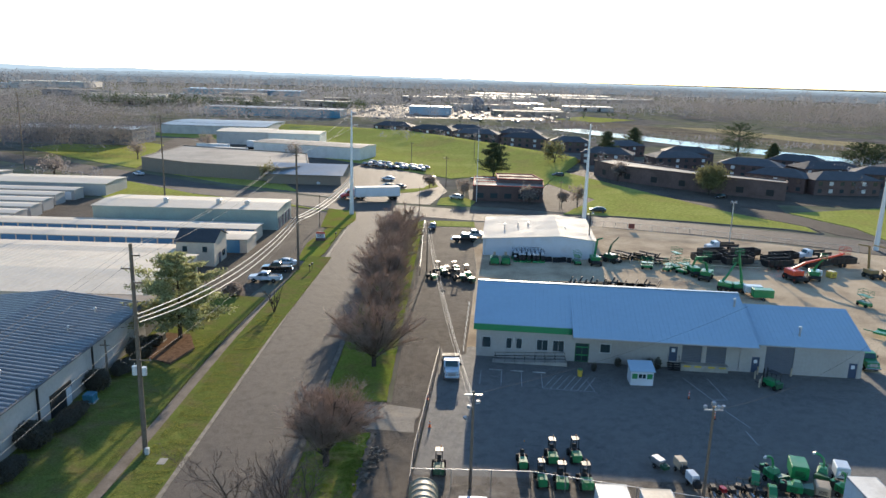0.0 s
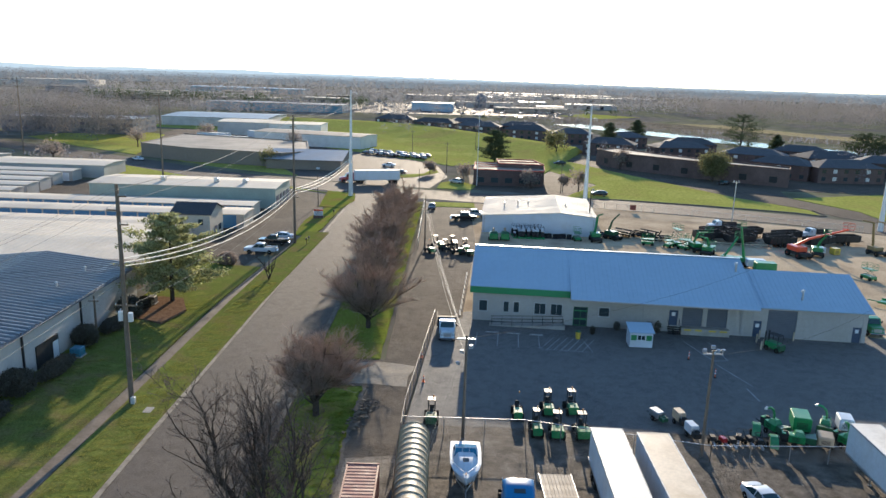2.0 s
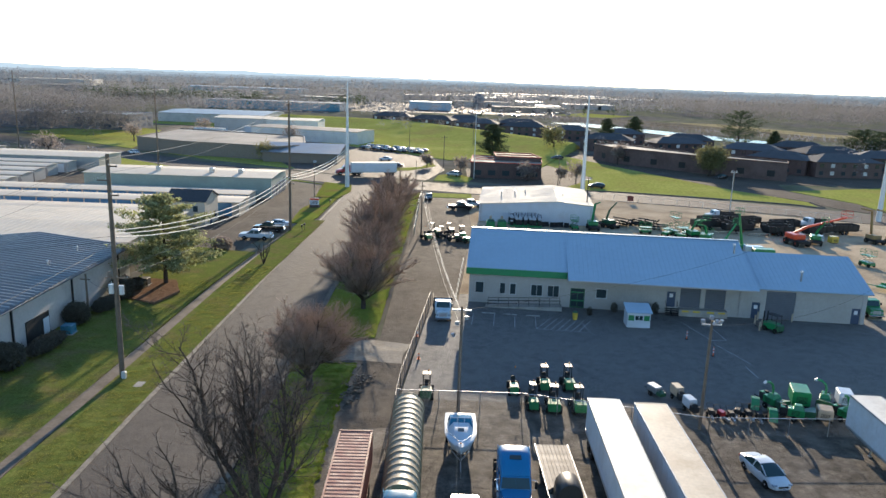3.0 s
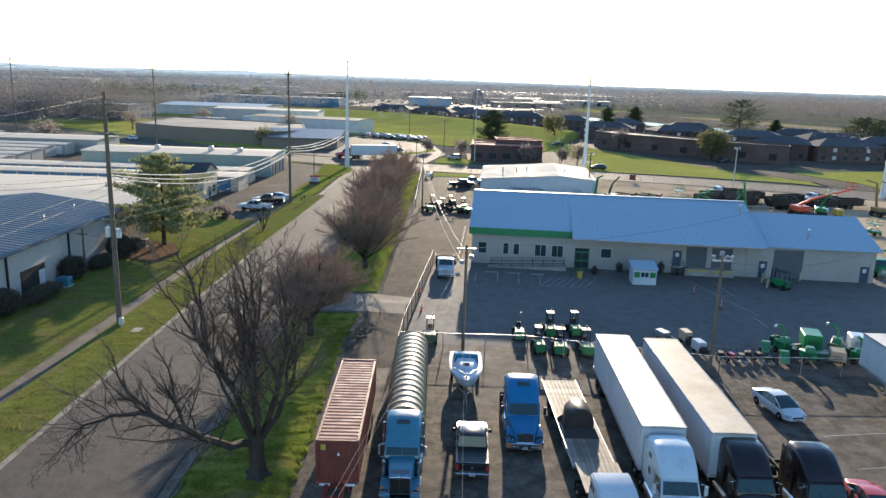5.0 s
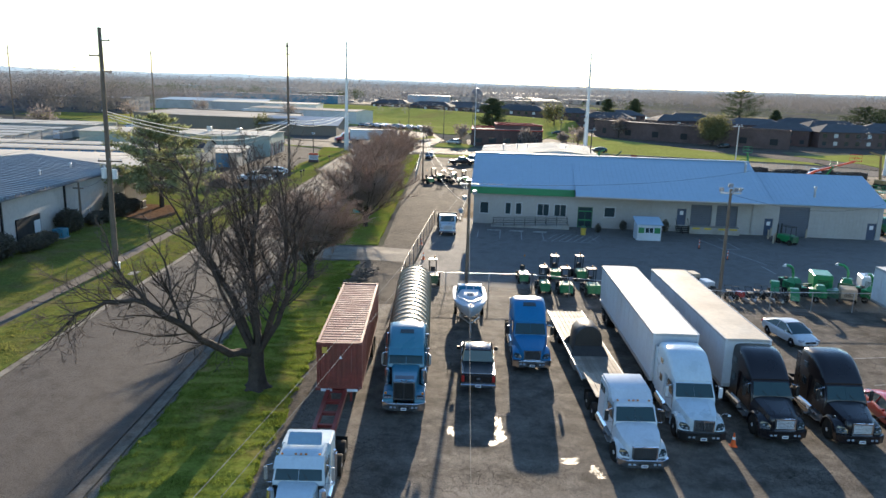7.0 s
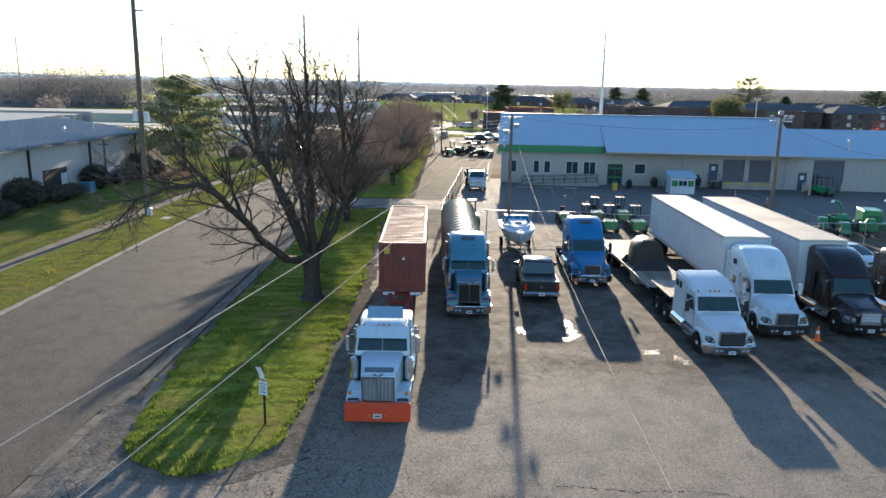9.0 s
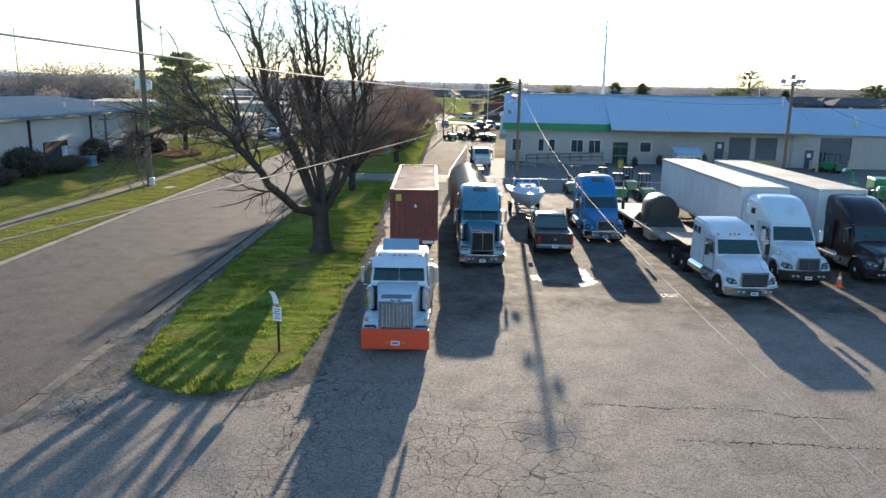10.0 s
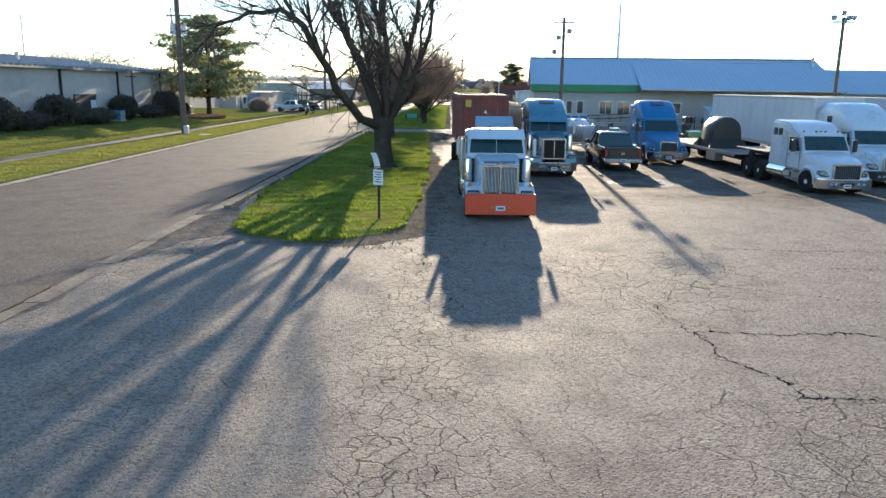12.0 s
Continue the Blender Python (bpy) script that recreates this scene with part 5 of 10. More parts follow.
    if bumper == "orange":
        b = part("bumper", box(bmesh.new(), 0, 0.1, 0.62, 2.46, 0.2, 0.72, 0.03), bmat, ob, "deep orange-red painted bumper")
        for x in (-0.3, 0.3):
            part("fog_lamp", box(bmesh.new(), x, -0.01, 0.52, 0.09, 0.04, 0.09, 0.02), M["amber"], b)
        plate_on(b, 0, -0.01, 0.5)
    else:
        bm = bmesh.new()
        hexa(bm, [(-1.22, 0.26, 0.34), (-0.85, 0.02, 0.34), (0.85, 0.02, 0.34), (1.22, 0.26, 0.34), (1.22, 0.55, 0.34), (-1.22, 0.55, 0.34)], [(-1.24, 0.26, 0.78), (-0.85, 0.0, 0.78), (0.85, 0.0, 0.78), (1.24, 0.26, 0.78), (1.24, 0.55, 0.78), (-1.24, 0.55, 0.78)], 0.03)
        b = part("bumper", bm, bmat, ob)
        for x in (-0.72, -0.5, 0.5, 0.72):
            part("fog_lamp", box(bmesh.new(), x, 0.0, 0.55, 0.14, 0.05, 0.1, 0.02), M["lamp"], b)
        part("air_intake", box(bmesh.new(), 0, 0.0, 0.55, 0.6, 0.04, 0.1), M["dark"], b)
        plate_on(b, 0, -0.02, 0.47)
    # wings and headlights
    for s in (-1, 1):
        bm = bmesh.new()
        rings = []
        if hood == "classic":
            outer, inner = s * 1.2, s * 0.62
            arch = [(0.3, 0.75), (0.34, 1.06), (0.75, 1.18), (1.35, 1.22), (1.85, 1.12), (2.12, 0.98), (2.25, 0.62), (2.12, 0.62), (1.95, 0.92), (1.72, 0.98), (1.3, 1.04), (0.85, 0.96), (0.66, 0.8), (0.6, 0.72)]
            k = len(arch)
            for i in range(k // 2):
                (ya, za), (yb, zb) = arch[i], arch[k - 1 - i]
                rings.append([(inner, ya, za), (outer, ya, za), (outer, yb, zb), (inner, yb, zb)])
        else:
            for i in range(15):
                a = radians(183 - 198 * i / 14)
                ca, sa = math.cos(a), math.sin(a)
                ro = 0.76 + 0.26 * max(0.0, -ca) ** 2
                ring_pts = ((0.7, 0.62), (1.2, 0.62), (1.21, ro - 0.12), (1.17, ro - 0.04), (1.06, ro + 0.02), (0.7, ro + 0.1))
                rings.append([(s * x, 1.3 + r * ca, 0.52 + r * sa) for x, r in ring_pts])
        loft(bm, rings)
        part("wing", bm, col, ob, smooth=hood != "classic")
        if hood == "classic":
            lamp = part("headlight", box(bmesh.new(), s * 0.93, 0.27, 0.98 if bumper == "orange" else 1.06, 0.42, 0.16, 0.17, 0.03), M["dark"], ob, "dark headlight bezel with bright lenses")
            for k in (-0.14, -0.047, 0.047, 0.14):
                part("lens", box(bmesh.new(), s * 0.93 + k, 0.185, 0.98 if bumper == "orange" else 1.06, 0.075, 0.03, 0.09, 0.02), M["lamp"], lamp)
            part("indicator", box(bmesh.new(), s * 1.06, 0.33, 1.25, 0.13, 0.12, 0.11, 0.02), M["amber"], ob)
        else:
            bm = bmesh.new()
            near = [(s * 0.68, 0.235, 0.84), (s * 1.02, 0.3, 0.84), (s * 1.17, 0.46, 0.98), (s * 1.1, 0.46, 1.12), (s * 0.84, 0.32, 1.1), (s * 0.68, 0.27, 1.0)]
            hexa(bm, near, [(x * 0.96, y + 0.2, z) for x, y, z in near], 0.015)
            lamp = part("headlight", bm, M["glass"], ob, "swept headlight with dark glass and bright lenses")
            part("lens", box(bmesh.new(), s * 0.82, 0.255, 0.94, 0.12, 0.05, 0.08, 0.02, s * 12), M["lamp"], lamp)
            part("lens", box(bmesh.new(), s * 1.02, 0.34, 0.98, 0.1, 0.05, 0.08, 0.02, s * 35), M["lamp"], lamp)
            if roof == "tall" and color != "blue":
                stalk = part("wing_mirror", tube(bmesh.new(), [(s * 0.98, 0.85, 1.3), (s * 1.12, 0.72, 1.55), (s * 1.3, 0.6, 1.62)], 0.014, 5), M["chrome"], ob, "round mirror on a bright stalk")
                part("mirror", box(bmesh.new(), s * 1.36, 0.58, 1.66, 0.16, 0.06, 0.2, 0.03), M["blackplastic" if color == "black" else "white"], stalk)
            part("indicator", box(bmesh.new(), s * 1.09, 0.6, 1.02, 0.05, 0.12, 0.07, 0.01), M["amber"], ob)
        front_wheel = wheel(ob, s * 1.04, 1.3, 0.52, 0.3, rims)
        front_wheel.matrix_basis = front_wheel.matrix_basis @ Matrix.Rotation(radians(steer), 4, "Z")
        for y in (tail - 2.35, tail - 1.0):
            wheel(ob, s * 0.95, y, 0.52, 0.6, rims)
        # tank and steps
        bm = bmesh.new()
        rod(bm, (s * 0.98, 3.2, 0.72), (s * 0.98, 4.9, 0.72), 0.32, seg=16)
        part("fuel_tank", bm, M["chrome"], ob, "polished fuel tank", True)
        bm = bmesh.new()
        for z in (0.5, 0.85):
            box(bm, s * 1.05, 2.75, z, 0.34, 0.7, 0.06)
        box(bm, s * 0.9, 2.75, 0.7, 0.06, 0.7, 0.7)
        part("step", bm, M["steel"], ob)
        # mirrors
        bm = bmesh.new()
        tube(bm, [(s * 1.12, 2.6, 2.75), (s * 1.42, 2.55, 2.7), (s * 1.42, 2.55, 1.95), (s * 1.1, 2.6, 1.9)], 0.02)
        mir = part("mirror_bracket", bm, M["chrome"], ob)
        part("mirror", box(bmesh.new(), s * 1.43, 2.57, 2.35, 0.14 if hood == "classic" else 0.2, 0.12, 0.6, 0.03), M["steel" if hood == "classic" else ("white" if color == "cabwhite" else "blackplastic")], mir)
    # cab
    ch = 2.98
    body = [(2.3, 0.95), (2.3, 2.12), (2.72, 2.84), (2.95, ch), (4.15, ch), (4.15, 0.95)]
    bm = bmesh.new()
    prism_x(bm, body, -1.1, 1.1, 0.06)
    for v in bm.verts:
        v.co.x *= 1 - 0.17 * min(1.0, max(0.0, (v.co.z - 2.7) / 0.28))
    part("cab", bm, col, ob, smooth=True)
    for s in (-1, 1):
        bm = bmesh.new()
        d = 0.012
        post = 0.012 if hood == "classic" else 0.004
        panel(bm, [(s * post, 2.33 - d, 2.165), (s * 1.0, 2.33 - d, 2.165), (s * 0.93, 2.7 - d, 2.8), (s * post, 2.7 - d, 2.8)][:: s], 0.015)
        part("windscreen", bm, M["windscreen"], ob)
        bm = bmesh.new()
        hexa(bm, [(s * 1.085, 2.66, 2.1), (s * 1.085, 3.55, 2.02), (s * 1.085, 3.55, 2.7), (s * 1.085, 2.9, 2.74)], [(s * 1.112, 2.66, 2.1), (s * 1.112, 3.55, 2.02), (s * 1.112, 3.55, 2.7), (s * 1.112, 2.9, 2.74)])
        part("side_window", bm, M["glass"], ob)
        bm = bmesh.new()
        for y0, y1, z0, z1 in ((2.55, 2.57, 1.0, 2.75), (3.68, 3.7, 1.0, 2.75), (2.55, 3.7, 1.0, 1.02)):
            box(bm, s * 1.102, (y0 + y1) / 2, (z0 + z1) / 2, 0.01, max(0.02, y1 - y0), max(0.02, z1 - z0))
        box(bm, s * 1.115, 3.55, 1.75, 0.03, 0.16, 0.04)
        part("door_seam", bm, M["dark"], ob)
    for x in (-0.3, 0.4):
        part("wiper", tube(bmesh.new(), [(x, 2.3, 2.2), (x - 0.2, 2.42, 2.42)], 0.012), M["dark"], ob)
    if visor:
        bm = bmesh.new()
        hexa(bm, [(-1.02, 2.6, 2.8), (1.02, 2.6, 2.8), (1.0, 2.78, 2.86), (-1.0, 2.78, 2.86)], [(-1.06, 2.36, 2.66), (1.06, 2.36, 2.66), (1.04, 2.84, 2.99), (-1.04, 2.84, 2.99)])
        part("sun_visor", bm, col, ob)
    if roof == "tall":
        sect = []
        for i in range(15):
            y = 2.76 + (back - 2.76) * (i / 14) ** 1.15
            u = min(1.0, (y - 2.76) / 1.75)
            zt = 2.95 + (top - 2.95) * math.sin(u * math.pi / 2) ** 0.85 - (0.06 if i == 14 else 0)
            hw = (1.0 + 0.16 * u ** 0.6) * (0.985 if i == 14 else 1)
            right = [(hw, 0.0), (hw, 0.45), (hw * 0.985, 0.72), (hw * 0.93, 0.88), (hw * 0.8, 0.97), (hw * 0.4, 1.0)]
            sect.append([(x, y, 2.86 + (zt - 2.86) * f) for x, f in right] + [(-x, y, 2.86 + (zt - 2.86) * f) for x, f in right[::-1]])
        loft(bm := bmesh.new(), sect)
        part("roof_fairing", bm, col, ob, "smooth domed roof fairing", True)
        bm = bmesh.new()
        hexa(bm, [(-1.12, 4.1, 0.95), (1.12, 4.1, 0.95), (1.16, back, 0.95), (-1.16, back, 0.95)], [(-1.12, 4.1, 2.9), (1.12, 4.1, 2.9), (1.15, back, 2.9), (-1.15, back, 2.9)], 0.05)
        part("sleeper", bm, col, ob, "tall sleeper box", True)
        if color in ("teal", "blue"):
            bm = bmesh.new()
            za = 2.95 + (top - 2.95) * math.sin(0.46 * math.pi / 2) ** 0.85
            zb = 2.95 + (top - 2.95) * math.sin(0.62 * math.pi / 2) ** 0.85
            panel(bm, [(-0.42, 3.565, za + 0.01), (0.42, 3.565, za + 0.01), (0.4, 3.845, zb + 0.01), (-0.4, 3.845, zb + 0.01)], 0.03)
            part("roof_window", bm, M["glass"], ob)
        for s in (-1, 1):
            part("side_window", box(bmesh.new(), s * 1.15, 4.62, 3.22, 0.05, 0.46, 0.26, 0.02), M["glass"], ob)
            part("side_window", box(bmesh.new(), s * 1.145, 4.6, 2.3, 0.03, 0.4, 0.42, 0.01), M["glass"], ob)
            part("side_extender", box(bmesh.new(), s * 1.13, back + 0.22, 2.3, 0.05, 0.44, 2.5, 0.02), col, ob)
    elif roof == "mid":
        bm = bmesh.new()
        prism_x(bm, [(2.95, 2.9), (3.3, 3.02), (3.55, 3.18), (3.85, 3.3), (back, 3.38), (back, 0.95), (4.1, 0.95), (4.1, 2.9)], -1.15, 1.15, 0.08)
        for v in bm.verts:
            v.co.x *= 1 - 0.09 * max(0.0, v.co.z - 2.7) / 0.85
        part("sleeper", bm, col, ob, "flat-topped sleeper box", True)
        for s in (-1, 1):
            for y in (4.4, 4.85):
                part("side_window", box(bmesh.new(), s * 1.12, y, 2.9, 0.04, 0.3, 0.34, 0.01), M["glass"], ob)
    else:
        bm = bmesh.new()
        prism_x(bm, [(4.15, 0.95), (5.6, 0.95), (5.6, 2.85), (4.15, 2.9)], -1.08, 1.08, 0.06)
        part("sleeper", bm, col, ob, "low sleeper box", True)
        bm = bmesh.new()
        hexa(bm, [(-0.75, 3.7, 3.05), (0.75, 3.7, 3.05), (0.75, 3.76, 3.05), (-0.75, 3.76, 3.05)], [(-0.72, 4.15, 3.42), (0.72, 4.15, 3.42), (0.72, 4.2, 3.39), (-0.72, 4.2, 3.39)])
        defl = part("wind_deflector", bm, M["signblue" if color == "cabwhite" else color], ob, "blue-grey tilted roof deflector")
        bm = bmesh.new()
        for x in (-0.6, 0.6):
            tube(bm, [(x, 4.7, 2.9), (x, 4.2, 3.4)], 0.025)
        part("strut", bm, M["steel"], defl)
    for i in range(5):
        x = (-0.8, -0.22, 0, 0.22, 0.8)[i]
        part("marker_lamp", box(bmesh.new(), x, 2.98, ch + 0.03, 0.1, 0.09, 0.06, 0.02), M["amber"], ob)
    if hood == "classic":
        for s in (-1, 1):
            bm = bmesh.new()
            loft(bm, [[(s * 1.08 + r * math.cos(a), 1.9 + r * math.sin(a), z) for a in [2 * math.pi * k / 14 for k in range(14)]] for r, z in ((0.08, 1.15), (0.16, 1.22), (0.16, 1.85), (0.14, 1.95), (0.14, 2.0), (0.05, 2.08))])
            part("air_cleaner", bm, M["chrome"], ob, "chrome air cleaner", True)
            bm = bmesh.new()
            stack = 2.55 if roof != "tall" else 3.3
            rod(bm, (s * 1.24, 4.3, 0.9), (s * 1.24, 4.3, stack), 0.075, seg=10)
            rod(bm, (s * 1.24, 4.3, 1.3), (s * 1.24, 4.3, 2.4), 0.12, seg=10)
            part("exhaust_pipe", bm, M["chrome"], ob, "chrome exhaust stack", True)
        bm = bmesh.new()
        for s in (-1, 1):
            hexa(bm, [(s * 0.0, 0.25, 1.93), (s * 0.16, 0.25, 2.03), (s * 0.2, 0.25, 2.0), (s * 0.03, 0.25, 1.9)], [(s * 0.0, 0.31, 1.93), (s * 0.16, 0.31, 2.03), (s * 0.2, 0.31, 2.0), (s * 0.03, 0.31, 1.9)])
        part("bonnet_ornament", bm, M["chrome"], ob)
    bm = bmesh.new()
    box(bm, 0, tail - 1.7, 1.16, 0.9, 0.9, 0.1, 0.02)
    part("fifth_wheel", bm, M["dark"], ob)
    for s in (-1, 1):
        part("mud_flap", box(bmesh.new(), s * 0.95, tail - 0.3, 0.6, 0.6, 0.03, 0.7), M["rubber"], ob)
    if hood == "aero":
        # a short sloping bonnet and a low windscreen under the tall sleeper
        upper = ("bonnet", "cab", "windscreen", "side_window", "door_seam", "wiper", "roof_fairing", "sleeper", "roof_window", "mirror", "marker_lamp", "side_extender")
        for child in ob.children_recursive:
            if child.name.split(".")[0].startswith(upper) and not child.name.startswith("wing"):
                for v in child.data.vertices:
                    v.co.y = float(np.interp(v.co.y, [0.2, 0.6, 2.38, 4.15, 5.0, 9.0], [0.2, 0.55, 1.98, 3.85, 4.8, 8.8]))
                    v.co.z = float(np.interp(v.co.z, [0.0, 1.4, 2.13, 2.98, 3.5, 4.0], [0.0, 1.38, 1.86, 2.7, 3.34, 3.95]))
    return ob


def spot(x, y, turn=0.0, z=0.005):
    return pose(x, y, z, 0, 0, turn)


tractor(spot(-5.2, 24.35, 0.6) @ Matrix.Diagonal((0.95, 0.97, 0.97, 1)), "white bonneted semi truck with chrome grille and orange-red bumper", "cabwhite", "classic", "day", "orange", 9.0)
tractor(spot(-1.65, 37.0, 0.8) @ Matrix.Diagonal((0.95, 1, 1, 1)), "steel-blue bonneted semi truck with tall sleeper and chrome grille", "teal", "classic", "tall", "chrome", 8.6, back=5.15, top=3.8)
tractor(spot(6.05, 43.9, -0.5), "bright blue sleeper semi truck parked without a trailer", "blue", "aero", "tall", "chrome", 8.0, back=5.1, top=3.8, visor=False)
tractor(spot(10.02, 31.6, 1.8) @ Matrix.Diagonal((0.98, 1, 0.95, 1)), "white flat-topped semi truck hitched to a step-deck trailer", "white", "aero", "mid", "chrome", 8.2, back=5.3, visor=False, steer=14)
tractor(spot(13.75, 34.5, -0.6), "white aerodynamic semi truck hitched to a box trailer", "cabwhite", "aero", "tall", "blackplastic", 8.0, back=5.6, visor=False)
tractor(spot(18.1, 35.0, 0.5), "glossy black semi truck hitched to a box trailer", "black", "aero", "tall", "black", 8.0, back=5.9, visor=False)
tractor(spot(21.9, 34.7, 0.3), "glossy black semi truck parked without a trailer", "black", "aero", "tall", "black", 8.0, back=5.2, visor=False)


def box_trailer(m, label, wheels_at=13.4, L=16.15, skin="traileroof"):
    """A dry van trailer; its front wall stands at y = 0 and it runs to +y."""
    ob = thing("box_trailer", m, label, "trailer", "box trailers")
    z0, z1, h = 1.2, 4.05, 1.295
    bm = bmesh.new()
    hexa(bm, ring(-h, h, 0, L, z0), ring(-h, h, 0, L, z1), 0.03)
    part("body", bm, M["trailer"], ob)
    bm = bmesh.new()
    rings = []
    for i in range(28):
        for dy, up in ((0.0, 0.0105), (0.12, 0.0105), (0.3, 0.0095), (0.6, 0.009)):
            y0 = min(L, (i + dy) * L / 28)
            rings.append([(-h + 0.05, y0, z1), (h - 0.05, y0, z1), (h - 0.05, y0, z1 + up), (0, y0, z1 + up + 0.02), (-h + 0.05, y0, z1 + up)])
    rings.append([(-h + 0.05, L, z1), (h - 0.05, L, z1), (h - 0.05, L, z1 + 0.03), (0, L, z1 + 0.05), (-h + 0.05, L, z1 + 0.03)])
    loft(bm, rings)
    part("roof", bm, M[skin], ob, "dusty roof skin with cross bows")
    bm = bmesh.new()
    for s in (-1, 1):
        box(bm, s * (h + 0.012), L / 2, z1 - 0.05, 0.05, L, 0.14)
        box(bm, s * (h + 0.012), L / 2, z0 + 0.07, 0.05, L, 0.2)
    box(bm, 0, -0.02, z1 - 0.06, 2.6, 0.05, 0.14)
    box(bm, 0, -0.02, z0 + 0.08, 2.6, 0.05, 0.2)
    part("rail", bm, M["steel"], ob)
    post = mesh_of("side_post", box(bmesh.new(), 0, 0, 0, 0.014, 0.05, z1 - z0 - 0.3), M["trailer"])
    for s in (-1, 1):
        for i in range(1, 13):
            share("side_post", post, ob, Matrix.Translation((s * (h + 0.006), i * L / 13, (z0 + z1) / 2)))
        part("corner_post", box(bmesh.new(), s * (h - 0.06), -0.03, (z0 + z1) / 2, 0.12, 0.07, z1 - z0), M["trailer"], ob)
    bm = bmesh.new()
    for x in (-0.8, 0.0, 0.8):
        box(bm, x, -0.015, 2.6, 0.06, 0.03, 2.5)
    box(bm, 0.05, -0.03, 3.75, 0.16, 0.03, 0.1)
    part("front_rib", bm, M["trailer"], ob)
    for s in (-1, 1):
        bm = bmesh.new()
        box(bm, s * 0.7, 3.2, 0.65, 0.12, 0.12, 1.1)
        box(bm, s * 0.7, 3.2, 0.06, 0.3, 0.3, 0.05)
        part("landing_leg", bm, M["steel"], ob)
        for y in (wheels_at, wheels_at + 1.3):
            wheel(ob, s * 0.95, y, 0.5, 0.6, "steel")
    bm = bmesh.new()
    box(bm, 0, wheels_at + 0.6, 0.9, 1.2, 3.2, 0.25)
    box(bm, 0, L - 0.1, 0.6, 2.3, 0.1, 0.12)
    for x in (-0.7, 0.7):
        box(bm, x, L - 0.1, 0.9, 0.1, 0.1, 0.6)
    part("bogie", bm, M["dark"], ob)
    for s in (-1, 1):
        d = part("door", box(bmesh.new(), s * 0.63, L + 0.02, 2.62, 1.22, 0.05, 2.7), M["trailer"], ob)
        part("lock_rod", box(bmesh.new(), s * 0.3, L + 0.06, 2.62, 0.04, 0.04, 2.6), M["steel"], d)
    return ob


box_trailer(spot(13.76, 40.35, -1.1), "white box trailer with dusty roof behind the white truck")
box_trailer(spot(17.70, 39.80, -0.3), "white box trailer with stained roof behind the black truck", skin="tanskin")
box_trailer(spot(37.0, 59.0, 178.5), "white box trailer parked by the machine fence", 13.4, 14.6)

# shipping container on its chassis
cont = thing("shipping_container", pose(-5.17, 37.35, 1.4, 0, 0, 1.3), "rust-red corrugated shipping container on a road chassis", "container")
L, hw, H = 12.19, 1.22, 2.62


def corrugated(bm, length, height, depth, place, pitch=0.28):
    """A trapezoid-corrugated sheet; place maps (run, rise, out) to a point."""
    k = int(length / pitch)
    cols = []
    for i in range(k):
        r = length * i / k
        p = length / k
        for f, o in ((0.0, 0), (0.26, 0), (0.5, depth), (0.76, depth)):
            cols.append((r + p * f, o))
    cols.append((length, 0))
    prev = None
    for r, o in cols:
        cur = [bm.verts.new(place(r, 0, o)), bm.verts.new(place(r, height, o))]
        if prev:
            bm.faces.new((prev[0], cur[0], cur[1], prev[1]))
        prev = cur
    return bm


part("side_panel", corrugated(bmesh.new(), L - 0.2, H - 0.3, 0.04, lambda r, z, o: (-hw + 0.05 - o, 0.1 + r, 0.15 + z)), M["container"], cont)
part("side_panel", corrugated(bmesh.new(), L - 0.2, H - 0.3, 0.04, lambda r, z, o: (hw - 0.05 + o, 0.1 + r, 0.15 + z)), M["container"], cont)
part("end_panel", corrugated(bmesh.new(), 2.24, H - 0.3, 0.04, lambda r, z, o: (-1.12 + r, 0.06 - o, 0.15 + z), 0.25), M["container"], cont)
part("end_panel", corrugated(bmesh.new(), 2.24, H - 0.3, 0.04, lambda r, z, o: (-1.12 + r, L - 0.06 + o, 0.15 + z), 0.25), M["container"], cont)
part("roof_panel", corrugated(bmesh.new(), L - 0.2, 2.24, 0.045, lambda r, z, o: (-1.12 + z, 0.1 + r, H - 0.06 + o * 0.5), 0.42), M["controof"], cont, "faded pinkish corrugated roof")
bm = bmesh.new()
for x in (-hw + 0.07, hw - 0.07):
    for z in (0.08, H - 0.07):
        box(bm, x, L / 2, z, 0.13, L, 0.14 if z > 1 else 0.16)
    for y in (0.07, L - 0.07):
        box(bm, x, y, H / 2, 0.14, 0.14, H)
for y in (0.07, L - 0.07):
    for z in (0.08, H - 0.07):
        box(bm, 0, y, z, 2.44, 0.14, 0.14)
part("frame", bm, M["container"], cont)
bm = bmesh.new()
box(bm, 0, L / 2, 0.1, 2.3, L - 0.2, 0.1)
part("floor", bm, M["dark"], cont)
for x in (-hw + 0.09, hw - 0.09):
    for y in (0.09, L - 0.09):
        for z in (0.06, H - 0.04):
            part("corner_casting", box(bmesh.new(), x, y, z, 0.19, 0.19, 0.13, 0.01), M["controof"], cont)
part("marking", box(bmesh.new(), -0.78, -0.01, 2.2, 0.28, 0.02, 0.34), M["yellow"], cont, "yellow marking plate")
bm = bmesh.new()
hexa(bm, [(-0.02, -0.012, 1.72), (0.16, -0.012, 1.72), (0.07, -0.012, 1.9)], [(-0.02, 0.01, 1.72), (0.16, 0.01, 1.72), (0.07, 0.01, 1.9)])
part("placard", bm, M["signwhite"], cont)
part("stripe", box(bmesh.new(), 0.65, -0.012, 1.6, 0.04, 0.02, 1.3), M["controof"], cont)
for x in (-0.7, 0.7):
    part("rail_mark", box(bmesh.new(), x, -0.02, -0.08, 0.6, 0.04, 0.14), M["signwhite"], cont, "white reflective bar")

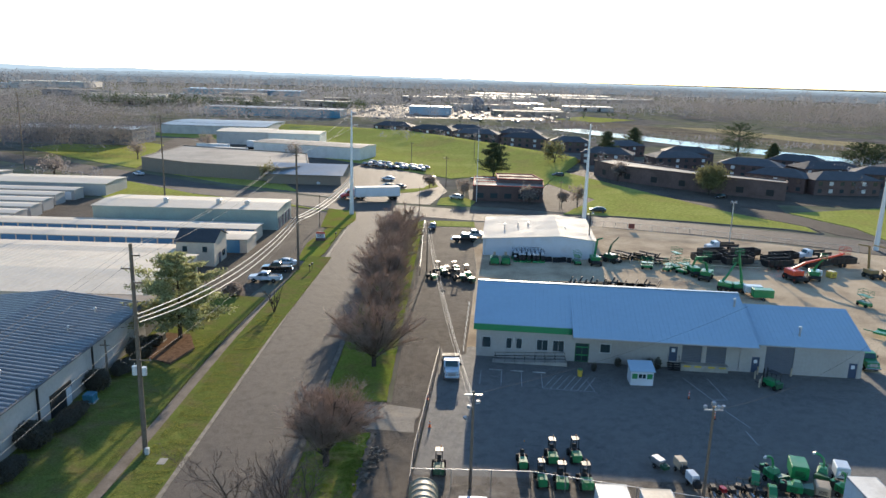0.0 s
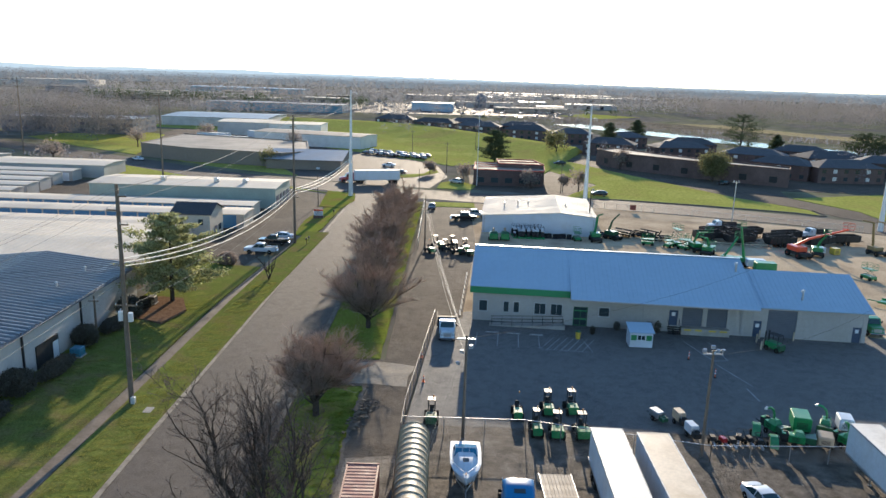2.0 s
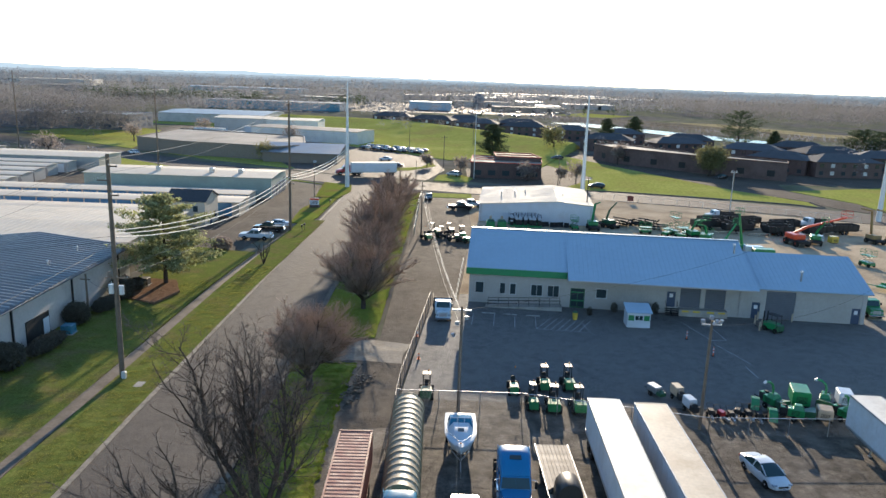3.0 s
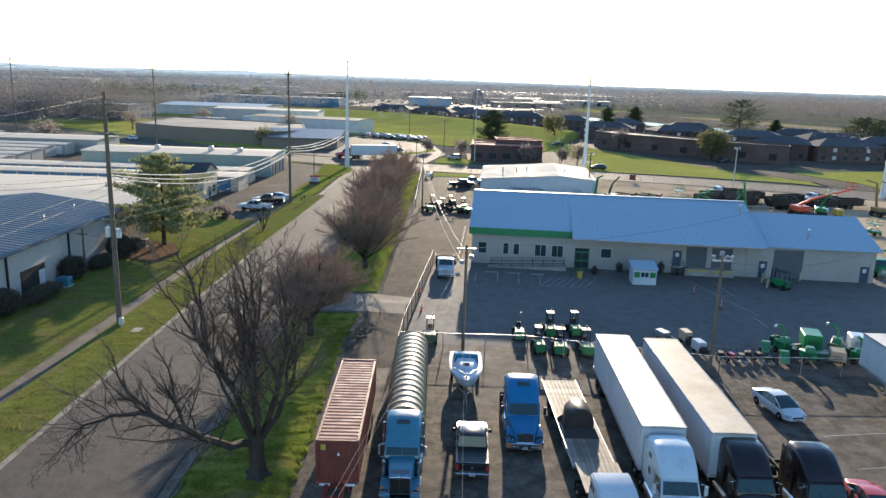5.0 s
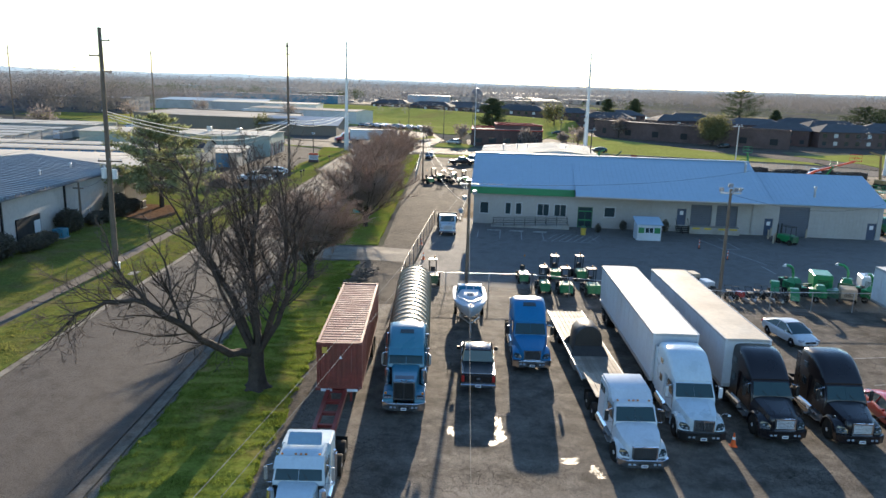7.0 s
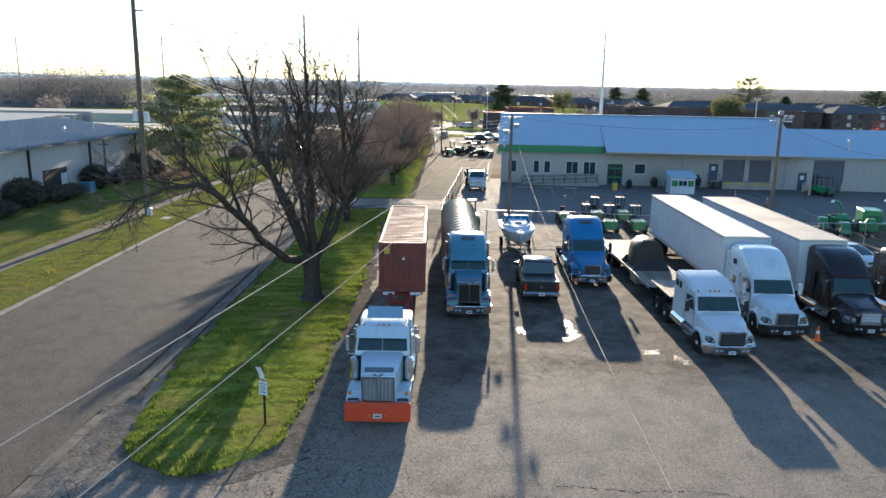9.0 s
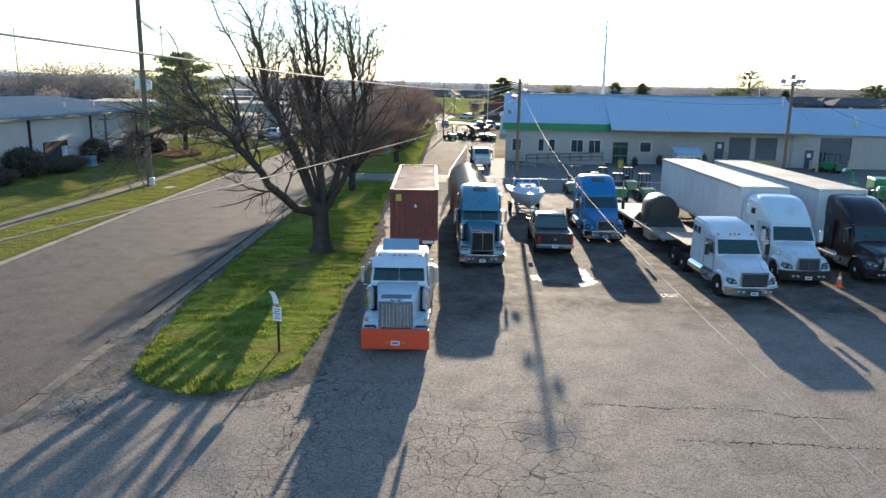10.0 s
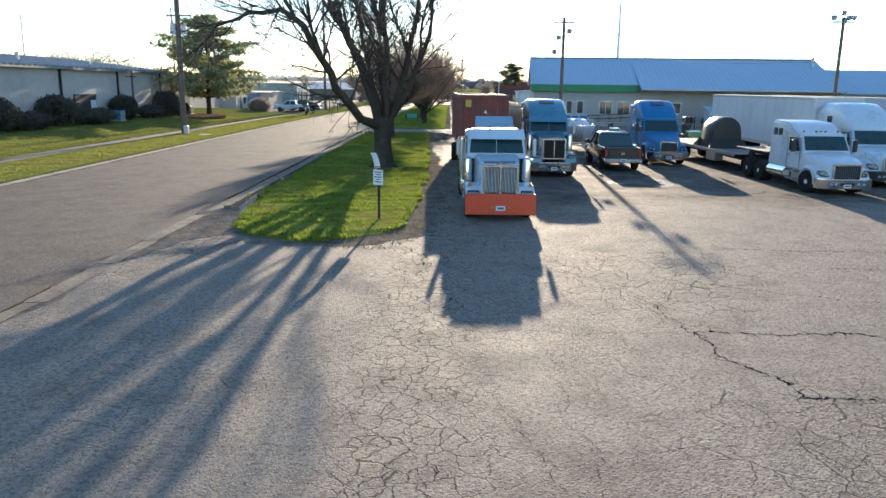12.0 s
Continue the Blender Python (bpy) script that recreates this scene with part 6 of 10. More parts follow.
chassis = thing("container_chassis", pose(-5.2, 29.4, 0, 0, 0, 0.8), "red skeletal container chassis hitched to the white truck", "trailer")
bm = bmesh.new()
for x in (-0.46, 0.46):
    box(bm, x, 11.0, 1.2, 0.2, 20.0, 0.32)
for i in range(14):
    box(bm, 0, 1.0 + i * 1.4, 1.24, 1.0, 0.3 if i % 3 == 1 else 0.18, 0.16)
for y in (8.3, 19.6):
    box(bm, 0, y, 1.28, 2.4, 0.22, 0.2)
part("frame", bm, M["chassisred"], chassis)
for s in (-1, 1):
    for y in (16.5, 17.8):
        wheel(chassis, s * 0.95, y, 0.5, 0.6, "steel")
    part("landing_leg", box(bmesh.new(), s * 0.6, 9.5, 0.6, 0.13, 0.13, 1.2), M["chassisred"], chassis)
bm = bmesh.new()
for s in (-1, 1):
    tube(bm, [(s * 0.2, 0.2, 1.4), (s * 0.3, 1.2, 1.9), (s * 0.25, 2.4, 1.5)], 0.03)
part("air_hose", bm, M["dark"], chassis)

# hooped tarpaulin trailer behind the steel-blue truck
tarp = thing("tarpaulin_trailer", pose(-1.8, 43.4, 0, 0, 0, 1.0), "flatbed trailer under a bronze hooped tarpaulin", "trailer")
bm = bmesh.new()
rings = []
n_hoop, LT = 16, 14.4
for i in range(n_hoop * 4 + 1):
    y = LT * i / (n_hoop * 4)
    sag = 0.028 * math.sin(math.pi * (i % 4) / 4)
    r = 1.3 - sag
    pts = [(-1.3, y, 1.35)]
    for k in range(17):
        a = math.pi * (1 - k / 16)
        pts.append((r * math.cos(a), y, 2.1 + (1.26 - sag) * math.sin(a)))
    pts.append((1.3, y, 1.35))
    rings.append(pts)
loft(bm, rings)
part("tarpaulin", bm, M["tarp"], tarp, "taut bronze tarpaulin over hoops", True)
hoop = bmesh.new()
tube(hoop, [(-1.33, 0, 1.3)] + [(1.325 * math.cos(math.pi * (1 - k / 16)), 0, 2.1 + 1.275 * math.sin(math.pi * (1 - k / 16))) for k in range(17)] + [(1.33, 0, 1.3)], 0.025, 6)
hoop_mesh = mesh_of("hoop", hoop, M["tarp"], True)
for i in range(n_hoop + 1):
    share("hoop", hoop_mesh, tarp, Matrix.Translation((0, LT * i / n_hoop, 0)))
bm = bmesh.new()
box(bm, 0, LT / 2, 1.24, 2.6, LT, 0.16, 0.02)
for x in (-0.45, 0.45):
    box(bm, x, LT / 2, 1.0, 0.14, LT, 0.36)
part("deck", bm, M["steel"], tarp)
for s in (-1, 1):
    for y in (11.6, 13.0):
        wheel(tarp, s * 0.95, y, 0.5, 0.6, "steel")
    part("landing_leg", box(bmesh.new(), s * 0.7, 4.0, 0.55, 0.12, 0.12, 1.05), M["steel"], tarp)

# step-deck trailer with a covered coil
deck = thing("step_deck_trailer", pose(10.05, 37.2, 0, 0, 0, 1.4), "step-deck flatbed trailer with pale aluminium planking", "trailer")
LD = 17.0
bm = bmesh.new()
for x in (-0.45, 0.45):
    prism_x(bm, [(0, 1.15), (0, 1.4), (3.4, 1.4), (3.6, 0.95), (LD, 0.95), (LD, 0.6), (3.3, 0.6), (3.1, 1.15)], x - 0.08, x + 0.08)
for i in range(9):
    box(bm, 0, 4.4 + i * 1.4, 0.86, 2.4, 0.1, 0.12)
part("frame", bm, M["dark"], deck)
plank = mesh_of("plank", box(bmesh.new(), 0, 0, 0, 0.28, LD - 3.7, 0.05, 0.008), M["deckwood"])
plank_s = mesh_of("plank", box(bmesh.new(), 0, 0, 0, 0.28, 3.4, 0.05, 0.008), M["deckwood"])
for i in range(9):
    share("plank", plank, deck, Matrix.Translation((-1.16 + i * 0.29, 3.6 + (LD - 3.7) / 2, 0.98)))
    share("plank", plank_s, deck, Matrix.Translation((-1.16 + i * 0.29, 1.7, 1.43)))
for s in (-1, 1):
    part("side_rail", box(bmesh.new(), s * 1.31, LD / 2 + 1.8, 0.95, 0.05, LD - 3.6, 0.16), M["steel"], deck)
    for y in (12.6, 14.2):
        wheel(deck, s * 0.95, y, 0.42, 0.6, "steel")
part("tool_box", box(bmesh.new(), -1.0, 7.2, 0.6, 0.5, 1.4, 0.5, 0.03), M["steel"], deck)
coil = thing("covered_coil", pose(9.75, 45.0, 1.0, 0, 0, 1.4), "large steel coil wrapped in black tarpaulin on a trailer", "cargo")
bm = bmesh.new()
rings = []
for i, (y, k) in enumerate(((0, 0.97), (0.06, 1.0), (0.9, 1.01), (1.75, 1.0), (1.82, 0.96))):
    pts = [(-0.92 * k, y, 0.0)]
    for j in range(15):
        a = math.pi * (1 - j / 14)
        wob = 1 + 0.02 * math.sin(j * 2.3 + i)
        pts.append((0.86 * k * wob * math.cos(a), y, 0.95 + 0.88 * k * wob * math.sin(a)))
    pts.append((0.92 * k, y, 0.0))
    rings.append(pts)
loft(bm, rings)
part("cover", bm, M["blacktarp"], coil, smooth=True)
for y, s in ((-0.02, -1), (1.84, 1)):
    bm = bmesh.new()
    hexa(bm, [(-1.1, y, 0), (1.1, y, 0), (0.9, y, 0.5), (-0.9, y, 0.5)], [(-1.2, y + s * 0.5, 0), (1.2, y + s * 0.5, 0), (0.95, y + s * 0.02, 0.52), (-0.95, y + s * 0.02, 0.52)])
    part("skirt", bm, M["blacktarp"], coil)


def pickup(m, label, color, group="", bed_cover=False, category="pickup truck"):
    """A crew-cab pickup; the tailgate stands at y = 0, the nose at y = 5.8."""
    ob = thing("pickup_truck", m, label, category, group)
    col = M[color]
    bm = bmesh.new()
    sect = []
    for y, hw_, z0, z1 in ((0.0, 0.9, 0.6, 1.12), (0.06, 0.95, 0.55, 1.15), (2.0, 0.98, 0.5, 1.17), (4.2, 0.98, 0.5, 1.2), (5.3, 0.95, 0.5, 1.14), (5.75, 0.85, 0.55, 1.02)):
        sect.append([(-hw_ * 0.94, y, z0), (hw_ * 0.94, y, z0), (hw_, y, z0 + 0.3), (hw_ * 0.95, y, z1), (-hw_ * 0.95, y, z1), (-hw_, y, z0 + 0.3)])
    loft(bm, sect)
    part("body", bm, col, ob, smooth=True)
    cab = [[(-0.9, 2.02, 1.14), (0.9, 2.02, 1.14), (0.9, 4.4, 1.17), (-0.9, 4.4, 1.17)], [(-0.78, 2.2, 1.78), (0.78, 2.2, 1.78), (0.78, 3.5, 1.8), (-0.78, 3.5, 1.8)]]
    part("cab_glass", hexa(bmesh.new(), *cab, 0.02), M["windscreen"], ob)
    part("roof", hexa(bmesh.new(), [(-0.8, 2.16, 1.77), (0.8, 2.16, 1.77), (0.8, 3.56, 1.78), (-0.8, 3.56, 1.78)], [(-0.7, 2.3, 1.87), (0.7, 2.3, 1.87), (0.7, 3.4, 1.88), (-0.7, 3.4, 1.88)], 0.02), col, ob, smooth=True)
    for s in (-1, 1):
        for a, b in (((0.9, 2.02, 1.14), (0.78, 2.2, 1.8)), ((0.9, 3.05, 1.15), (0.79, 2.95, 1.8)), ((0.9, 4.38, 1.17), (0.78, 3.5, 1.8))):
            part("pillar", tube(bmesh.new(), [(s * a[0], a[1], a[2]), (s * b[0], b[1], b[2])], 0.05, 4), col, ob)
    part("bed_cover" if bed_cover else "bed_floor", box(bmesh.new(), 0, 1.05, 1.165 if bed_cover else 1.155, 1.62, 1.8, 0.03), M["blackplastic"], ob)
    bm = bmesh.new()
    for s in (-1, 1):
        box(bm, s * 0.87, 1.0, 1.19, 0.12, 2.0, 0.07, 0.02)
    box(bm, 0, 0.06, 1.16, 1.7, 0.1, 0.1, 0.02)
    part("bed_rail", bm, col, ob)
    g = part("tailgate", box(bmesh.new(), 0, -0.01, 0.88, 1.5, 0.05, 0.5, 0.02), col, ob)
    part("emblem", box(bmesh.new(), 0, -0.045, 0.92, 0.16, 0.02, 0.12, 0.01), M["chrome"], g)
    for s in (-1, 1):
        part("tail_lamp", box(bmesh.new(), s * 0.83, 0.0, 0.92, 0.15, 0.1, 0.36, 0.02), M["red_lens"], ob)
        part("headlight", box(bmesh.new(), s * 0.7, 5.7, 0.92, 0.34, 0.14, 0.2, 0.03), M["lamp"], ob)
        part("mirror", box(bmesh.new(), s * 1.1, 3.95, 1.28, 0.22, 0.1, 0.22, 0.03), M["blackplastic"], ob)
        for y in (1.15, 4.75):
            wheel(ob, s * 0.86, y, 0.39, 0.26)
    b = part("bumper", box(bmesh.new(), 0, -0.1, 0.56, 1.9, 0.18, 0.2, 0.04), M["chrome"], ob)
    plate_on(b, 0, -0.2, 0.58)
    part("front_bumper", box(bmesh.new(), 0, 5.78, 0.56, 1.8, 0.16, 0.26, 0.04), M["chrome"], ob)
    part("grille", box(bmesh.new(), 0, 5.76, 0.92, 1.0, 0.06, 0.26, 0.02), M["dark"], ob)
    return ob


pickup(spot(2.5, 40.3, -1.0) @ Matrix.Diagonal((1.08, 1.04, 1.06, 1)), "dark metallic crew-cab pickup with chrome rear bumper", "pickup", bed_cover=True)


def saloon(m, label, color, group="parked cars", suv=False, name="car"):
    """A passenger car; its tail stands at y = 0, the nose at y = 4.7."""
    ob = thing(name, m, label, "car", group)
    col = M[color]
    up = 0.22 if suv else 0.0
    bm = bmesh.new()
    sect = []
    for y, hw_, z0, z1 in ((-0.02, 0.62, 0.46, 0.8), (0.06, 0.78, 0.34, 0.95), (0.35, 0.86, 0.27, 1.02), (1.0, 0.905, 0.22, 1.01), (2.0, 0.92, 0.2, 0.97), (3.0, 0.92, 0.2, 0.95), (3.7, 0.9, 0.22, 0.9), (4.2, 0.87, 0.25, 0.81), (4.52, 0.78, 0.28, 0.72), (4.7, 0.6, 0.34, 0.6)):
        z0, z1 = z0 + up * 0.5, z1 + up
        d = z1 - z0
        right = [(hw_ * 0.82, z0), (hw_ * 0.96, z0 + 0.1 * d), (hw_, z0 + 0.42 * d), (hw_ * 0.985, z0 + 0.68 * d), (hw_ * 0.93, z0 + 0.88 * d), (hw_ * 0.82, z1 - 0.02), (hw_ * 0.4, z1 + 0.012)]
        sect.append([(x, y, z) for x, z in right] + [(-x, y, z) for x, z in right[::-1]])
    loft(bm, sect)
    part("body", bm, col, ob, smooth=True)
    # glasshouse and roof follow one arched profile
    back_ = -0.5 if suv else 0.0
    arch = [(0.62 + back_, 0.98), (0.95 + back_, 1.15), (1.35 + back_, 1.33), (1.75 + back_ * 0.5, 1.415), (2.2, 1.435), (2.6, 1.4), (3.0, 1.24), (3.4, 1.06), (3.72, 0.92)]
    house, lid = [], []
    for y, z in arch:
        zb, zt = 0.9 + up, z + up * 1.15
        f = min(1.0, (z - 0.9) / 0.53)
        hb, ht = 0.83, 0.83 - 0.24 * f
        right = [(hb, zb), (ht + 0.03, zt - 0.05 * f), (ht - 0.06, zt - 0.008), (ht * 0.45, zt + 0.015 * f)]
        house.append([(x, y, v) for x, v in right] + [(-x, y, v) for x, v in right[::-1]])
        if z > 1.3:
            top_ = [(ht + 0.045, zt - 0.055), (ht + 0.02, zt - 0.01), (ht - 0.06, zt + 0.012), (ht * 0.45, zt + 0.035)]
            low_ = [(-(ht + 0.03), zt - 0.07), (ht + 0.03, zt - 0.07)]
            lid.append([(x, y, v) for x, v in top_] + [(-x, y, v) for x, v in top_[::-1]] + [(x, y, v) for x, v in low_])
    part("cabin_glass", loft(bmesh.new(), house), M["windscreen"], ob, smooth=True)
    part("roof", loft(bmesh.new(), lid), col, ob, smooth=True)
    for s in (-1, 1):
        for a, b in (((0.81, 0.68 + back_, 0.99), (0.635, 1.4 + back_, 1.33)), ((0.845, 2.0, 0.95), (0.635, 2.05, 1.41)), ((0.81, 3.66, 0.94), (0.645, 2.72, 1.35))):
            part("pillar", tube(bmesh.new(), [(s * a[0], a[1], a[2] + up), (s * b[0], b[1], b[2] + up * 1.15)], 0.04, 5), col, ob)
    for s in (-1, 1):
        part("headlight", box(bmesh.new(), s * 0.62, 4.5, 0.64 + up, 0.34, 0.3, 0.14, 0.03), M["lamp"], ob)
        part("tail_lamp", box(bmesh.new(), s * 0.66, 0.06, 0.78 + up, 0.3, 0.14, 0.16, 0.02), M["red_lens"], ob)
        part("mirror", box(bmesh.new(), s * 0.98, 3.1, 0.98 + up, 0.18, 0.1, 0.12, 0.02), col, ob)
        for y in (0.95, 3.75):
            wheel(ob, s * 0.8, y, 0.33, 0.22)
    part("grille", box(bmesh.new(), 0, 4.7, 0.55 + up, 0.8, 0.1, 0.14, 0.02), M["dark"], ob)
    plate_on(ob, 0, 4.78, 0.45 + up, back=True)
    return ob


saloon(spot(25.45, 54.2, 191.0), "white saloon car parked in the lot", "white")
saloon(spot(25.7, 40.6, 176), "red coupe with an open door in the lot", "redpaint", suv=False)

# ---------- vegetation ----------
def triangles_mesh(name, verts, faces, mat):
    me = bpy.data.meshes.new(name)
    me.from_pydata(verts.tolist() if hasattr(verts, "tolist") else verts, [], faces.tolist() if hasattr(faces, "tolist") else faces)
    me.materials.append(mat)
    return me


def leaf_cloud(centres, size, gen, stretch=1.0):
    """Small leaf-shaped pieces (two triangles each) scattered at the centres, turned at random."""
    n = len(centres)
    a = gen.normal(size=(n, 3))
    a /= np.linalg.norm(a, axis=1)[:, None]
    b = gen.normal(size=(n, 3))
    b -= a * np.sum(a * b, axis=1)[:, None]
    b /= np.linalg.norm(b, axis=1)[:, None]
    s = size * gen.uniform(0.6, 1.4, n)[:, None]
    a, b = a * s * stretch, b * s * 0.5
    v = np.concatenate([centres - a, centres + b, centres + a, centres - b], axis=1).reshape(-1, 3)
    f = np.arange(4 * n).reshape(-1, 4)
    return v, f


class Wood:
    """Collects tapered branches and thin twigs of one tree."""

    def __init__(self, seed):
        self.rng = random.Random(seed)
        self.bm = bmesh.new()
        self.tv, self.tf = [], []

    def limb(self, pts, r0, r1, seg=6):
        rings = []
        k = len(pts) - 1
        for i, p in enumerate(pts):
            d = (pts[min(i + 1, k)] - pts[max(i - 1, 0)]).normalized()
            q = d.to_track_quat("Z", "Y")
            r = r0 + (r1 - r0) * i / k
            rings.append([p + q @ Vector((r * math.cos(2 * math.pi * j / seg), r * math.sin(2 * math.pi * j / seg), 0)) for j in range(seg)])
        rows = [[self.bm.verts.new(v) for v in r] for r in rings]
        for a, b in zip(rows, rows[1:]):
            for j in range(seg):
                self.bm.faces.new((a[j], a[(j + 1) % seg], b[(j + 1) % seg], b[j]))
        self.bm.faces.new(rows[-1])

    def twig(self, a, b, w):
        """A thin three-sided twig."""
        d = (b - a).normalized()
        q = d.to_track_quat("Z", "Y")
        o = len(self.tv)
        for j in range(3):
            self.tv.append(tuple(a + q @ Vector((w * math.cos(2.094 * j), w * math.sin(2.094 * j), 0))))
        self.tv.append(tuple(b))
        self.tf += [(o, o + 1, o + 3), (o + 1, o + 2, o + 3), (o + 2, o, o + 3)]

    def wander(self, start, d, length, bend, up, n):
        pts = [start.copy()]
        d = d.normalized()
        for i in range(n):
            d = (d + Vector((self.rng.gauss(0, bend), self.rng.gauss(0, bend), self.rng.gauss(0, bend * 0.6) + up))).normalized()
            pts.append(pts[-1] + d * length / n)
        return pts

    def grow(self, start, d, length, radius, level, bend=0.16, up=0.05, kids=(4, 6), spread=0.8, shrink=0.6, twigs=5, low=0.25):
        rng = self.rng
        n = 6 if level >= 2 else 4
        pts = self.wander(start, d, length, bend, up, n)
        self.limb(pts, radius, radius * 0.45, 7 if radius > 0.15 else (5 if radius > 0.04 else 4))
        if level == 0:
            for k in range(twigs):
                i = rng.randint(1, n)
                base = pts[i - 1].lerp(pts[i], rng.random())
                t = (pts[i] - pts[i - 1]).normalized()
                t = (t + Vector((rng.gauss(0, 0.6), rng.gauss(0, 0.6), rng.gauss(0.1, 0.5)))).normalized()
                L = length * rng.uniform(0.3, 0.7)
                mid = base + t * L * 0.5
                end = mid + (t + Vector((rng.gauss(0, 0.3), rng.gauss(0, 0.3), rng.gauss(0.1, 0.3)))).normalized() * L * 0.6
                self.twig(base, mid, 0.013)
                self.twig(mid, end, 0.011)
                self.twig(mid, mid + (t + Vector((rng.gauss(0, 0.7), rng.gauss(0, 0.7), rng.gauss(0, 0.7)))).normalized() * L * 0.5, 0.009)
            return
        for k in range(rng.randint(*kids)):
            f = low + (1 - low) * (k + rng.random()) / kids[1]
            f = min(f, 0.98)
            x = f * n
            i = min(int(x), n - 1)
            base = pts[i].lerp(pts[i + 1], x - i)
            t = (pts[i + 1] - pts[i]).normalized()
            side = Vector((rng.gauss(0, 1), rng.gauss(0, 1), rng.gauss(0, 0.7)))
            side = (side - t * side.dot(t)).normalized()
            nd = (t + side * rng.uniform(spread * 0.6, spread * 1.3)).normalized()
            self.grow(base, nd, length * shrink * rng.uniform(0.7, 1.15) * (1 - 0.35 * f), radius * (0.62 - 0.25 * f), level - 1, bend * 1.15, up, kids, spread, shrink, twigs, 0.15)
        t = (pts[-1] - pts[-2]).normalized()
        self.grow(pts[-1], t, length * shrink, radius * 0.45, level - 1, bend * 1.15, up, kids, spread, shrink, twigs, 0.15)

    def finish(self, ob, bark, twig):
        part("trunk", self.bm, bark, ob, smooth=True)
        if self.tv:
            crown = new("crown", triangles_mesh("crown", self.tv, self.tf, twig))
            crown.parent = ob


# the big bare tree on the island
tree = thing("bare_tree", pose(-10.4, 40.2, 0.05), "large old leafless tree with a low sweeping limb", "tree")
w = Wood(11)
rings = []
for z, r, lump in ((-0.15, 1.0, 0.22), (0.02, 0.8, 0.18), (0.16, 0.64, 0.12), (0.4, 0.54, 0.08), (0.9, 0.47, 0.05), (1.6, 0.45, 0.04), (2.1, 0.47, 0.05), (2.5, 0.44, 0.06), (2.8, 0.3, 0.05)):
    rings.append([(math.cos(a) * r * (1 + lump * math.sin(5 * a + 1) + lump * 0.6 * math.sin(3 * a)) - 0.03 * z, math.sin(a) * r * (1 + lump * math.sin(5 * a + 1)), z) for a in [2 * math.pi * k / 20 for k in range(20)]])
loft(w.bm, rings)
for pts, r0, n_kids in (
    (((-0.2, -0.1, 2.2), (-1.0, -1.5, 2.7), (-1.9, -3.6, 4.2), (-2.4, -5.3, 5.6), (-2.8, -6.8, 6.8), (-3.7, -7.2, 7.4), (-5.0, -7.4, 7.3), (-6.3, -7.4, 6.7), (-7.4, -7.2, 5.7)), 0.25, 24),
    (((-0.2, 0, 2.3), (-0.8, -0.2, 4.6), (-1.7, -0.4, 6.5), (-2.4, -0.5, 7.9), (-2.8, -0.4, 9.4), (-3.1, -0.3, 10.8), (-3.5, -0.2, 12.2), (-4.2, 0, 13.6)), 0.24, 17),
    (((0.0, 0.1, 2.4), (-0.1, 0.3, 5.0), (-0.1, 0.4, 7.5), (0.0, 0.4, 9.5), (-0.1, 0.3, 11.5), (-0.3, 0.2, 13.4)), 0.25, 16),
    (((0.1, -0.2, 2.3), (0.1, -0.5, 4.6), (0.2, -0.7, 7.4), (0.5, -0.7, 10.2), (0.7, -0.6, 12.4)), 0.2, 13),
    (((0.2, 0.1, 2.3), (0.9, 0.1, 4.4), (1.5, 0.2, 6.2), (1.9, 0.2, 8.4), (1.8, 0.2, 10.4), (1.4, 0.1, 13.0)), 0.22, 15),
    (((0.2, -0.1, 2.3), (1.3, -0.4, 4.1), (2.1, -0.7, 6.0), (2.6, -0.9, 8.0), (2.5, -0.9, 10.0), (2.8, -0.9, 11.6)), 0.19, 13),
    (((0.0, 0.3, 2.3), (-0.6, 1.4, 4.4), (-1.3, 2.4, 6.6), (-1.7, 3.0, 9.2), (-1.9, 3.3, 11.2)), 0.17, 11),
    (((-0.2, -0.2, 2.3), (-0.9, -0.9, 4.4), (-1.5, -1.5, 6.2), (-1.8, -1.8, 8.4), (-1.6, -1.9, 10.2)), 0.15, 10)):
    line = [Vector(p) for p in pts]
    fine_line = [line[0]]
    for i in range(len(line) - 1):
        for f in (0.5, 1.0):
            c = line[i].lerp(line[i + 1], f)
            fine_line.append(c + Vector((w.rng.gauss(0, 0.07), w.rng.gauss(0, 0.07), w.rng.gauss(0, 0.05))))
    w.limb(fine_line, r0, 0.035, 9)
    k = len(fine_line) - 1
    n_kids = int(n_kids * 1.2)
    for j in range(n_kids):
        f = 0.16 + 0.84 * (j + w.rng.random()) / n_kids
        x = min(f, 0.99) * k
        i = int(x)
        t = (fine_line[i + 1] - fine_line[i]).normalized()
        side = Vector((w.rng.gauss(0, 1), w.rng.gauss(0, 1), w.rng.gauss(0.1, 0.6)))
        side = (side - t * side.dot(t)).normalized()
        w.grow(fine_line[i].lerp(fine_line[i + 1], x - i), t * 0.8 + side * 0.8, w.rng.uniform(1.5, 3.3) * (1.2 - 0.5 * f), r0 * (0.27 - 0.16 * f), 1 if j % 3 else 2, 0.15, 0.05, (3, 4), 0.9, 0.64, 7, 0.2)
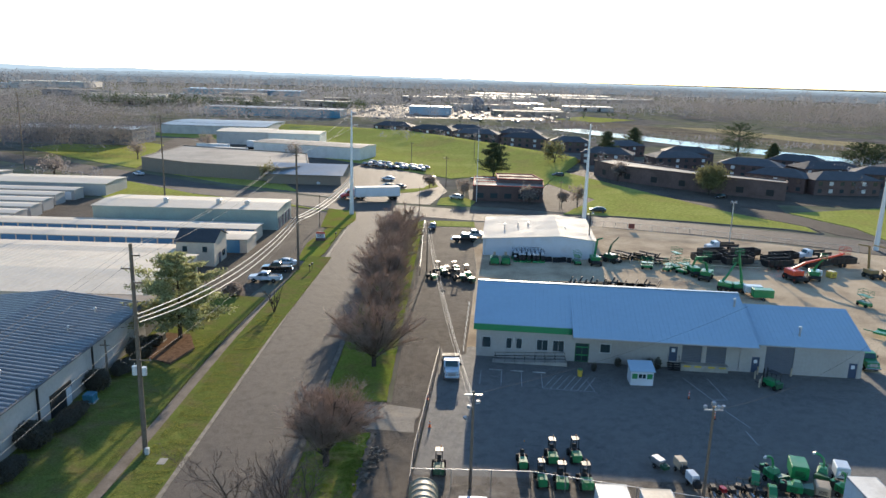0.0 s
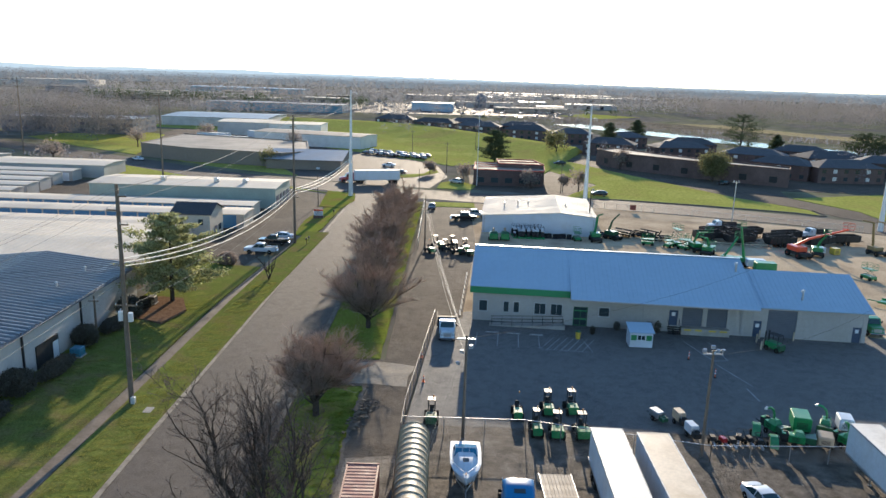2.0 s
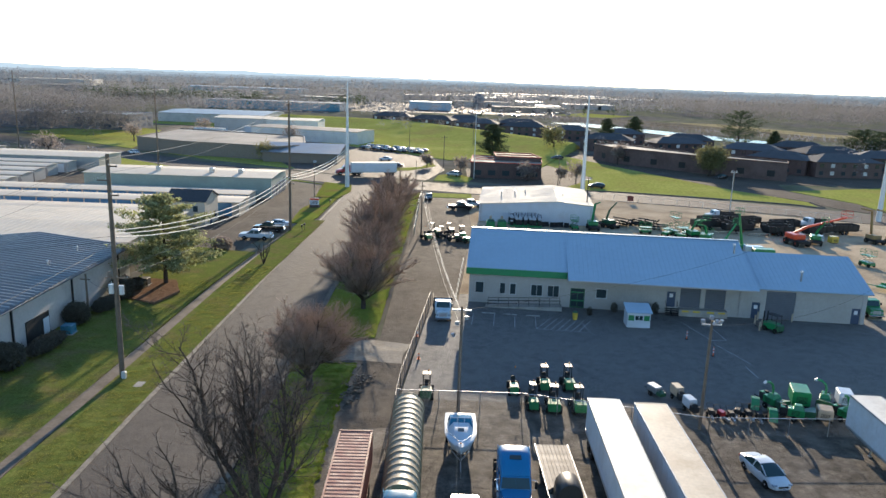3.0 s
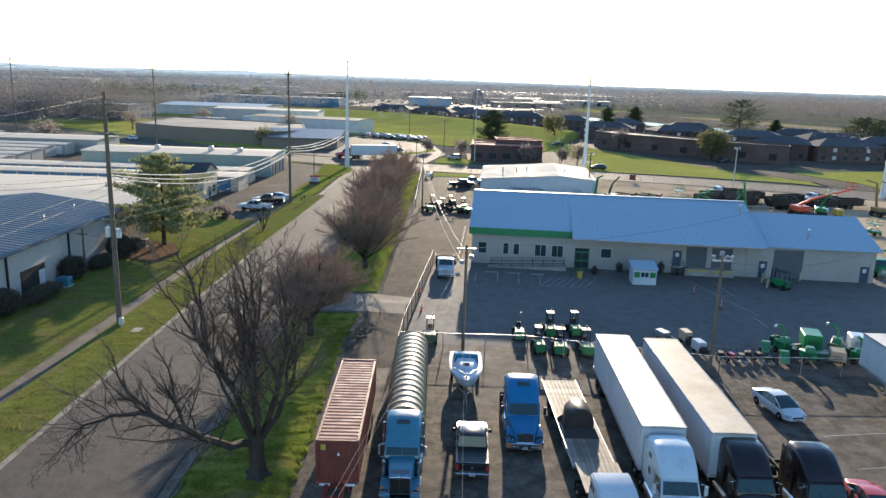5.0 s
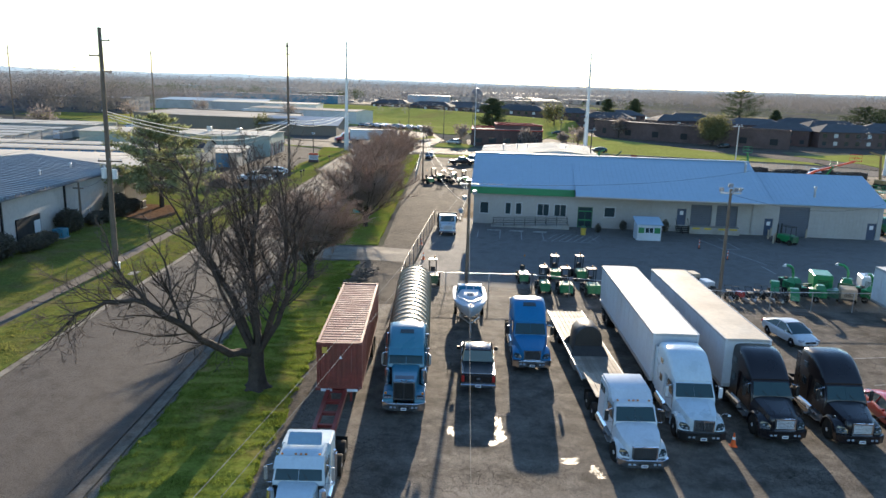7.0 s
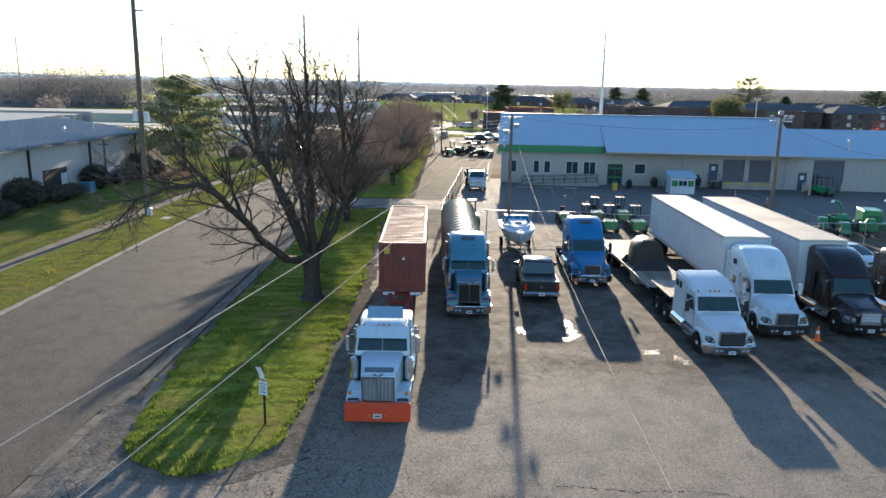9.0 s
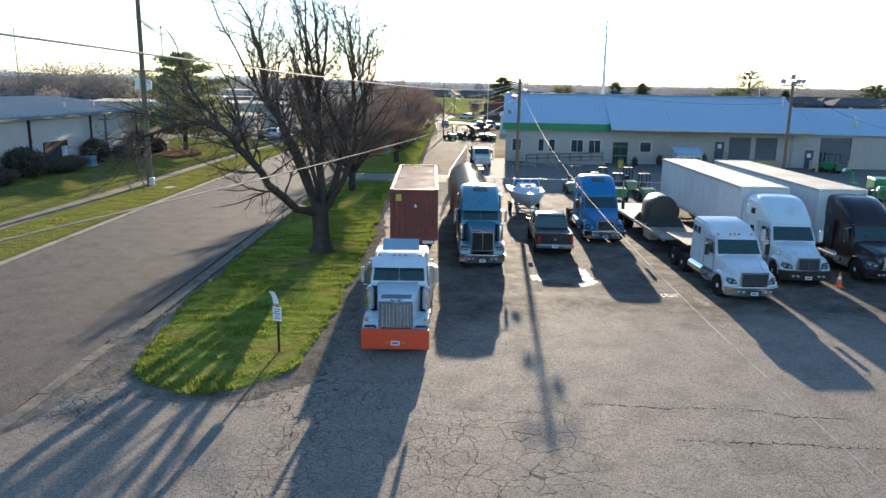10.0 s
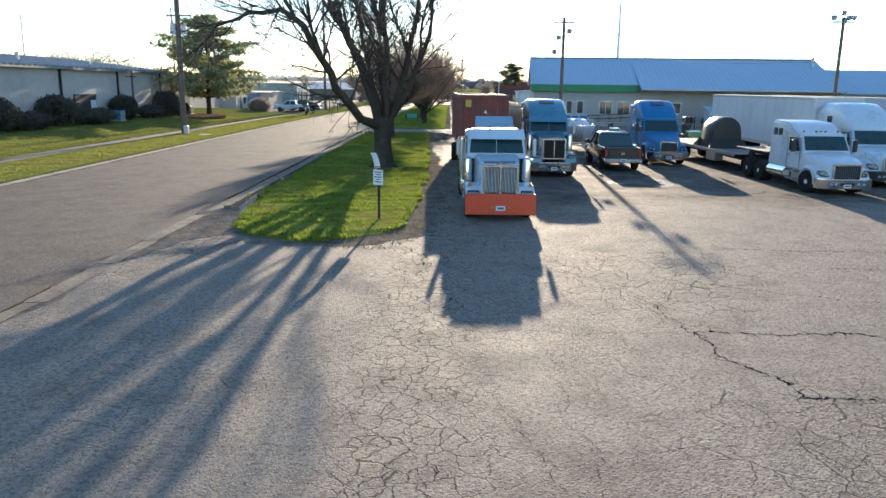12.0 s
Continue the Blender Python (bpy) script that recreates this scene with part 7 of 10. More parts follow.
    for f in (0.36, 0.55):
        # forks nearly as stout as the leader
        x = f * k
        i = int(x)
        t = (fine_line[i + 1] - fine_line[i]).normalized()
        side = Vector((w.rng.gauss(-0.2, 1), w.rng.gauss(0, 1), w.rng.gauss(0.2, 0.3)))
        side = (side - t * side.dot(t)).normalized()
        w.grow(fine_line[i].lerp(fine_line[i + 1], x - i), t + side * 0.5 + Vector((0, 0, 0.45)), w.rng.uniform(3.0, 4.2) * (1.2 - 0.6 * f), r0 * (0.6 - 0.35 * f), 2, 0.12, 0.09, (3, 5), 0.6, 0.58, 8, 0.3)
    if line[-1].x < -6:
        for j in range(30):
            i = w.rng.randint(2, k - 1)
            w.grow(fine_line[i], Vector((w.rng.gauss(-0.5, 0.5), w.rng.gauss(0, 0.5), -0.7)), w.rng.uniform(0.8, 2.0), 0.018, 0, 0.2, -0.03, twigs=6)
w.finish(tree, M["bark"], M["twig"])


def vase_tree(seed, height, spread, limbs=9):
    """A vase-shaped street tree with dense upright twigs in bud."""
    ob = thing("budding_tree", Matrix.Identity(4), "vase-shaped street tree with dense reddish budding twigs", "tree", "row of street trees")
    w = Wood(seed)
    rng = w.rng
    w.limb([Vector((0, 0, -0.1)), Vector((0.02, 0, 0.5)), Vector((0, 0.03, 1.3)), Vector((0, 0, 1.8))], 0.26, 0.22, 8)
    for k in range(limbs):
        a = 2 * math.pi * (k + rng.random() * 0.6) / limbs
        lean = rng.uniform(0.12, 1.2)
        d = Vector((math.cos(a) * lean, math.sin(a) * lean, 1.0))
        pts = w.wander(Vector((0, 0, 1.0 + rng.random() * 0.7)), d, height * rng.uniform(0.52, 0.7) * (1.0 - 0.18 * lean), 0.06, 0.09, 5)
        w.limb(pts, 0.1, 0.03, 5)
        for j in range(11):
            x = (0.2 + 0.8 * (j + rng.random()) / 11) * 5
            i = min(int(x), 4)
            b = pts[i].lerp(pts[i + 1], x - i)
            t = (pts[i + 1] - pts[i]).normalized()
            nd = (t + Vector((rng.gauss(0, 0.7), rng.gauss(0, 0.7), rng.gauss(0.05, 0.33))) * spread).normalized()
            sub = w.wander(b, nd, height * rng.uniform(0.16, 0.3), 0.08, 0.05, 3)
            w.limb(sub, 0.028, 0.01, 3)
            for q in range(40):
                y = rng.random() * 3
                i2 = min(int(y), 2)
                c = sub[i2].lerp(sub[i2 + 1], y - i2)
                t2 = (sub[i2 + 1] - sub[i2]).normalized()
                e = (t2 + Vector((rng.gauss(0, 0.6), rng.gauss(0, 0.6), rng.gauss(0.3, 0.4)))).normalized()
                L = rng.uniform(0.5, 1.3)
                w.twig(c, c + e * L, 0.014)
                m2 = c + e * L * 0.4
                w.twig(m2, m2 + (e + Vector((rng.gauss(0, 0.6), rng.gauss(0, 0.6), rng.gauss(0.1, 0.4)))).normalized() * L * 0.7, 0.012)
    w.finish(ob, M["bark"], M["twig_red"])
    return ob


first = vase_tree(3, 8.4, 0.95, 16)
first.matrix_basis = pose(-11.9, 65.0, 0.05)
first.scale = (1.42, 1.42, 1.08)
second = vase_tree(8, 10.2, 0.95, 17)
second.matrix_basis = pose(-9.8, 90.5, 0.05)
second.scale = (1.35, 1.35, 1.0)
for src, x, y, s, turn in ((second, -10.6, 107, 0.95, 70), (first, -11.0, 121, 1.18, 150), (second, -10.8, 136, 0.98, 220), (first, -11.2, 151, 1.12, 300), (second, -11.4, 165, 0.9, 20)):
    c = copy_thing(src, pose(x, y, 0.05, 0, 0, turn))
    c.scale = (s * 1.35, s * 1.35, s)
    c["label"] = "vase-shaped street tree with dense reddish budding twigs"

# small bare tree on the west verge
sm = thing("bare_sapling", pose(-27.9, 111.5, 0.1), "small leafless tree on the verge", "tree")
w = Wood(21)
for d, L in (((-0.5, 0, 1), 2.4), ((0.5, 0.2, 1), 2.6), ((0.1, -0.4, 1), 2.3)):
    w.grow(Vector((0, 0, 0.0)), Vector(d), L, 0.12, 2, 0.14, 0.05, (3, 4), 0.8, 0.6, 5, 0.4)
w.finish(sm, M["bark"], M["twig"])


def pine(m, height, radius, label, seed, mat="needle", density=1.0, name="pine_tree", layer=1.0):
    """A conifer: straight trunk, whorls of boughs with needle tufts, uneven outline."""
    ob = thing(name, m, label, "tree")
    gen = np.random.default_rng(seed)
    rng = random.Random(seed)
    bm = bmesh.new()
    rod(bm, (0, 0, -0.2), (0.1, 0, height * 0.97), radius * 0.055, 0.03, 8)
    centres = []
    z = height * 0.17
    while z < height * 0.98:
        f = z / height
        reach = radius * min(1.0, 0.55 + 1.6 * f) * max(0.02, 1.02 - f ** 2.2) ** 0.6 * (0.66 + 0.5 * rng.random())
        k = rng.randint(4, 6)
        a0 = rng.random() * 6.3
        for i in range(k):
            a = a0 + 2 * math.pi * i / k + rng.gauss(0, 0.2)
            L = reach * rng.uniform(0.6, 1.12)
            tip = Vector((math.cos(a) * L, math.sin(a) * L, z + L * rng.uniform(0.0, 0.4)))
            rod(bm, (0, 0, z), tip, 0.05 * (1.2 - f), 0.012, 4)
            n = int((26 + 34 * L / radius * 2) * density)
            t = gen.uniform(0.25, 1.05, n) ** 0.8
            spread = 0.22 + 0.42 * L / radius * (1 - abs(t - 0.7))
            c = np.array(tip)[None, :] * t[:, None]
            c[:, 2] = z + (tip.z - z) * t + 0.1
            c += gen.normal(size=(n, 3)) * (spread * np.array([1.0, 1.0, 0.55 / layer])[:, None]).T
            centres.append(c)
        z += height * rng.uniform(0.028, 0.05) * layer
    v, f4 = leaf_cloud(np.concatenate(centres), 0.17, gen, 1.5)
    part("trunk", bm, M["bark"], ob)
    crown = new("crown", triangles_mesh("crown", v, f4, M[mat]))
    crown.parent = ob
    return ob


pine(pose(-37.9, 97.5, 0.55), 12.4, 6.3, "tall pine with open tufted boughs over mulch", 5, density=3.2, layer=1.35)
pine(pose(16.2, 276, 0), 13.2, 6.3, "dark spruce beside the red-trimmed building", 6, "far_pine", 2.2, "spruce_tree")
for x, y, h, r, s in ((136, 352, 19, 13, 31), (150, 345, 10, 4.5, 32), (74, 352, 13, 5, 33), (182, 330, 13, 9, 34), (193, 335, 12, 9, 35), (95, 385, 13, 5, 36)):
    pine(pose(x, y, 0), h, r, "dark evergreen among the brick apartments", s, "far_pine", 1.7, "evergreen_tree")


def bush(m, rx, rz, label, seed, mat="hedge", n=2600, ry=None, size=0.09, category="bush", name="bush"):
    """A clipped shrub: leaves packed towards an uneven rounded shell, with stems inside."""
    ob = thing(name, m, label, category)
    gen = np.random.default_rng(seed)
    d = gen.normal(size=(n, 3))
    d /= np.linalg.norm(d, axis=1)[:, None]
    r = gen.uniform(0.2, 1.0, n) ** 0.4
    lump = 1 + 0.1 * np.sin(d[:, 0] * 5 + seed) * np.cos(d[:, 1] * 6) + 0.06 * gen.normal(size=n)
    c = d * (r * lump)[:, None] * np.array([rx, ry or rx, rz]) + np.array([0, 0, rz * 0.92])
    c = c[c[:, 2] > 0]
    v, f4 = leaf_cloud(c, size, gen)
    bm = bmesh.new()
    rng = random.Random(seed)
    for i in range(7):
        rod(bm, (rng.gauss(0, 0.06), rng.gauss(0, 0.06), -0.05), (rng.uniform(-0.5, 0.5) * rx, rng.uniform(-0.5, 0.5) * (ry or rx), rz * 1.3), 0.03, 0.01, 4)
    part("stem", bm, M["bark"], ob)
    crown = new("foliage", triangles_mesh("foliage", v, f4, M[mat]))
    crown.parent = ob
    return ob


bush(pose(-36.9, 119.5, 0), 1.75, 1.25, "round clipped brown bush by the storage lot", 1, "bare_tree", n=6500, size=0.1)
for x, y, r, z, k in ((-41.3, 66, 1.8, 1.35, 2), (-41.2, 79.5, 1.4, 1.3, 3), (-40.4, 89.5, 1.6, 1.5, 4), (-40.2, 93.8, 1.0, 0.8, 5), (-41.4, 57, 1.8, 1.3, 6), (-41.4, 48, 1.7, 1.3, 7)):
    bush(pose(x, y, 0.7), r, z, "dark rounded evergreen bush against the warehouse wall", k, n=9000, size=0.1)
for x, y, ry, k in ((-40.6, 85.2, 2.6, 11), (-40.4, 71.5, 3.4, 12), (-40.6, 60.5, 2.4, 13), (-40.8, 43, 3.0, 14)):
    bush(pose(x, y, 0.62), 1.2, 0.75, "low dark clipped hedge along the warehouse", k, n=8000, ry=ry, size=0.1, category="hedge", name="hedge")
for x, u, r, z, k in ((19.3, -1.0, 0.45, 0.7, 21), (21.0, -0.9, 0.35, 0.6, 22), (23.4, -0.9, 0.6, 0.8, 23), (24.6, -0.9, 0.5, 0.9, 24), (15.9, -3.0, 0.4, 0.6, 25)):
    p = at_shop(x, u)
    bush(pose(p.x, p.y, 0), r, z, "small dark shrub beside the shop wall", k, n=700, size=0.08)


def round_tree(m, height, radius, label, seed, mat, n=1500, size=0.35, gap=0.25):
    """A broad-leaved tree: forked trunk and a lumpy crown of leaf clumps with gaps."""
    ob = thing("tree", m, label, "tree")
    gen = np.random.default_rng(seed)
    rng = random.Random(seed)
    bm = bmesh.new()
    rod(bm, (0, 0, -0.1), (0, 0, height * 0.4), radius * 0.07, radius * 0.05, 7)
    cs = []
    for i in range(11):
        a = rng.random() * 6.3
        rr = radius * rng.uniform(0.25, 0.75)
        c = Vector((math.cos(a) * rr, math.sin(a) * rr, height * rng.uniform(0.45, 0.85)))
        rod(bm, (0, 0, height * 0.35), c, radius * 0.035, 0.02, 4)
        k = n // 11
        p = gen.normal(size=(k, 3)) * radius * 0.24 + np.array(c)
        cs.append(p)
    v, f4 = leaf_cloud(np.concatenate(cs), size, gen)
    part("trunk", bm, M["bark"], ob)
    crown = new("crown", triangles_mesh("crown", v, f4, M[mat]))
    crown.parent = ob
    return ob


round_tree(pose(88.5, 250, 0), 9.5, 5.4, "round tree in fresh yellow-green leaf", 41, "spring", 7000, 0.3)
round_tree(pose(63, 276, 0), 8.0, 3.6, "bare brown tree before the brick building", 42, "bare_tree", 1200, 0.3)
round_tree(pose(44, 312, 0), 11, 5, "young tree in pale leaf near the levee", 43, "spring", 1500, 0.4)
for x, y, h, r, k, mt in ((24, 220, 5.5, 3.0, 44, "bare_tree"), (4, 226, 6.5, 2.6, 45, "bare_tree"), (38, 217, 6.5, 2.8, 46, "bare_tree"), (-7, 246, 4, 2.5, 47, "bare_tree"), (-62, 248, 6, 4, 48, "spring"), (-64, 300, 9, 4, 49, "bare_tree"), (33, 215, 5, 2, 50, "bare_tree"),
                          (-128, 300, 7, 4, 51, "bare_tree"), (-112, 338, 8, 4, 52, "bare_tree"), (-136, 250, 6, 5, 53, "bare_tree")):
    round_tree(pose(x, y, 0), h, r, "leafless brown tree beside the car parks" if mt == "bare_tree" else "small tree in pale spring leaf", k, mt, 900, 0.28)


def far_woods(name, areas, spacing, seed, mat, hmin, hmax, tri, label, per=30, cut=-0.35, clear=()):
    """Distant trees nobody could count: trunks and ragged crowns of fine clumps packed into woods, in one mesh."""
    gen = np.random.default_rng(seed)
    spots = []
    for x0, x1, y0, y1 in areas:
        k = int((x1 - x0) * (y1 - y0) / spacing ** 2)
        spots.append(np.column_stack([gen.uniform(x0, x1, k), gen.uniform(y0, y1, k)]))
    p = np.concatenate(spots)
    wave = np.sin(p[:, 0] * 0.021 + seed) * np.cos(p[:, 1] * 0.017 + seed * 2) + 0.6 * np.sin(p[:, 0] * 0.05 + p[:, 1] * 0.043 + seed)
    keep = wave > cut * 1.6
    for x0, x1, y0, y1 in clear:
        keep &= ~((p[:, 0] > x0) & (p[:, 0] < x1) & (p[:, 1] > y0) & (p[:, 1] < y1))
    p = p[keep]
    n = len(p)
    h = gen.uniform(hmin, hmax, n)
    c = gen.normal(size=(n, per, 3)).clip(-2, 2) * np.stack([h * 0.17, h * 0.17, h * 0.19], axis=1)[:, None, :]
    c[:, :, 2] += h[:, None] * 0.58
    c[:, :3, :] = np.stack([np.zeros((n, 3)), np.zeros((n, 3)), h[:, None] * np.array([0.08, 0.2, 0.32])], axis=2)
    c[:, :, :2] += p[:, None, :]
    v, f4 = leaf_cloud(c.reshape(-1, 3), tri, gen, 1.0)
    ob = new(name, triangles_mesh(name, v, f4, M[mat]))
    return tagged(ob, label, "woodland", kind="stuff")


CLEAR = [(-225, -100, 335, 480), (-290, -90, 715, 790), (-75, 5, 810, 865), (-330, -60, 600, 660), (30, 200, 600, 800), (-60, 40, 640, 800)]
far_woods("woods", [(-420, -228, 232, 420), (-420, -190, 480, 700), (-228, -196, 262, 330), (-300, -160, 236, 258)], 7.0, 61, "near_wood", 7, 13, 0.27, "grey-brown leafless woods beyond the storage lots", 80, -0.5, CLEAR)
far_woods("woods", [(-215, -140, 300, 345)], 5.5, 64, "near_wood", 13, 24, 0.3, "tall bare woods beside the storage rows", 260, -0.8)
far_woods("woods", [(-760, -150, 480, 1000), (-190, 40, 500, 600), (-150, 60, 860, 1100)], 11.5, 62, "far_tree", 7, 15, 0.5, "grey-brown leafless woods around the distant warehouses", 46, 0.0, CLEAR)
far_woods("woods", [(225, 900, 640, 1000), (250, 900, 560, 640), (340, 900, 500, 560)], 9.0, 68, "near_wood", 10, 19, 0.42, "deep grey-brown woods beyond the river", 50, -0.8)
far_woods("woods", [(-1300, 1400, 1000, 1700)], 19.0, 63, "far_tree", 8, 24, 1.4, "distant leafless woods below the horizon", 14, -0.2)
far_woods("woods", [(-330, -80, 660, 712)], 8.0, 70, "far_pine", 8, 15, 0.6, "dark tree belt before the distant warehouses", 60, -0.3)
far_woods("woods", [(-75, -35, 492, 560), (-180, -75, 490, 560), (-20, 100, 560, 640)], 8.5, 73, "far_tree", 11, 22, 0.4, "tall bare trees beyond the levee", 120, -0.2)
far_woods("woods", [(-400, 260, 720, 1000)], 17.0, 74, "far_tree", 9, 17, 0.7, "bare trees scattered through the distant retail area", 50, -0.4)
far_woods("woods", [(-300, 200, 540, 1000)], 46.0, 65, "far_pine", 5, 9, 0.7, "scattered dark evergreens in the distance", 30, 0.2)
far_woods("scrub", [(122, 138, 428, 446), (134, 150, 410, 428), (146, 156, 398, 410), (70, 92, 505, 535), (86, 104, 487, 508), (98, 124, 455, 488), (106, 128, 446, 460), (196, 225, 338, 365), (225, 260, 300, 335), (260, 330, 255, 300)], 4.2, 69, "near_wood", 5, 9, 0.3, "bare brown thicket along the river bank", 50, -0.8)
far_woods("scrub", [(-190, -118, 240, 262), (55, 110, 305, 330), (-250, -160, 400, 470), (60, 130, 590, 620), (-60, 60, 465, 540), (150, 260, 430, 500)], 5.0, 66, "far_tree", 1.2, 3.2, 0.35, "low brown scrub on banks and field edges", 14, 0.1)
far_woods("woods", [(62, 240, 290, 360), (120, 240, 250, 290), (-40, 70, 395, 470)], 10.5, 67, "far_tree", 6, 10, 0.3, "bare trees between the brick apartments", 60, 0.1)

# turf blades on the nearer lawns
def turf(name, outline, z, count, seed, height, label, mat="blade"):
    gen = np.random.default_rng(seed)
    xs, ys = [p[0] for p in outline], [p[1] for p in outline]
    p = np.stack([gen.uniform(min(xs), max(xs), count * 2), gen.uniform(min(ys), max(ys), count * 2)], axis=1)
    inside = np.zeros(len(p), bool)
    j = len(outline) - 1
    for i in range(len(outline)):
        (xi, yi), (xj, yj) = outline[i], outline[j]
        cross = (yi > p[:, 1]) != (yj > p[:, 1])
        with np.errstate(divide="ignore", invalid="ignore"):
            lim = (xj - xi) * (p[:, 1] - yi) / (yj - yi) + xi
        inside ^= cross & (p[:, 0] < lim)
        j = i
    p = p[inside][:count]
    n = len(p)
    patch = np.array([noise.noise(Vector((x * 0.5, y * 0.5, seed))) + 0.8 * noise.noise(Vector((x * 2.3, y * 2.3, seed + 4))) for x, y in p])
    ridge = np.array([noise.noise(Vector((x * 0.55 + y * 0.2, y * 1.5 - x * 0.3, seed + 9))) for x, y in p])
    h = height * np.maximum(0.1, 0.85 + 0.7 * patch + 1.1 * ridge) * gen.uniform(0.5, 1.4, n)
    a = gen.uniform(0, 2 * np.pi, n)
    w = 0.016 + 0.012 * gen.random(n)
    zz = z(p) if callable(z) else np.full(n, z)
    base = np.column_stack([p, zz - 0.01])
    side = np.column_stack([np.cos(a) * w, np.sin(a) * w, np.zeros(n)])
    tip = base + np.column_stack([gen.normal(0, 0.35, n) * h, gen.normal(0, 0.35, n) * h, h])
    v = np.concatenate([base - side, base + side, tip], axis=1).reshape(-1, 3)
    f3 = np.arange(3 * n).reshape(-1, 3)
    ob = new(name, triangles_mesh(name, v, f3, M[mat]))
    return tagged(ob, label, "grass", kind="stuff")


def west_slope(p):
    return np.interp(-p[:, 0], [32.3, 35, 38.5, 43], [0.09, 0.22, 0.5, 0.75])


turf("grass", noisy([(x + (0.1 if x > -11 else -0.04), y - (0.1 if y < 26 else 0)) for x, y in ISLAND], 0.12, 0.16, 47, 2.6), 0.075, 190000, 71, 0.085, "short green grass blades on the island verge")
EDGE = noisy(noisy([(-6.9, 40), (-7.9, 40), (-7.9, 30), (-8.3, 25.4), (-9.4, 22.4), (-10.8, 21.2), (-10.8, 20.2), (-8.6, 20.2), (-7.3, 22.6), (-6.8, 27)], 0.7, 0.4, 41), 0.3, 0.25, 43)
turf("grass", EDGE, 0.02, 3800, 75, 0.04, "thin dead grass tufts on the crumbling soil edge", "blade_dead")
turf("grass", [(-30.8, 20), (-26.5, 20), (-26.3, 110), (-29.6, 110)], 0.11, 90000, 72, 0.06, "short yellow-green grass blades on the street verge", "blade_dry")
turf("grass", [(-42, 40), (-32.6, 40), (-32.2, 105), (-42, 88)], west_slope, 90000, 73, 0.06, "short yellow-green grass blades on the west lawn", "blade_dry")
turf("grass", STRIP2, 0.1, 60000, 74, 0.07, "green grass blades under the street trees")

# ---------- poles and wires ----------
def wood_pole(m, h, label, arms=(), r=0.17, transformer=0.0, name="utility_pole", lamps=None):
    ob = thing(name, m, label, "utility pole")
    bm = bmesh.new()
    rod(bm, (0, 0, -0.3), (0, 0, h), r, r * 0.62, 10)
    part("pole", bm, M["poleswood"], ob, smooth=True)
    for z, half, off in arms:
        a = part("crossarm", box(bmesh.new(), off, -0.16, z, half * 2, 0.1, 0.13, 0.01), M["poleswood"], ob)
        for k in (-0.9, 0.0, 0.9) if half > 0.9 else (-0.8, 0.8):
            bm = bmesh.new()
            rod(bm, (off + k * half, -0.16, z + 0.06), (off + k * half, -0.16, z + 0.24), 0.045, 0.03, 6)
            part("insulator", bm, M["steel"], a)
    if transformer:
        bm = bmesh.new()
        rod(bm, (-0.42, -0.05, transformer - 0.55), (-0.42, -0.05, transformer + 0.35), 0.27, 0.27, 12)
        rod(bm, (-0.42, -0.05, transformer + 0.35), (-0.42, -0.05, transformer + 0.62), 0.06, 0.04, 6)
        part("transformer", bm, M["polewhite"], ob, "grey-blue transformer can", True)
    return ob


pole_l = wood_pole(pose(-30.3, 66.4, 0.1), 21.6, "very tall weathered wooden power pole with transformer", [(20.5, 0.42, 0.5), (19.2, 0.46, -0.55), (17.85, 0.42, 0.5), (10.0, 1.1, 0.2)], 0.27, 9.0)
part("transformer", rod(bmesh.new(), (0.5, -0.05, 8.4), (0.5, -0.05, 9.25), 0.24, 0.24, 12), M["polewhite"], pole_l, "grey-blue transformer can", True)
part("base_box", box(bmesh.new(), 0.3, -0.3, 0.35, 0.4, 0.4, 0.7, 0.03), M["polewhite"], pole_l, "grey cable box at the base")
pole_m = wood_pole(pose(-29.3, 137.5, 0.0), 24.3, "very tall dark wooden power pole", [(23.6, 0.6, 0), (22.2, 0.6, 0), (10.2, 1.2, 0), (9.0, 0.9, 0)], 0.26)
wood_pole(pose(-81.6, 207.0, 0.0), 24.5, "tall wooden power pole behind the storage units", [(23.8, 1.0, 0), (22, 1.0, 0)], 0.25)
wood_pole(pose(-153, 262, 0.0), 27.0, "tall wooden power pole in the distance", [(26, 1.2, 0), (24, 1.2, 0)], 0.25)
pole_p = wood_pole(pose(-4.4, 139.0, 0.0), 10.0, "dark wooden utility pole beside the service drive", [(9.2, 0.6, 0)], 0.14)
wood_pole(pose(-1.5, 250, 0), 10.5, "wooden utility pole at the street corner", [(9.8, 0.9, 0)], 0.14)
wood_pole(pose(10.5, 330, 0), 10.5, "wooden utility pole on the meadow", [(9.8, 0.9, 0)], 0.14)
wood_pole(pose(-16, 300, 0), 10.5, "wooden utility pole beside the car park", [(9.8, 0.9, 0)], 0.14)
wood_pole(pose(-32.2, 178, 0), 8.0, "short wooden pole at the street corner", [], 0.12)
wood_pole(pose(32, 212, 0), 8.5, "wooden utility pole by the pale car park", [(8, 0.6, 0)], 0.13)
wood_pole(pose(-8.6, 203, 0), 7.0, "short wooden pole at the junction", [], 0.1)
stub = wood_pole(pose(-41.4, 82.6, 0.7), 5.0, "short service post by the warehouse wall", [(4.4, 0.6, 0)], 0.16)


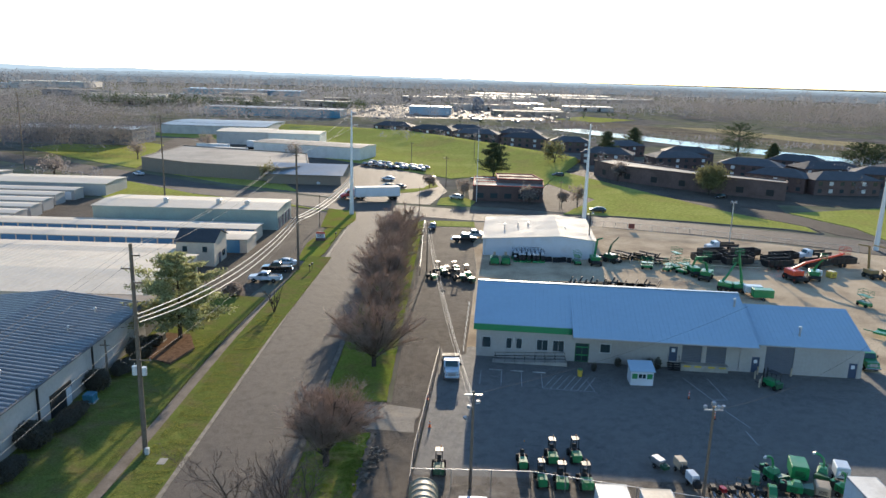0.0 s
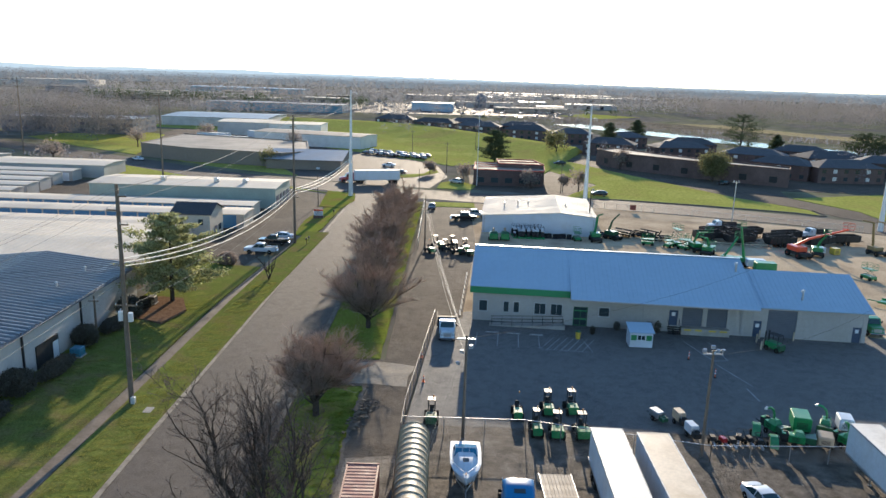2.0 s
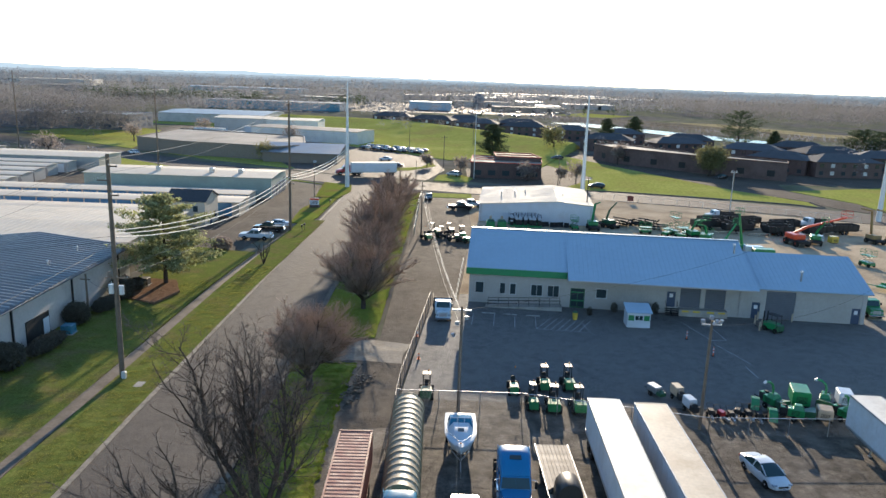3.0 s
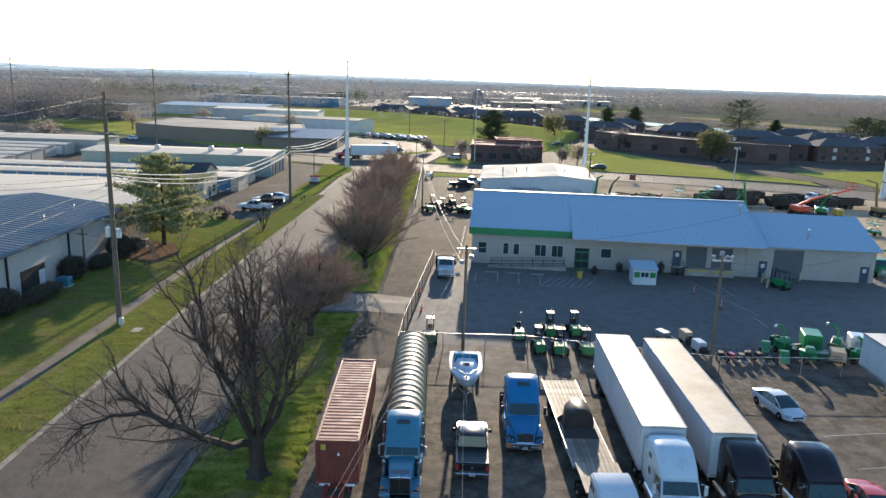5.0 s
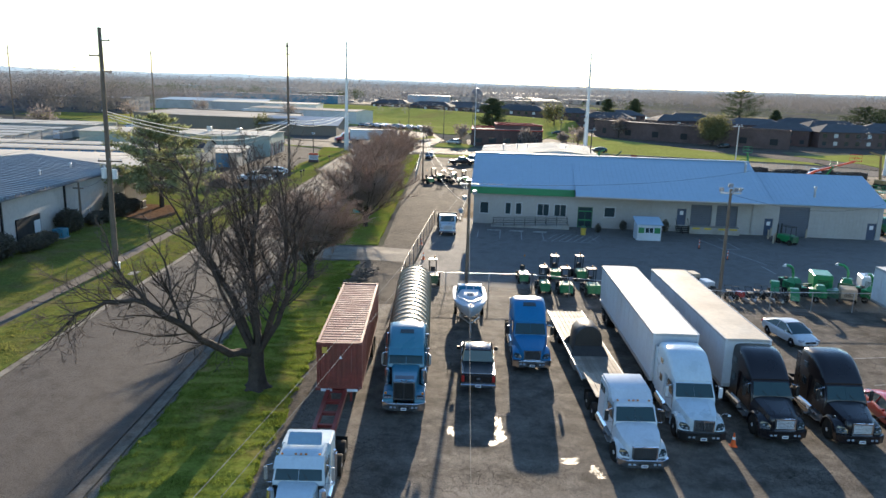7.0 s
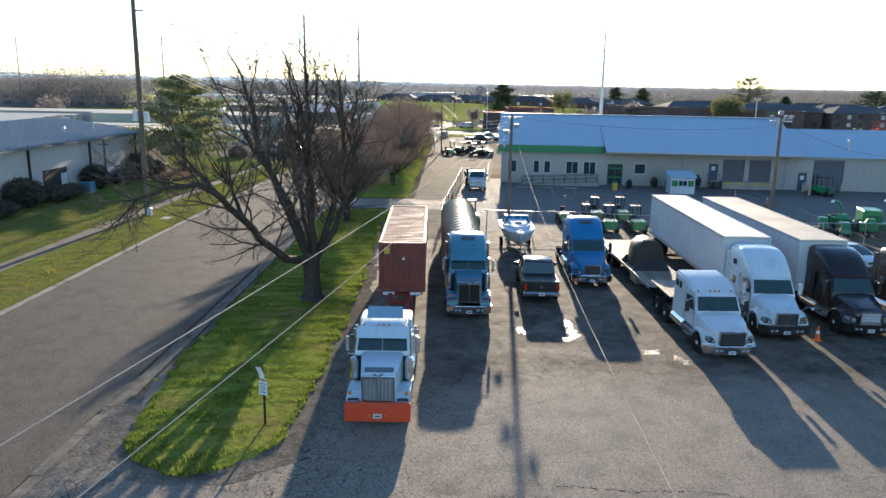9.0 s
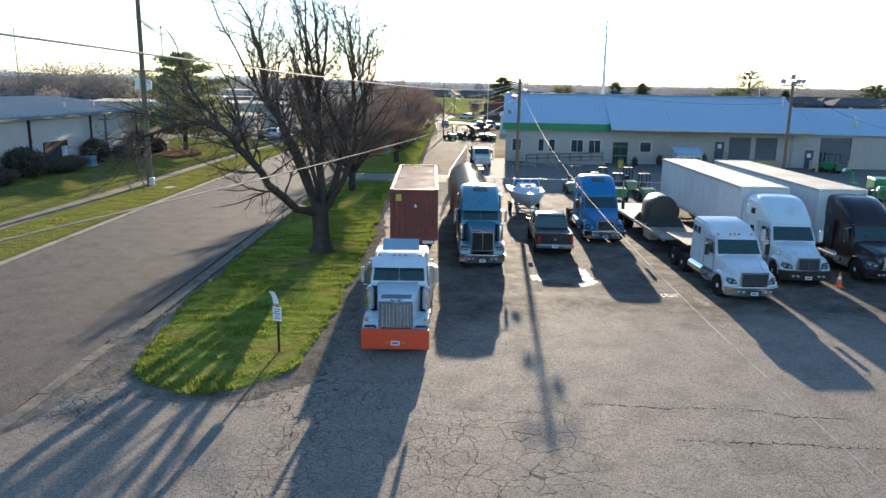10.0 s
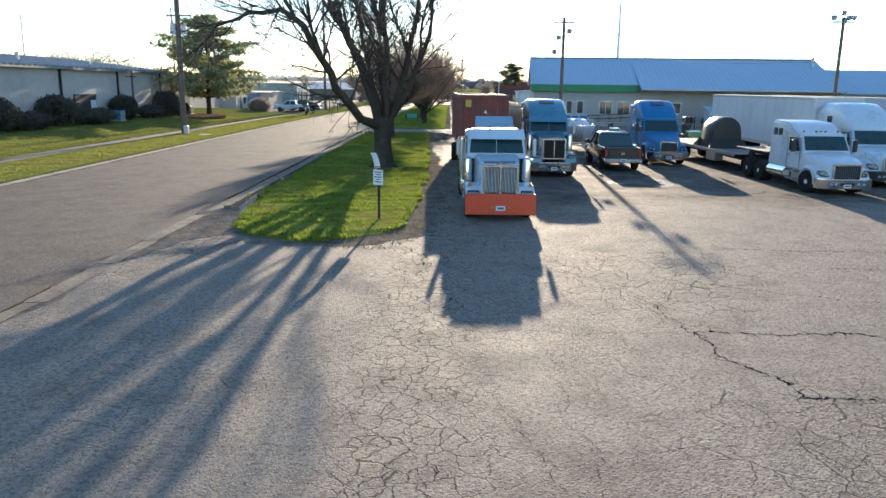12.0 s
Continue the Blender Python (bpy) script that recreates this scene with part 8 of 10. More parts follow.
def steel_pole(m, h, label, r=0.62, arms=(0.985, 0.93, 0.87)):
    ob = thing("steel_power_pole", m, label, "power pole")
    bm = bmesh.new()
    rod(bm, (0, 0, -0.3), (0, 0, h), r, 0.16, 14)
    part("shaft", bm, M["polewhite"], ob, smooth=True)
    for i, f in enumerate(arms):
        s = -1 if i % 2 else 1
        bm = bmesh.new()
        rod(bm, (0, 0, h * f - 0.2), (s * 1.5, 0, h * f), 0.06, 0.04, 6)
        a = part("arm", bm, M["polewhite"], ob)
        bm = bmesh.new()
        rod(bm, (s * 1.5, 0, h * f), (s * 1.5, 0, h * f - 0.8), 0.07, 0.05, 6)
        part("insulator", bm, M["steel"], a)
    return ob


steel_pole(pose(-26.6, 195.5, 0), 27.8, "tall tapered pale steel power pole at the junction")
steel_pole(pose(35.3, 190.5, 0), 26.3, "tall tapered pale steel power pole by the metal building")
steel_pole(pose(100.8, 170, 0), 28.0, "tall tapered pale steel power pole beyond the yard")
bm = bmesh.new()
rod(bm, (8.0, 221.5, 0), (8.0, 221.5, 22), 0.11, 0.06, 8)
tagged(part("flagpole", bm, M["polewhite"], smooth=True), "slender pale flagpole beside the brick diner", "flagpole")


def flood_pole(m, h, label, heads, mat="poleswood"):
    ob = thing("floodlight_pole", m, label, "light pole")
    bm = bmesh.new()
    rod(bm, (0, 0, -0.2), (0, 0, h), 0.16, 0.11, 10)
    part("pole", bm, M[mat], ob, smooth=True)
    part("crossarm", box(bmesh.new(), 0, 0, h - 0.35, 1.7, 0.1, 0.12, 0.01), M["steel"], ob)
    for x, z, rx, rz in heads:
        bm = bmesh.new()
        hexa(bm, [(-0.12, -0.1, -0.13), (0.12, -0.1, -0.13), (0.12, -0.1, 0.13), (-0.12, -0.1, 0.13)], [(-0.2, 0.16, -0.19), (0.2, 0.16, -0.19), (0.2, 0.16, 0.19), (-0.2, 0.16, 0.19)], 0.02)
        hd = part("floodlight", bm, M["steel"], ob, "square grey floodlight")
        hd.matrix_basis = pose(x, 0, h + z, rx, 0, rz)
        lens = part("lens", box(bmesh.new(), 0, 0.165, 0, 0.34, 0.02, 0.32), M["lamp"], hd)
    return ob


flood_pole(pose(23.5, 59.9, 0), 10.0, "wooden light pole with five floodlights", [(-0.75, 0.0, -25, 150), (-0.1, 0.35, -25, 185), (0.35, 0.0, -25, 200), (0.75, 0.0, -25, 230), (0.1, -0.2, -25, 10)])
pole_n = flood_pole(pose(2.25, 61.8, 0), 9.9, "wooden utility pole with floodlights and service wires", [(0.4, -1.0, -20, 200), (-0.35, -1.5, -20, 150), (-0.65, -2.6, -30, 140)])
flood_pole(pose(66.5, 171, 0), 10.5, "slim light pole at the yard fence", [(0.5, 0, -25, 180), (-0.5, 0, -25, 180)], "steel")
flood_pole(pose(30.4, 157, 0), 9.5, "dark light pole beside the metal building", [(0.4, 0, -25, 180)], "dark")


def wire(a, b, sag, label="overhead service wire", r=0.014, mat="wire", n=18):
    a, b = Vector(a), Vector(b)
    pts = []
    for i in range(n + 1):
        f = i / n
        p = a.lerp(b, f)
        p.z -= sag * 4 * f * (1 - f)
        pts.append(p)
    bm = bmesh.new()
    tube(bm, pts, r, 5)
    return tagged(part("overhead_wire", bm, M[mat]), label, "wire", "overhead wires")


# the pale cable from the lot pole towards the south
wire((2.25, 61.6, 9.3), (0.4, -28, 8.2), 3.75, "pale overhead cable above the truck lot", 0.0065)
for k, (x, z) in enumerate(((-0.5, 9.4), (0.0, 9.2), (0.45, 9.0), (0.2, 7.8))):
    wire((2.25 + x * 0.3, 61.8, z), (-4.4 + x, 139, z - 0.1), 1.3 + 0.25 * k, "sagging service wire along the drive", 0.012, "palewire")
for k, (x, z, zm) in enumerate(((-0.3, 14.6, 10.5), (0, 14.3, 10.2), (0.3, 14.0, 9.8))):
    wire((-30.2 + x, 66.3, z), (-29.3 + x, 137.5, zm), 2.0 + 0.25 * k, "sagging bundle of pale street wires", 0.055, "palewire")
    wire((-29.3 + x, 137.5, zm), (-26.4 + x, 195.5, zm - 0.3), 1.1 + 0.2 * k, "sagging bundle of pale street wires", 0.07, "palewire")
for k, (x, z) in enumerate(((-0.9, 10.6), (0.9, 10.4))):
    wire((-30.1 + x, 66.3, z), (-29.3 + x, 137.5, z - 0.2), 1.8, "thin street wire between the poles", 0.014)
for k, (z0, z1, z2) in enumerate(((21.2, 23.8, 27.0), (20.0, 22.4, 25.6), (21.4, 24.2, 24.4))):
    wire((-30.8 + 0.5 * k, 66.3, z0), (-29.6 + 0.3 * k, 137.4, z1), 1.6, "thin high power line", 0.02)
    wire((-29.6 + 0.3 * k, 137.4, z1), (-26 + k - 1, 195.4, z2), 1.2, "thin high power line", 0.024)
    wire((-30.8 + 0.5 * k, 66.3, z0), (-31.5 + 0.5 * k, -20, z0), 1.8, "thin high power line", 0.012, "wiredark")
    wire((-26 + k - 1, 195.4, z2), (-81.6 + k - 1, 207, 24 - k), 1.2, "thin high power line", 0.026)
for z in (13.4, 12.6):
    wire((-30.3, 66.2, z), (-31.6, -20, z), 0.9, "pale street wire along the verge", 0.018)
wire((-30.3, 66.2, 14.1), (-75, 64, 13.8), 1.3, "thin wire above the warehouse", 0.014, "wiredark")
wire((-30.3, 66.2, 13.6), (-75, 64, 13.3), 1.35, "thin wire above the warehouse", 0.014, "wiredark")
wire((-30.3, 66.2, 9.0), (-41.4, 82.6, 5.2), 0.4, "service wire to the warehouse", 0.012, "wiredark")
wire((2.25, 61.8, 9.7), (-11.1, -30, 11.0), 1.27, "pale overhead cable above the truck lot", 0.008, n=30)
wire((2.25, 61.8, 8.6), (-12.0, -30, 9.6), 1.29, "pale overhead cable above the truck lot", 0.008, n=30)
for k, (z0, z1) in enumerate(((23.9, 26.1), (22.1, 24.1), (23.9, 24.1))):
    wire((-81.6 + 0.9 * (k - 1), 207, z0), (-153 + 1.1 * (k - 1), 262, z1), 1.5, "thin high power line", 0.03, "wiredark")
    wire((-153 + 1.1 * (k - 1), 262, z1), (-240 + k, 322, z1), 1.5, "thin high power line", 0.03, "wiredark")
wire((2.25, 61.8, 9.6), (41, 96.5, 8.0), 0.9, "dark service wire to the shop roof", 0.014, "wiredark")
wire((23.5, 59.9, 9.6), (56, 92, 4.8), 1.3, "dark service wire to the annex", 0.014, "wiredark")


# ---------- fences ----------
def chain_fence(points, h, label, post="steel", step=3.0, lean=0.0):
    ob = thing("chain_link_fence", Matrix.Identity(4), label, "fence")
    wires = bmesh.new()
    for (x0, y0), (x1, y1) in zip(points, points[1:]):
        d = Vector((x1 - x0, y1 - y0, 0))
        n = max(1, round(d.length / step))
        for i in range(n + 1):
            c = Vector((x0, y0, 0)) + d * i / n
            bm = bmesh.new()
            rod(bm, (c.x, c.y, -0.1), (c.x, c.y, h + 0.05), 0.04, seg=6)
            part("post", bm, M[post], ob)
        bm = bmesh.new()
        rod(bm, (x0, y0, h), (x1, y1, h), 0.028, seg=6)
        part("top_rail", bm, M[post], ob)
        m = int(d.length / 0.3)
        u = d.normalized()
        for i in range(-int(h / 0.3), m):
            for s in (1, -1):
                t0, t1 = i * 0.3, i * 0.3 + h
                z0, z1 = (0.05, h) if s > 0 else (h, 0.05)
                if t0 < 0:
                    z0 += (z1 - z0) * (-t0 / h)
                    t0 = 0
                if t1 > d.length:
                    z1 = z0 + (z1 - z0) * (d.length - t0) / (t1 - t0)
                    t1 = d.length
                p, q = Vector((x0, y0, z0)) + u * t0, Vector((x0, y0, z1)) + u * t1
                e = Vector((0, 0, 0.006))
                wires.faces.new([wires.verts.new(v) for v in (p - e, q - e, q + e, p + e)])
    tagged(part("mesh_wire", wires, M["steel"], ob), kind="stuff")
    return ob


chain_fence([(-3.4, 60.5), (-3.3, 66), (-1.2, 93.5)], 1.9, "galvanised chain-link fence along the service drive", "shutter")
chain_fence([(-3.3, 62.2), (8, 62.3), (23.8, 58.6), (45, 59.8), (62, 61.0)], 1.7, "galvanised chain-link fence around the machine park", step=3.6)
chain_fence([(34, 189.0), (60, 180.2), (94, 165)], 1.8, "chain-link fence along the cross street")
chain_fence([(-5.6, 136), (-6.2, 170), (-6.2, 182)], 1.8, "chain-link fence beside the street trees")

# ---------- machines ----------
def compactor(m, label, roof="white", body="green", canopy=True, wide=1.5):
    """A small ride-on machine with a green nose, dark frame and a canopy; the nose looks to -y."""
    ob = thing("ride_on_machine", m @ Matrix.Diagonal((0.85, 0.85, 0.9, 1)), label, "construction machine", "green rental machines")
    h = wide / 2
    bm = bmesh.new()
    hexa(bm, [(-h * 0.9, -1.6, 0.35), (h * 0.9, -1.6, 0.35), (h * 0.9, -0.3, 0.35), (-h * 0.9, -0.3, 0.35)], [(-h, -1.5, 1.15), (h, -1.5, 1.15), (h * 0.9, -0.3, 1.25), (-h * 0.9, -0.3, 1.25)], 0.06)
    part("bonnet", bm, M[body], ob)
    bm = bmesh.new()
    box(bm, 0, 0.4, 0.62, wide * 0.8, 1.6, 0.5, 0.05)
    box(bm, 0, 0.55, 1.0, 0.5, 0.5, 0.3, 0.05)
    box(bm, 0, 0.78, 1.3, 0.5, 0.1, 0.5, 0.03)
    part("seat_deck", bm, M["dark"], ob)
    for s in (-1, 1):
        for y in (-1.05, 0.95):
            wheel(ob, s * (h + 0.02), y, 0.42, 0.32, "greendark")
    if canopy:
        for x in (-h * 0.7, h * 0.7):
            for y in (-0.1, 0.9):
                bm = bmesh.new()
                rod(bm, (x * 0.8, y, 0.8), (x * 0.8, y, 2.35), 0.055, seg=6)
                part("roof_post", bm, M["dark"], ob)
        part("canopy", box(bmesh.new(), 0, 0.4, 2.4, wide * 0.72, 1.0, 0.08, 0.03), M[roof], ob)
    bm = bmesh.new()
    tube(bm, [(0, -0.25, 1.15), (0, 0.1, 1.45)], 0.03)
    part("steering_column", bm, M["dark"], ob)
    part("beacon", rod(bmesh.new(), (0.2, 0.9, 2.42), (0.2, 0.9, 2.62), 0.06, seg=6), M["amber"], ob)
    return ob


for x, y, t, wd in ((9.1, 62.2, 2, 1.05), (11.0, 61.9, -3, 1.4), (13.3, 61.9, 2, 1.4), (10.7, 66.6, 0, 1.2), (13.1, 66.9, 3, 1.2)):
    compactor(spot(x, y + 1.0, t), "green ride-on machine with dark canopy in the yard", "blackplastic", "green", True, wd)
compactor(spot(7.6, 66.4, 0), "green stand-on mini loader with roll bar", "greendark", "green", False, 1.0)
compactor(spot(-0.75, 64.8, 0), "dark green machine with dark canopy by the fence", "blackplastic", "greendark", True, 1.3)
def plate_compactor(m, label):
    """A walk-behind plate compactor: base plate, engine, pale tank and a folded handle."""
    ob = thing("plate_compactor", m, label, "construction machine", "plate compactors in a row")
    part("base_plate", box(bmesh.new(), 0, 0, 0.09, 0.6, 0.8, 0.18, 0.02), M["green"], ob)
    part("engine", box(bmesh.new(), 0, -0.05, 0.48, 0.44, 0.5, 0.5, 0.05), M["dark"], ob)
    part("tank", box(bmesh.new(), 0, 0.05, 0.86, 0.46, 0.34, 0.24, 0.06), M["white"], ob, "pale water tank")
    part("handle", tube(bmesh.new(), [(-0.22, 0.3, 0.3), (-0.22, 0.55, 1.15), (0.22, 0.55, 1.15), (0.22, 0.3, 0.3)], 0.025, 5), M["dark"], ob)
    return ob


first_plate = plate_compactor(spot(13.8, 149.0, 4) @ Matrix.Diagonal((1.25, 1.25, 1.4, 1)), "small plate compactor with white tank before the metal building")
for i in range(1, 21):
    copy_thing(first_plate, spot(13.8 + (i % 7) * 0.95 + 0.12 * math.sin(i * 2.1), 149.0 + (i // 7) * 1.5, 8 * math.sin(i * 1.7)) @ Matrix.Diagonal((1.25, 1.25, 1.4, 1)))


def digging_bucket(m, label):
    """An excavator bucket: a curved open scoop with teeth."""
    ob = thing("digging_bucket", m, label, "machine attachment", "buckets in a row")
    prof = [(0.0, 0.0), (0.5, -0.02), (0.85, 0.2), (0.95, 0.6), (0.75, 0.95), (0.7, 0.92), (0.88, 0.6), (0.78, 0.26), (0.48, 0.06), (0.0, 0.06)]
    bm = bmesh.new()
    hexa(bm, [(-0.5, y, z) for y, z in prof], [(0.5, y, z) for y, z in prof])
    part("shell", bm, M["dark"], ob)
    for x in (-0.49, 0.49):
        part("cheek", hexa(bmesh.new(), [(x - 0.02, y, z) for y, z in prof[:5]], [(x + 0.02, y, z) for y, z in prof[:5]]), M["dark"], ob)
    for x in (-0.4, -0.13, 0.13, 0.4):
        part("tooth", box(bmesh.new(), x, -0.08, 0.03, 0.08, 0.2, 0.06), M["steel"], ob)
    return ob


first_bucket = digging_bucket(spot(20.2, 149.4, 10), "dark steel digging bucket before the metal building")
for i in range(1, 6):
    copy_thing(first_bucket, spot(20.2 + i * 0.98, 149.4 + 0.3 * math.sin(i * 2), 12 * math.sin(i * 2.3)))
for x, y in ((9.3, 146.4), (11.6, 146.5)):
    ob = thing("light_tower", spot(x, y, 0), "boxy green towable unit with a tan stub mast", "generator", "green site units")
    part("body", box(bmesh.new(), 0, 0, 0.95, 1.7, 2.2, 1.2, 0.08), M["green"], ob)
    part("top_cover", hexa(bmesh.new(), ring(-0.8, 0.8, -1.0, 1.0, 1.55), ring(-0.5, 0.5, -0.6, 0.6, 1.85), 0.03), M["greendark"], ob)
    part("mast", box(bmesh.new(), 0, 0.7, 2.1, 0.5, 0.5, 0.7, 0.05), M["tan"], ob)
    for sx in (-1, 1):
        wheel(ob, sx * 0.9, 0, 0.33, 0.2, "steel")
for x, y, t in ((-3.2, 134, 30), (-0.6, 136, 200), (1.8, 133.5, 100), (3.4, 136.5, 10), (-2.0, 138.8, 80), (1.0, 139.5, 160), (3.6, 132.4, 60)):
    compactor(spot(x, y, t), "rental machine parked in a crowded cluster", "blackplastic", "green" if t % 20 else "greendark", t % 3 != 0, 1.4)


def chipper(m, label, chute=True):
    """A towed wood chipper with a tall curved discharge chute."""
    ob = thing("wood_chipper", m @ Matrix.Diagonal((0.75, 0.75, 0.8, 1)), label, "construction machine", "green rental machines")
    bm = bmesh.new()
    box(bm, 0, 0, 1.0, 1.3, 1.9, 0.9, 0.08)
    hexa(bm, ring(-0.6, 0.6, -0.9, 0.4, 1.45), ring(-0.4, 0.4, -0.6, 0.2, 1.9), 0.05)
    part("housing", bm, M["green"], ob)
    bm = bmesh.new()
    hexa(bm, [(-0.9, -2.1, 0.7), (0.9, -2.1, 0.7), (0.9, -2.1, 1.6), (-0.9, -2.1, 1.6)], [(-0.5, -0.95, 0.8), (0.5, -0.95, 0.8), (0.5, -0.95, 1.4), (-0.5, -0.95, 1.4)])
    part("feed_tray", bm, M["greendark"], ob)
    if chute:
        bm = bmesh.new()
        pts = [(0, 0, 1.7), (0, 0.05, 2.4), (-0.15, 0.1, 2.9), (-0.6, 0.15, 3.25), (-1.2, 0.2, 3.3)]
        tube(bm, pts, 0.16, 8)
        ch = part("chute", bm, M["green"], ob, "curved green discharge chute", True)
        part("deflector", hexa(bmesh.new(), [(-1.15, 0.06, 3.16), (-1.15, 0.34, 3.16), (-1.15, 0.34, 3.46), (-1.15, 0.06, 3.46)], [(-1.5, 0.1, 3.12), (-1.5, 0.3, 3.12), (-1.5, 0.3, 3.3), (-1.5, 0.1, 3.3)]), M["plate"], ch, "pale chute deflector")
    bm = bmesh.new()
    box(bm, 0, 0.2, 0.5, 0.9, 3.0, 0.12)
    box(bm, 0, 2.2, 0.5, 0.12, 1.6, 0.1)
    part("drawbar", bm, M["dark"], ob)
    bm = bmesh.new()
    box(bm, 0, 1.35, 1.05, 1.0, 0.9, 0.8, 0.06)
    box(bm, 0.2, 1.3, 1.5, 0.4, 0.5, 0.2, 0.04)
    eng = part("engine", bm, M["dark"], ob, "dark engine under a green hood")
    part("hood", box(bmesh.new(), 0, 1.5, 1.48, 1.06, 0.5, 0.1, 0.03), M["green"], eng)
    bm = bmesh.new()
    for i in range(4):
        box(bm, 0, -0.955, 0.8 + 0.12 * i, 0.8, 0.02, 0.05)
        for k in (-1, 1):
            box(bm, k * 0.655, 0.1, 0.85 + 0.13 * i, 0.02, 0.9, 0.05)
    part("louvre", bm, M["dark"], ob)
    for s in (-1, 1):
        wheel(ob, s * 0.85, 0.2, 0.36, 0.24, "steel")
    return ob


chipper(spot(31.9, 64.9, 20), "green wood chipper with curved discharge chute")
chipper(spot(37.0, 65.2, -30), "green wood chipper with raised chute")
chipper(spot(33.0, 62.4, 70), "low green stump grinder in the machine park", False)
chipper(spot(37.7, 62.4, 30), "green chipper beside the fence")


def boxy(name, m, size, z, mat, label, category, wheels=True, group="", front=""):
    """A towable cabinet: bevelled housing with louvres, on wheels with a drawbar."""
    ob = thing(name, m @ Matrix.Diagonal((0.8, 0.8, 0.85, 1)), label, category, group)
    sx, sy, sz = size
    part("housing", box(bmesh.new(), 0, 0, z + sz / 2, sx, sy, sz, 0.06), M[mat], ob)
    part("lid", box(bmesh.new(), 0, 0, z + sz + 0.03, sx * 0.94, sy * 0.94, 0.06, 0.02), M[mat], ob)
    bm = bmesh.new()
    for i in range(5):
        box(bm, 0, -sy / 2 - 0.01, z + sz * (0.25 + 0.1 * i), sx * 0.6, 0.02, sz * 0.04)
    part("louvre", bm, M["dark"], ob)
    bm = bmesh.new()
    box(bm, 0, 0, z - 0.06, sx * 0.7, sy * 1.02, 0.12)
    box(bm, 0, sy * 0.7, z - 0.06, 0.1, sy * 0.6, 0.08)
    part("drawbar", bm, M["dark"], ob)
    if front:
        bm = bmesh.new()
        box(bm, 0, -sy / 2 - 0.42, z + sz * 0.18, sx * 0.9, 0.8, sz * 0.66, 0.05)
        box(bm, 0.1, -sy / 2 - 0.35, z + sz * 0.58, sx * 0.5, 0.4, sz * 0.2, 0.04)
        eng = part("engine", bm, M[front], ob, "dark open engine")
        part("exhaust_pipe", tube(bmesh.new(), [(-sx * 0.3, -sy / 2 - 0.3, z + sz * 0.5), (-sx * 0.3, -sy / 2 - 0.3, z + sz * 1.0)], 0.04, 6), M["steel"], eng)
    if mat == "tan" and sz < 1:
        bm = bmesh.new()
        for i in range(5):
            tube(bm, [(-sx * 0.51, sy * (-0.4 + 0.2 * i), z - 0.1), (-sx * 0.5, sy * (-0.4 + 0.2 * i), z + sz + 0.04), (sx * 0.5, sy * (-0.38 + 0.2 * i), z + sz + 0.05), (sx * 0.51, sy * (-0.4 + 0.2 * i), z - 0.1)], 0.05, 6)
        part("cover_fold", bm, M["tan"], ob)
    if wheels:
        for s in (-1, 1):
            wheel(ob, s * (sx / 2 + 0.06), 0, 0.3, 0.18, "steel")
    return ob


boxy("generator", spot(34.6, 65.3, -15), (2.0, 3.0, 1.5), 0.7, "green", "large green towable generator", "generator")
boxy("generator", spot(35.5, 62.2, -20), (1.6, 2.0, 0.95), 0.6, "tan", "machine under a tan cover", "generator")
boxy("generator", spot(38.9, 65.4, -15), (1.6, 2.2, 1.3), 0.7, "white", "pale grey towable compressor", "generator")
boxy("light_tower", spot(23.3, 66.2, 10), (1.0, 1.7, 1.0), 0.55, "tan", "beige towable light tower with dark engine", "light tower", front="dark")
boxy("light_tower", spot(23.7, 63.6, 10), (1.0, 1.7, 0.95), 0.55, "white", "white towable light tower with dark engine", "light tower", front="dark")
boxy("concrete_mixer", spot(21.3, 66.8, 25), (1.0, 1.7, 0.7), 0.5, "steel", "grey towable pump with green engine", "generator", front="greendark")
for x, y, r in ((30.0, 64.2, -20), (30.6, 61.8, -15)):
    ob = thing("stump_grinder", spot(x, y, r), "small green walk-behind stump grinder with arched guard", "construction machine", "green rental machines")
    bm = bmesh.new()
    loft(bm, [[(-0.35, -1.0 * math.cos(a) * q - 0.1, 0.35 + 1.0 * math.sin(a) * q), (0.35, -1.0 * math.cos(a) * q - 0.1, 0.35 + 1.0 * math.sin(a) * q), (0.35, -0.8 * math.cos(a) * q - 0.1, 0.35 + 0.8 * math.sin(a) * q), (-0.35, -0.8 * math.cos(a) * q - 0.1, 0.35 + 0.8 * math.sin(a) * q)] for a, q in ((0.1, 1), (0.5, 1), (0.9, 1), (1.3, 1), (1.7, 1), (2.1, 1), (2.5, 1))])
    part("guard", bm, M["green"], ob, "arched green guard")
    part("engine", box(bmesh.new(), 0, 0.1, 0.6, 0.5, 0.8, 0.5, 0.06), M["dark"], ob)
    for k in (-1, 1):
        wheel(ob, k * 0.42, 0.1, 0.28, 0.18, "steel")
rng = random.Random(9)
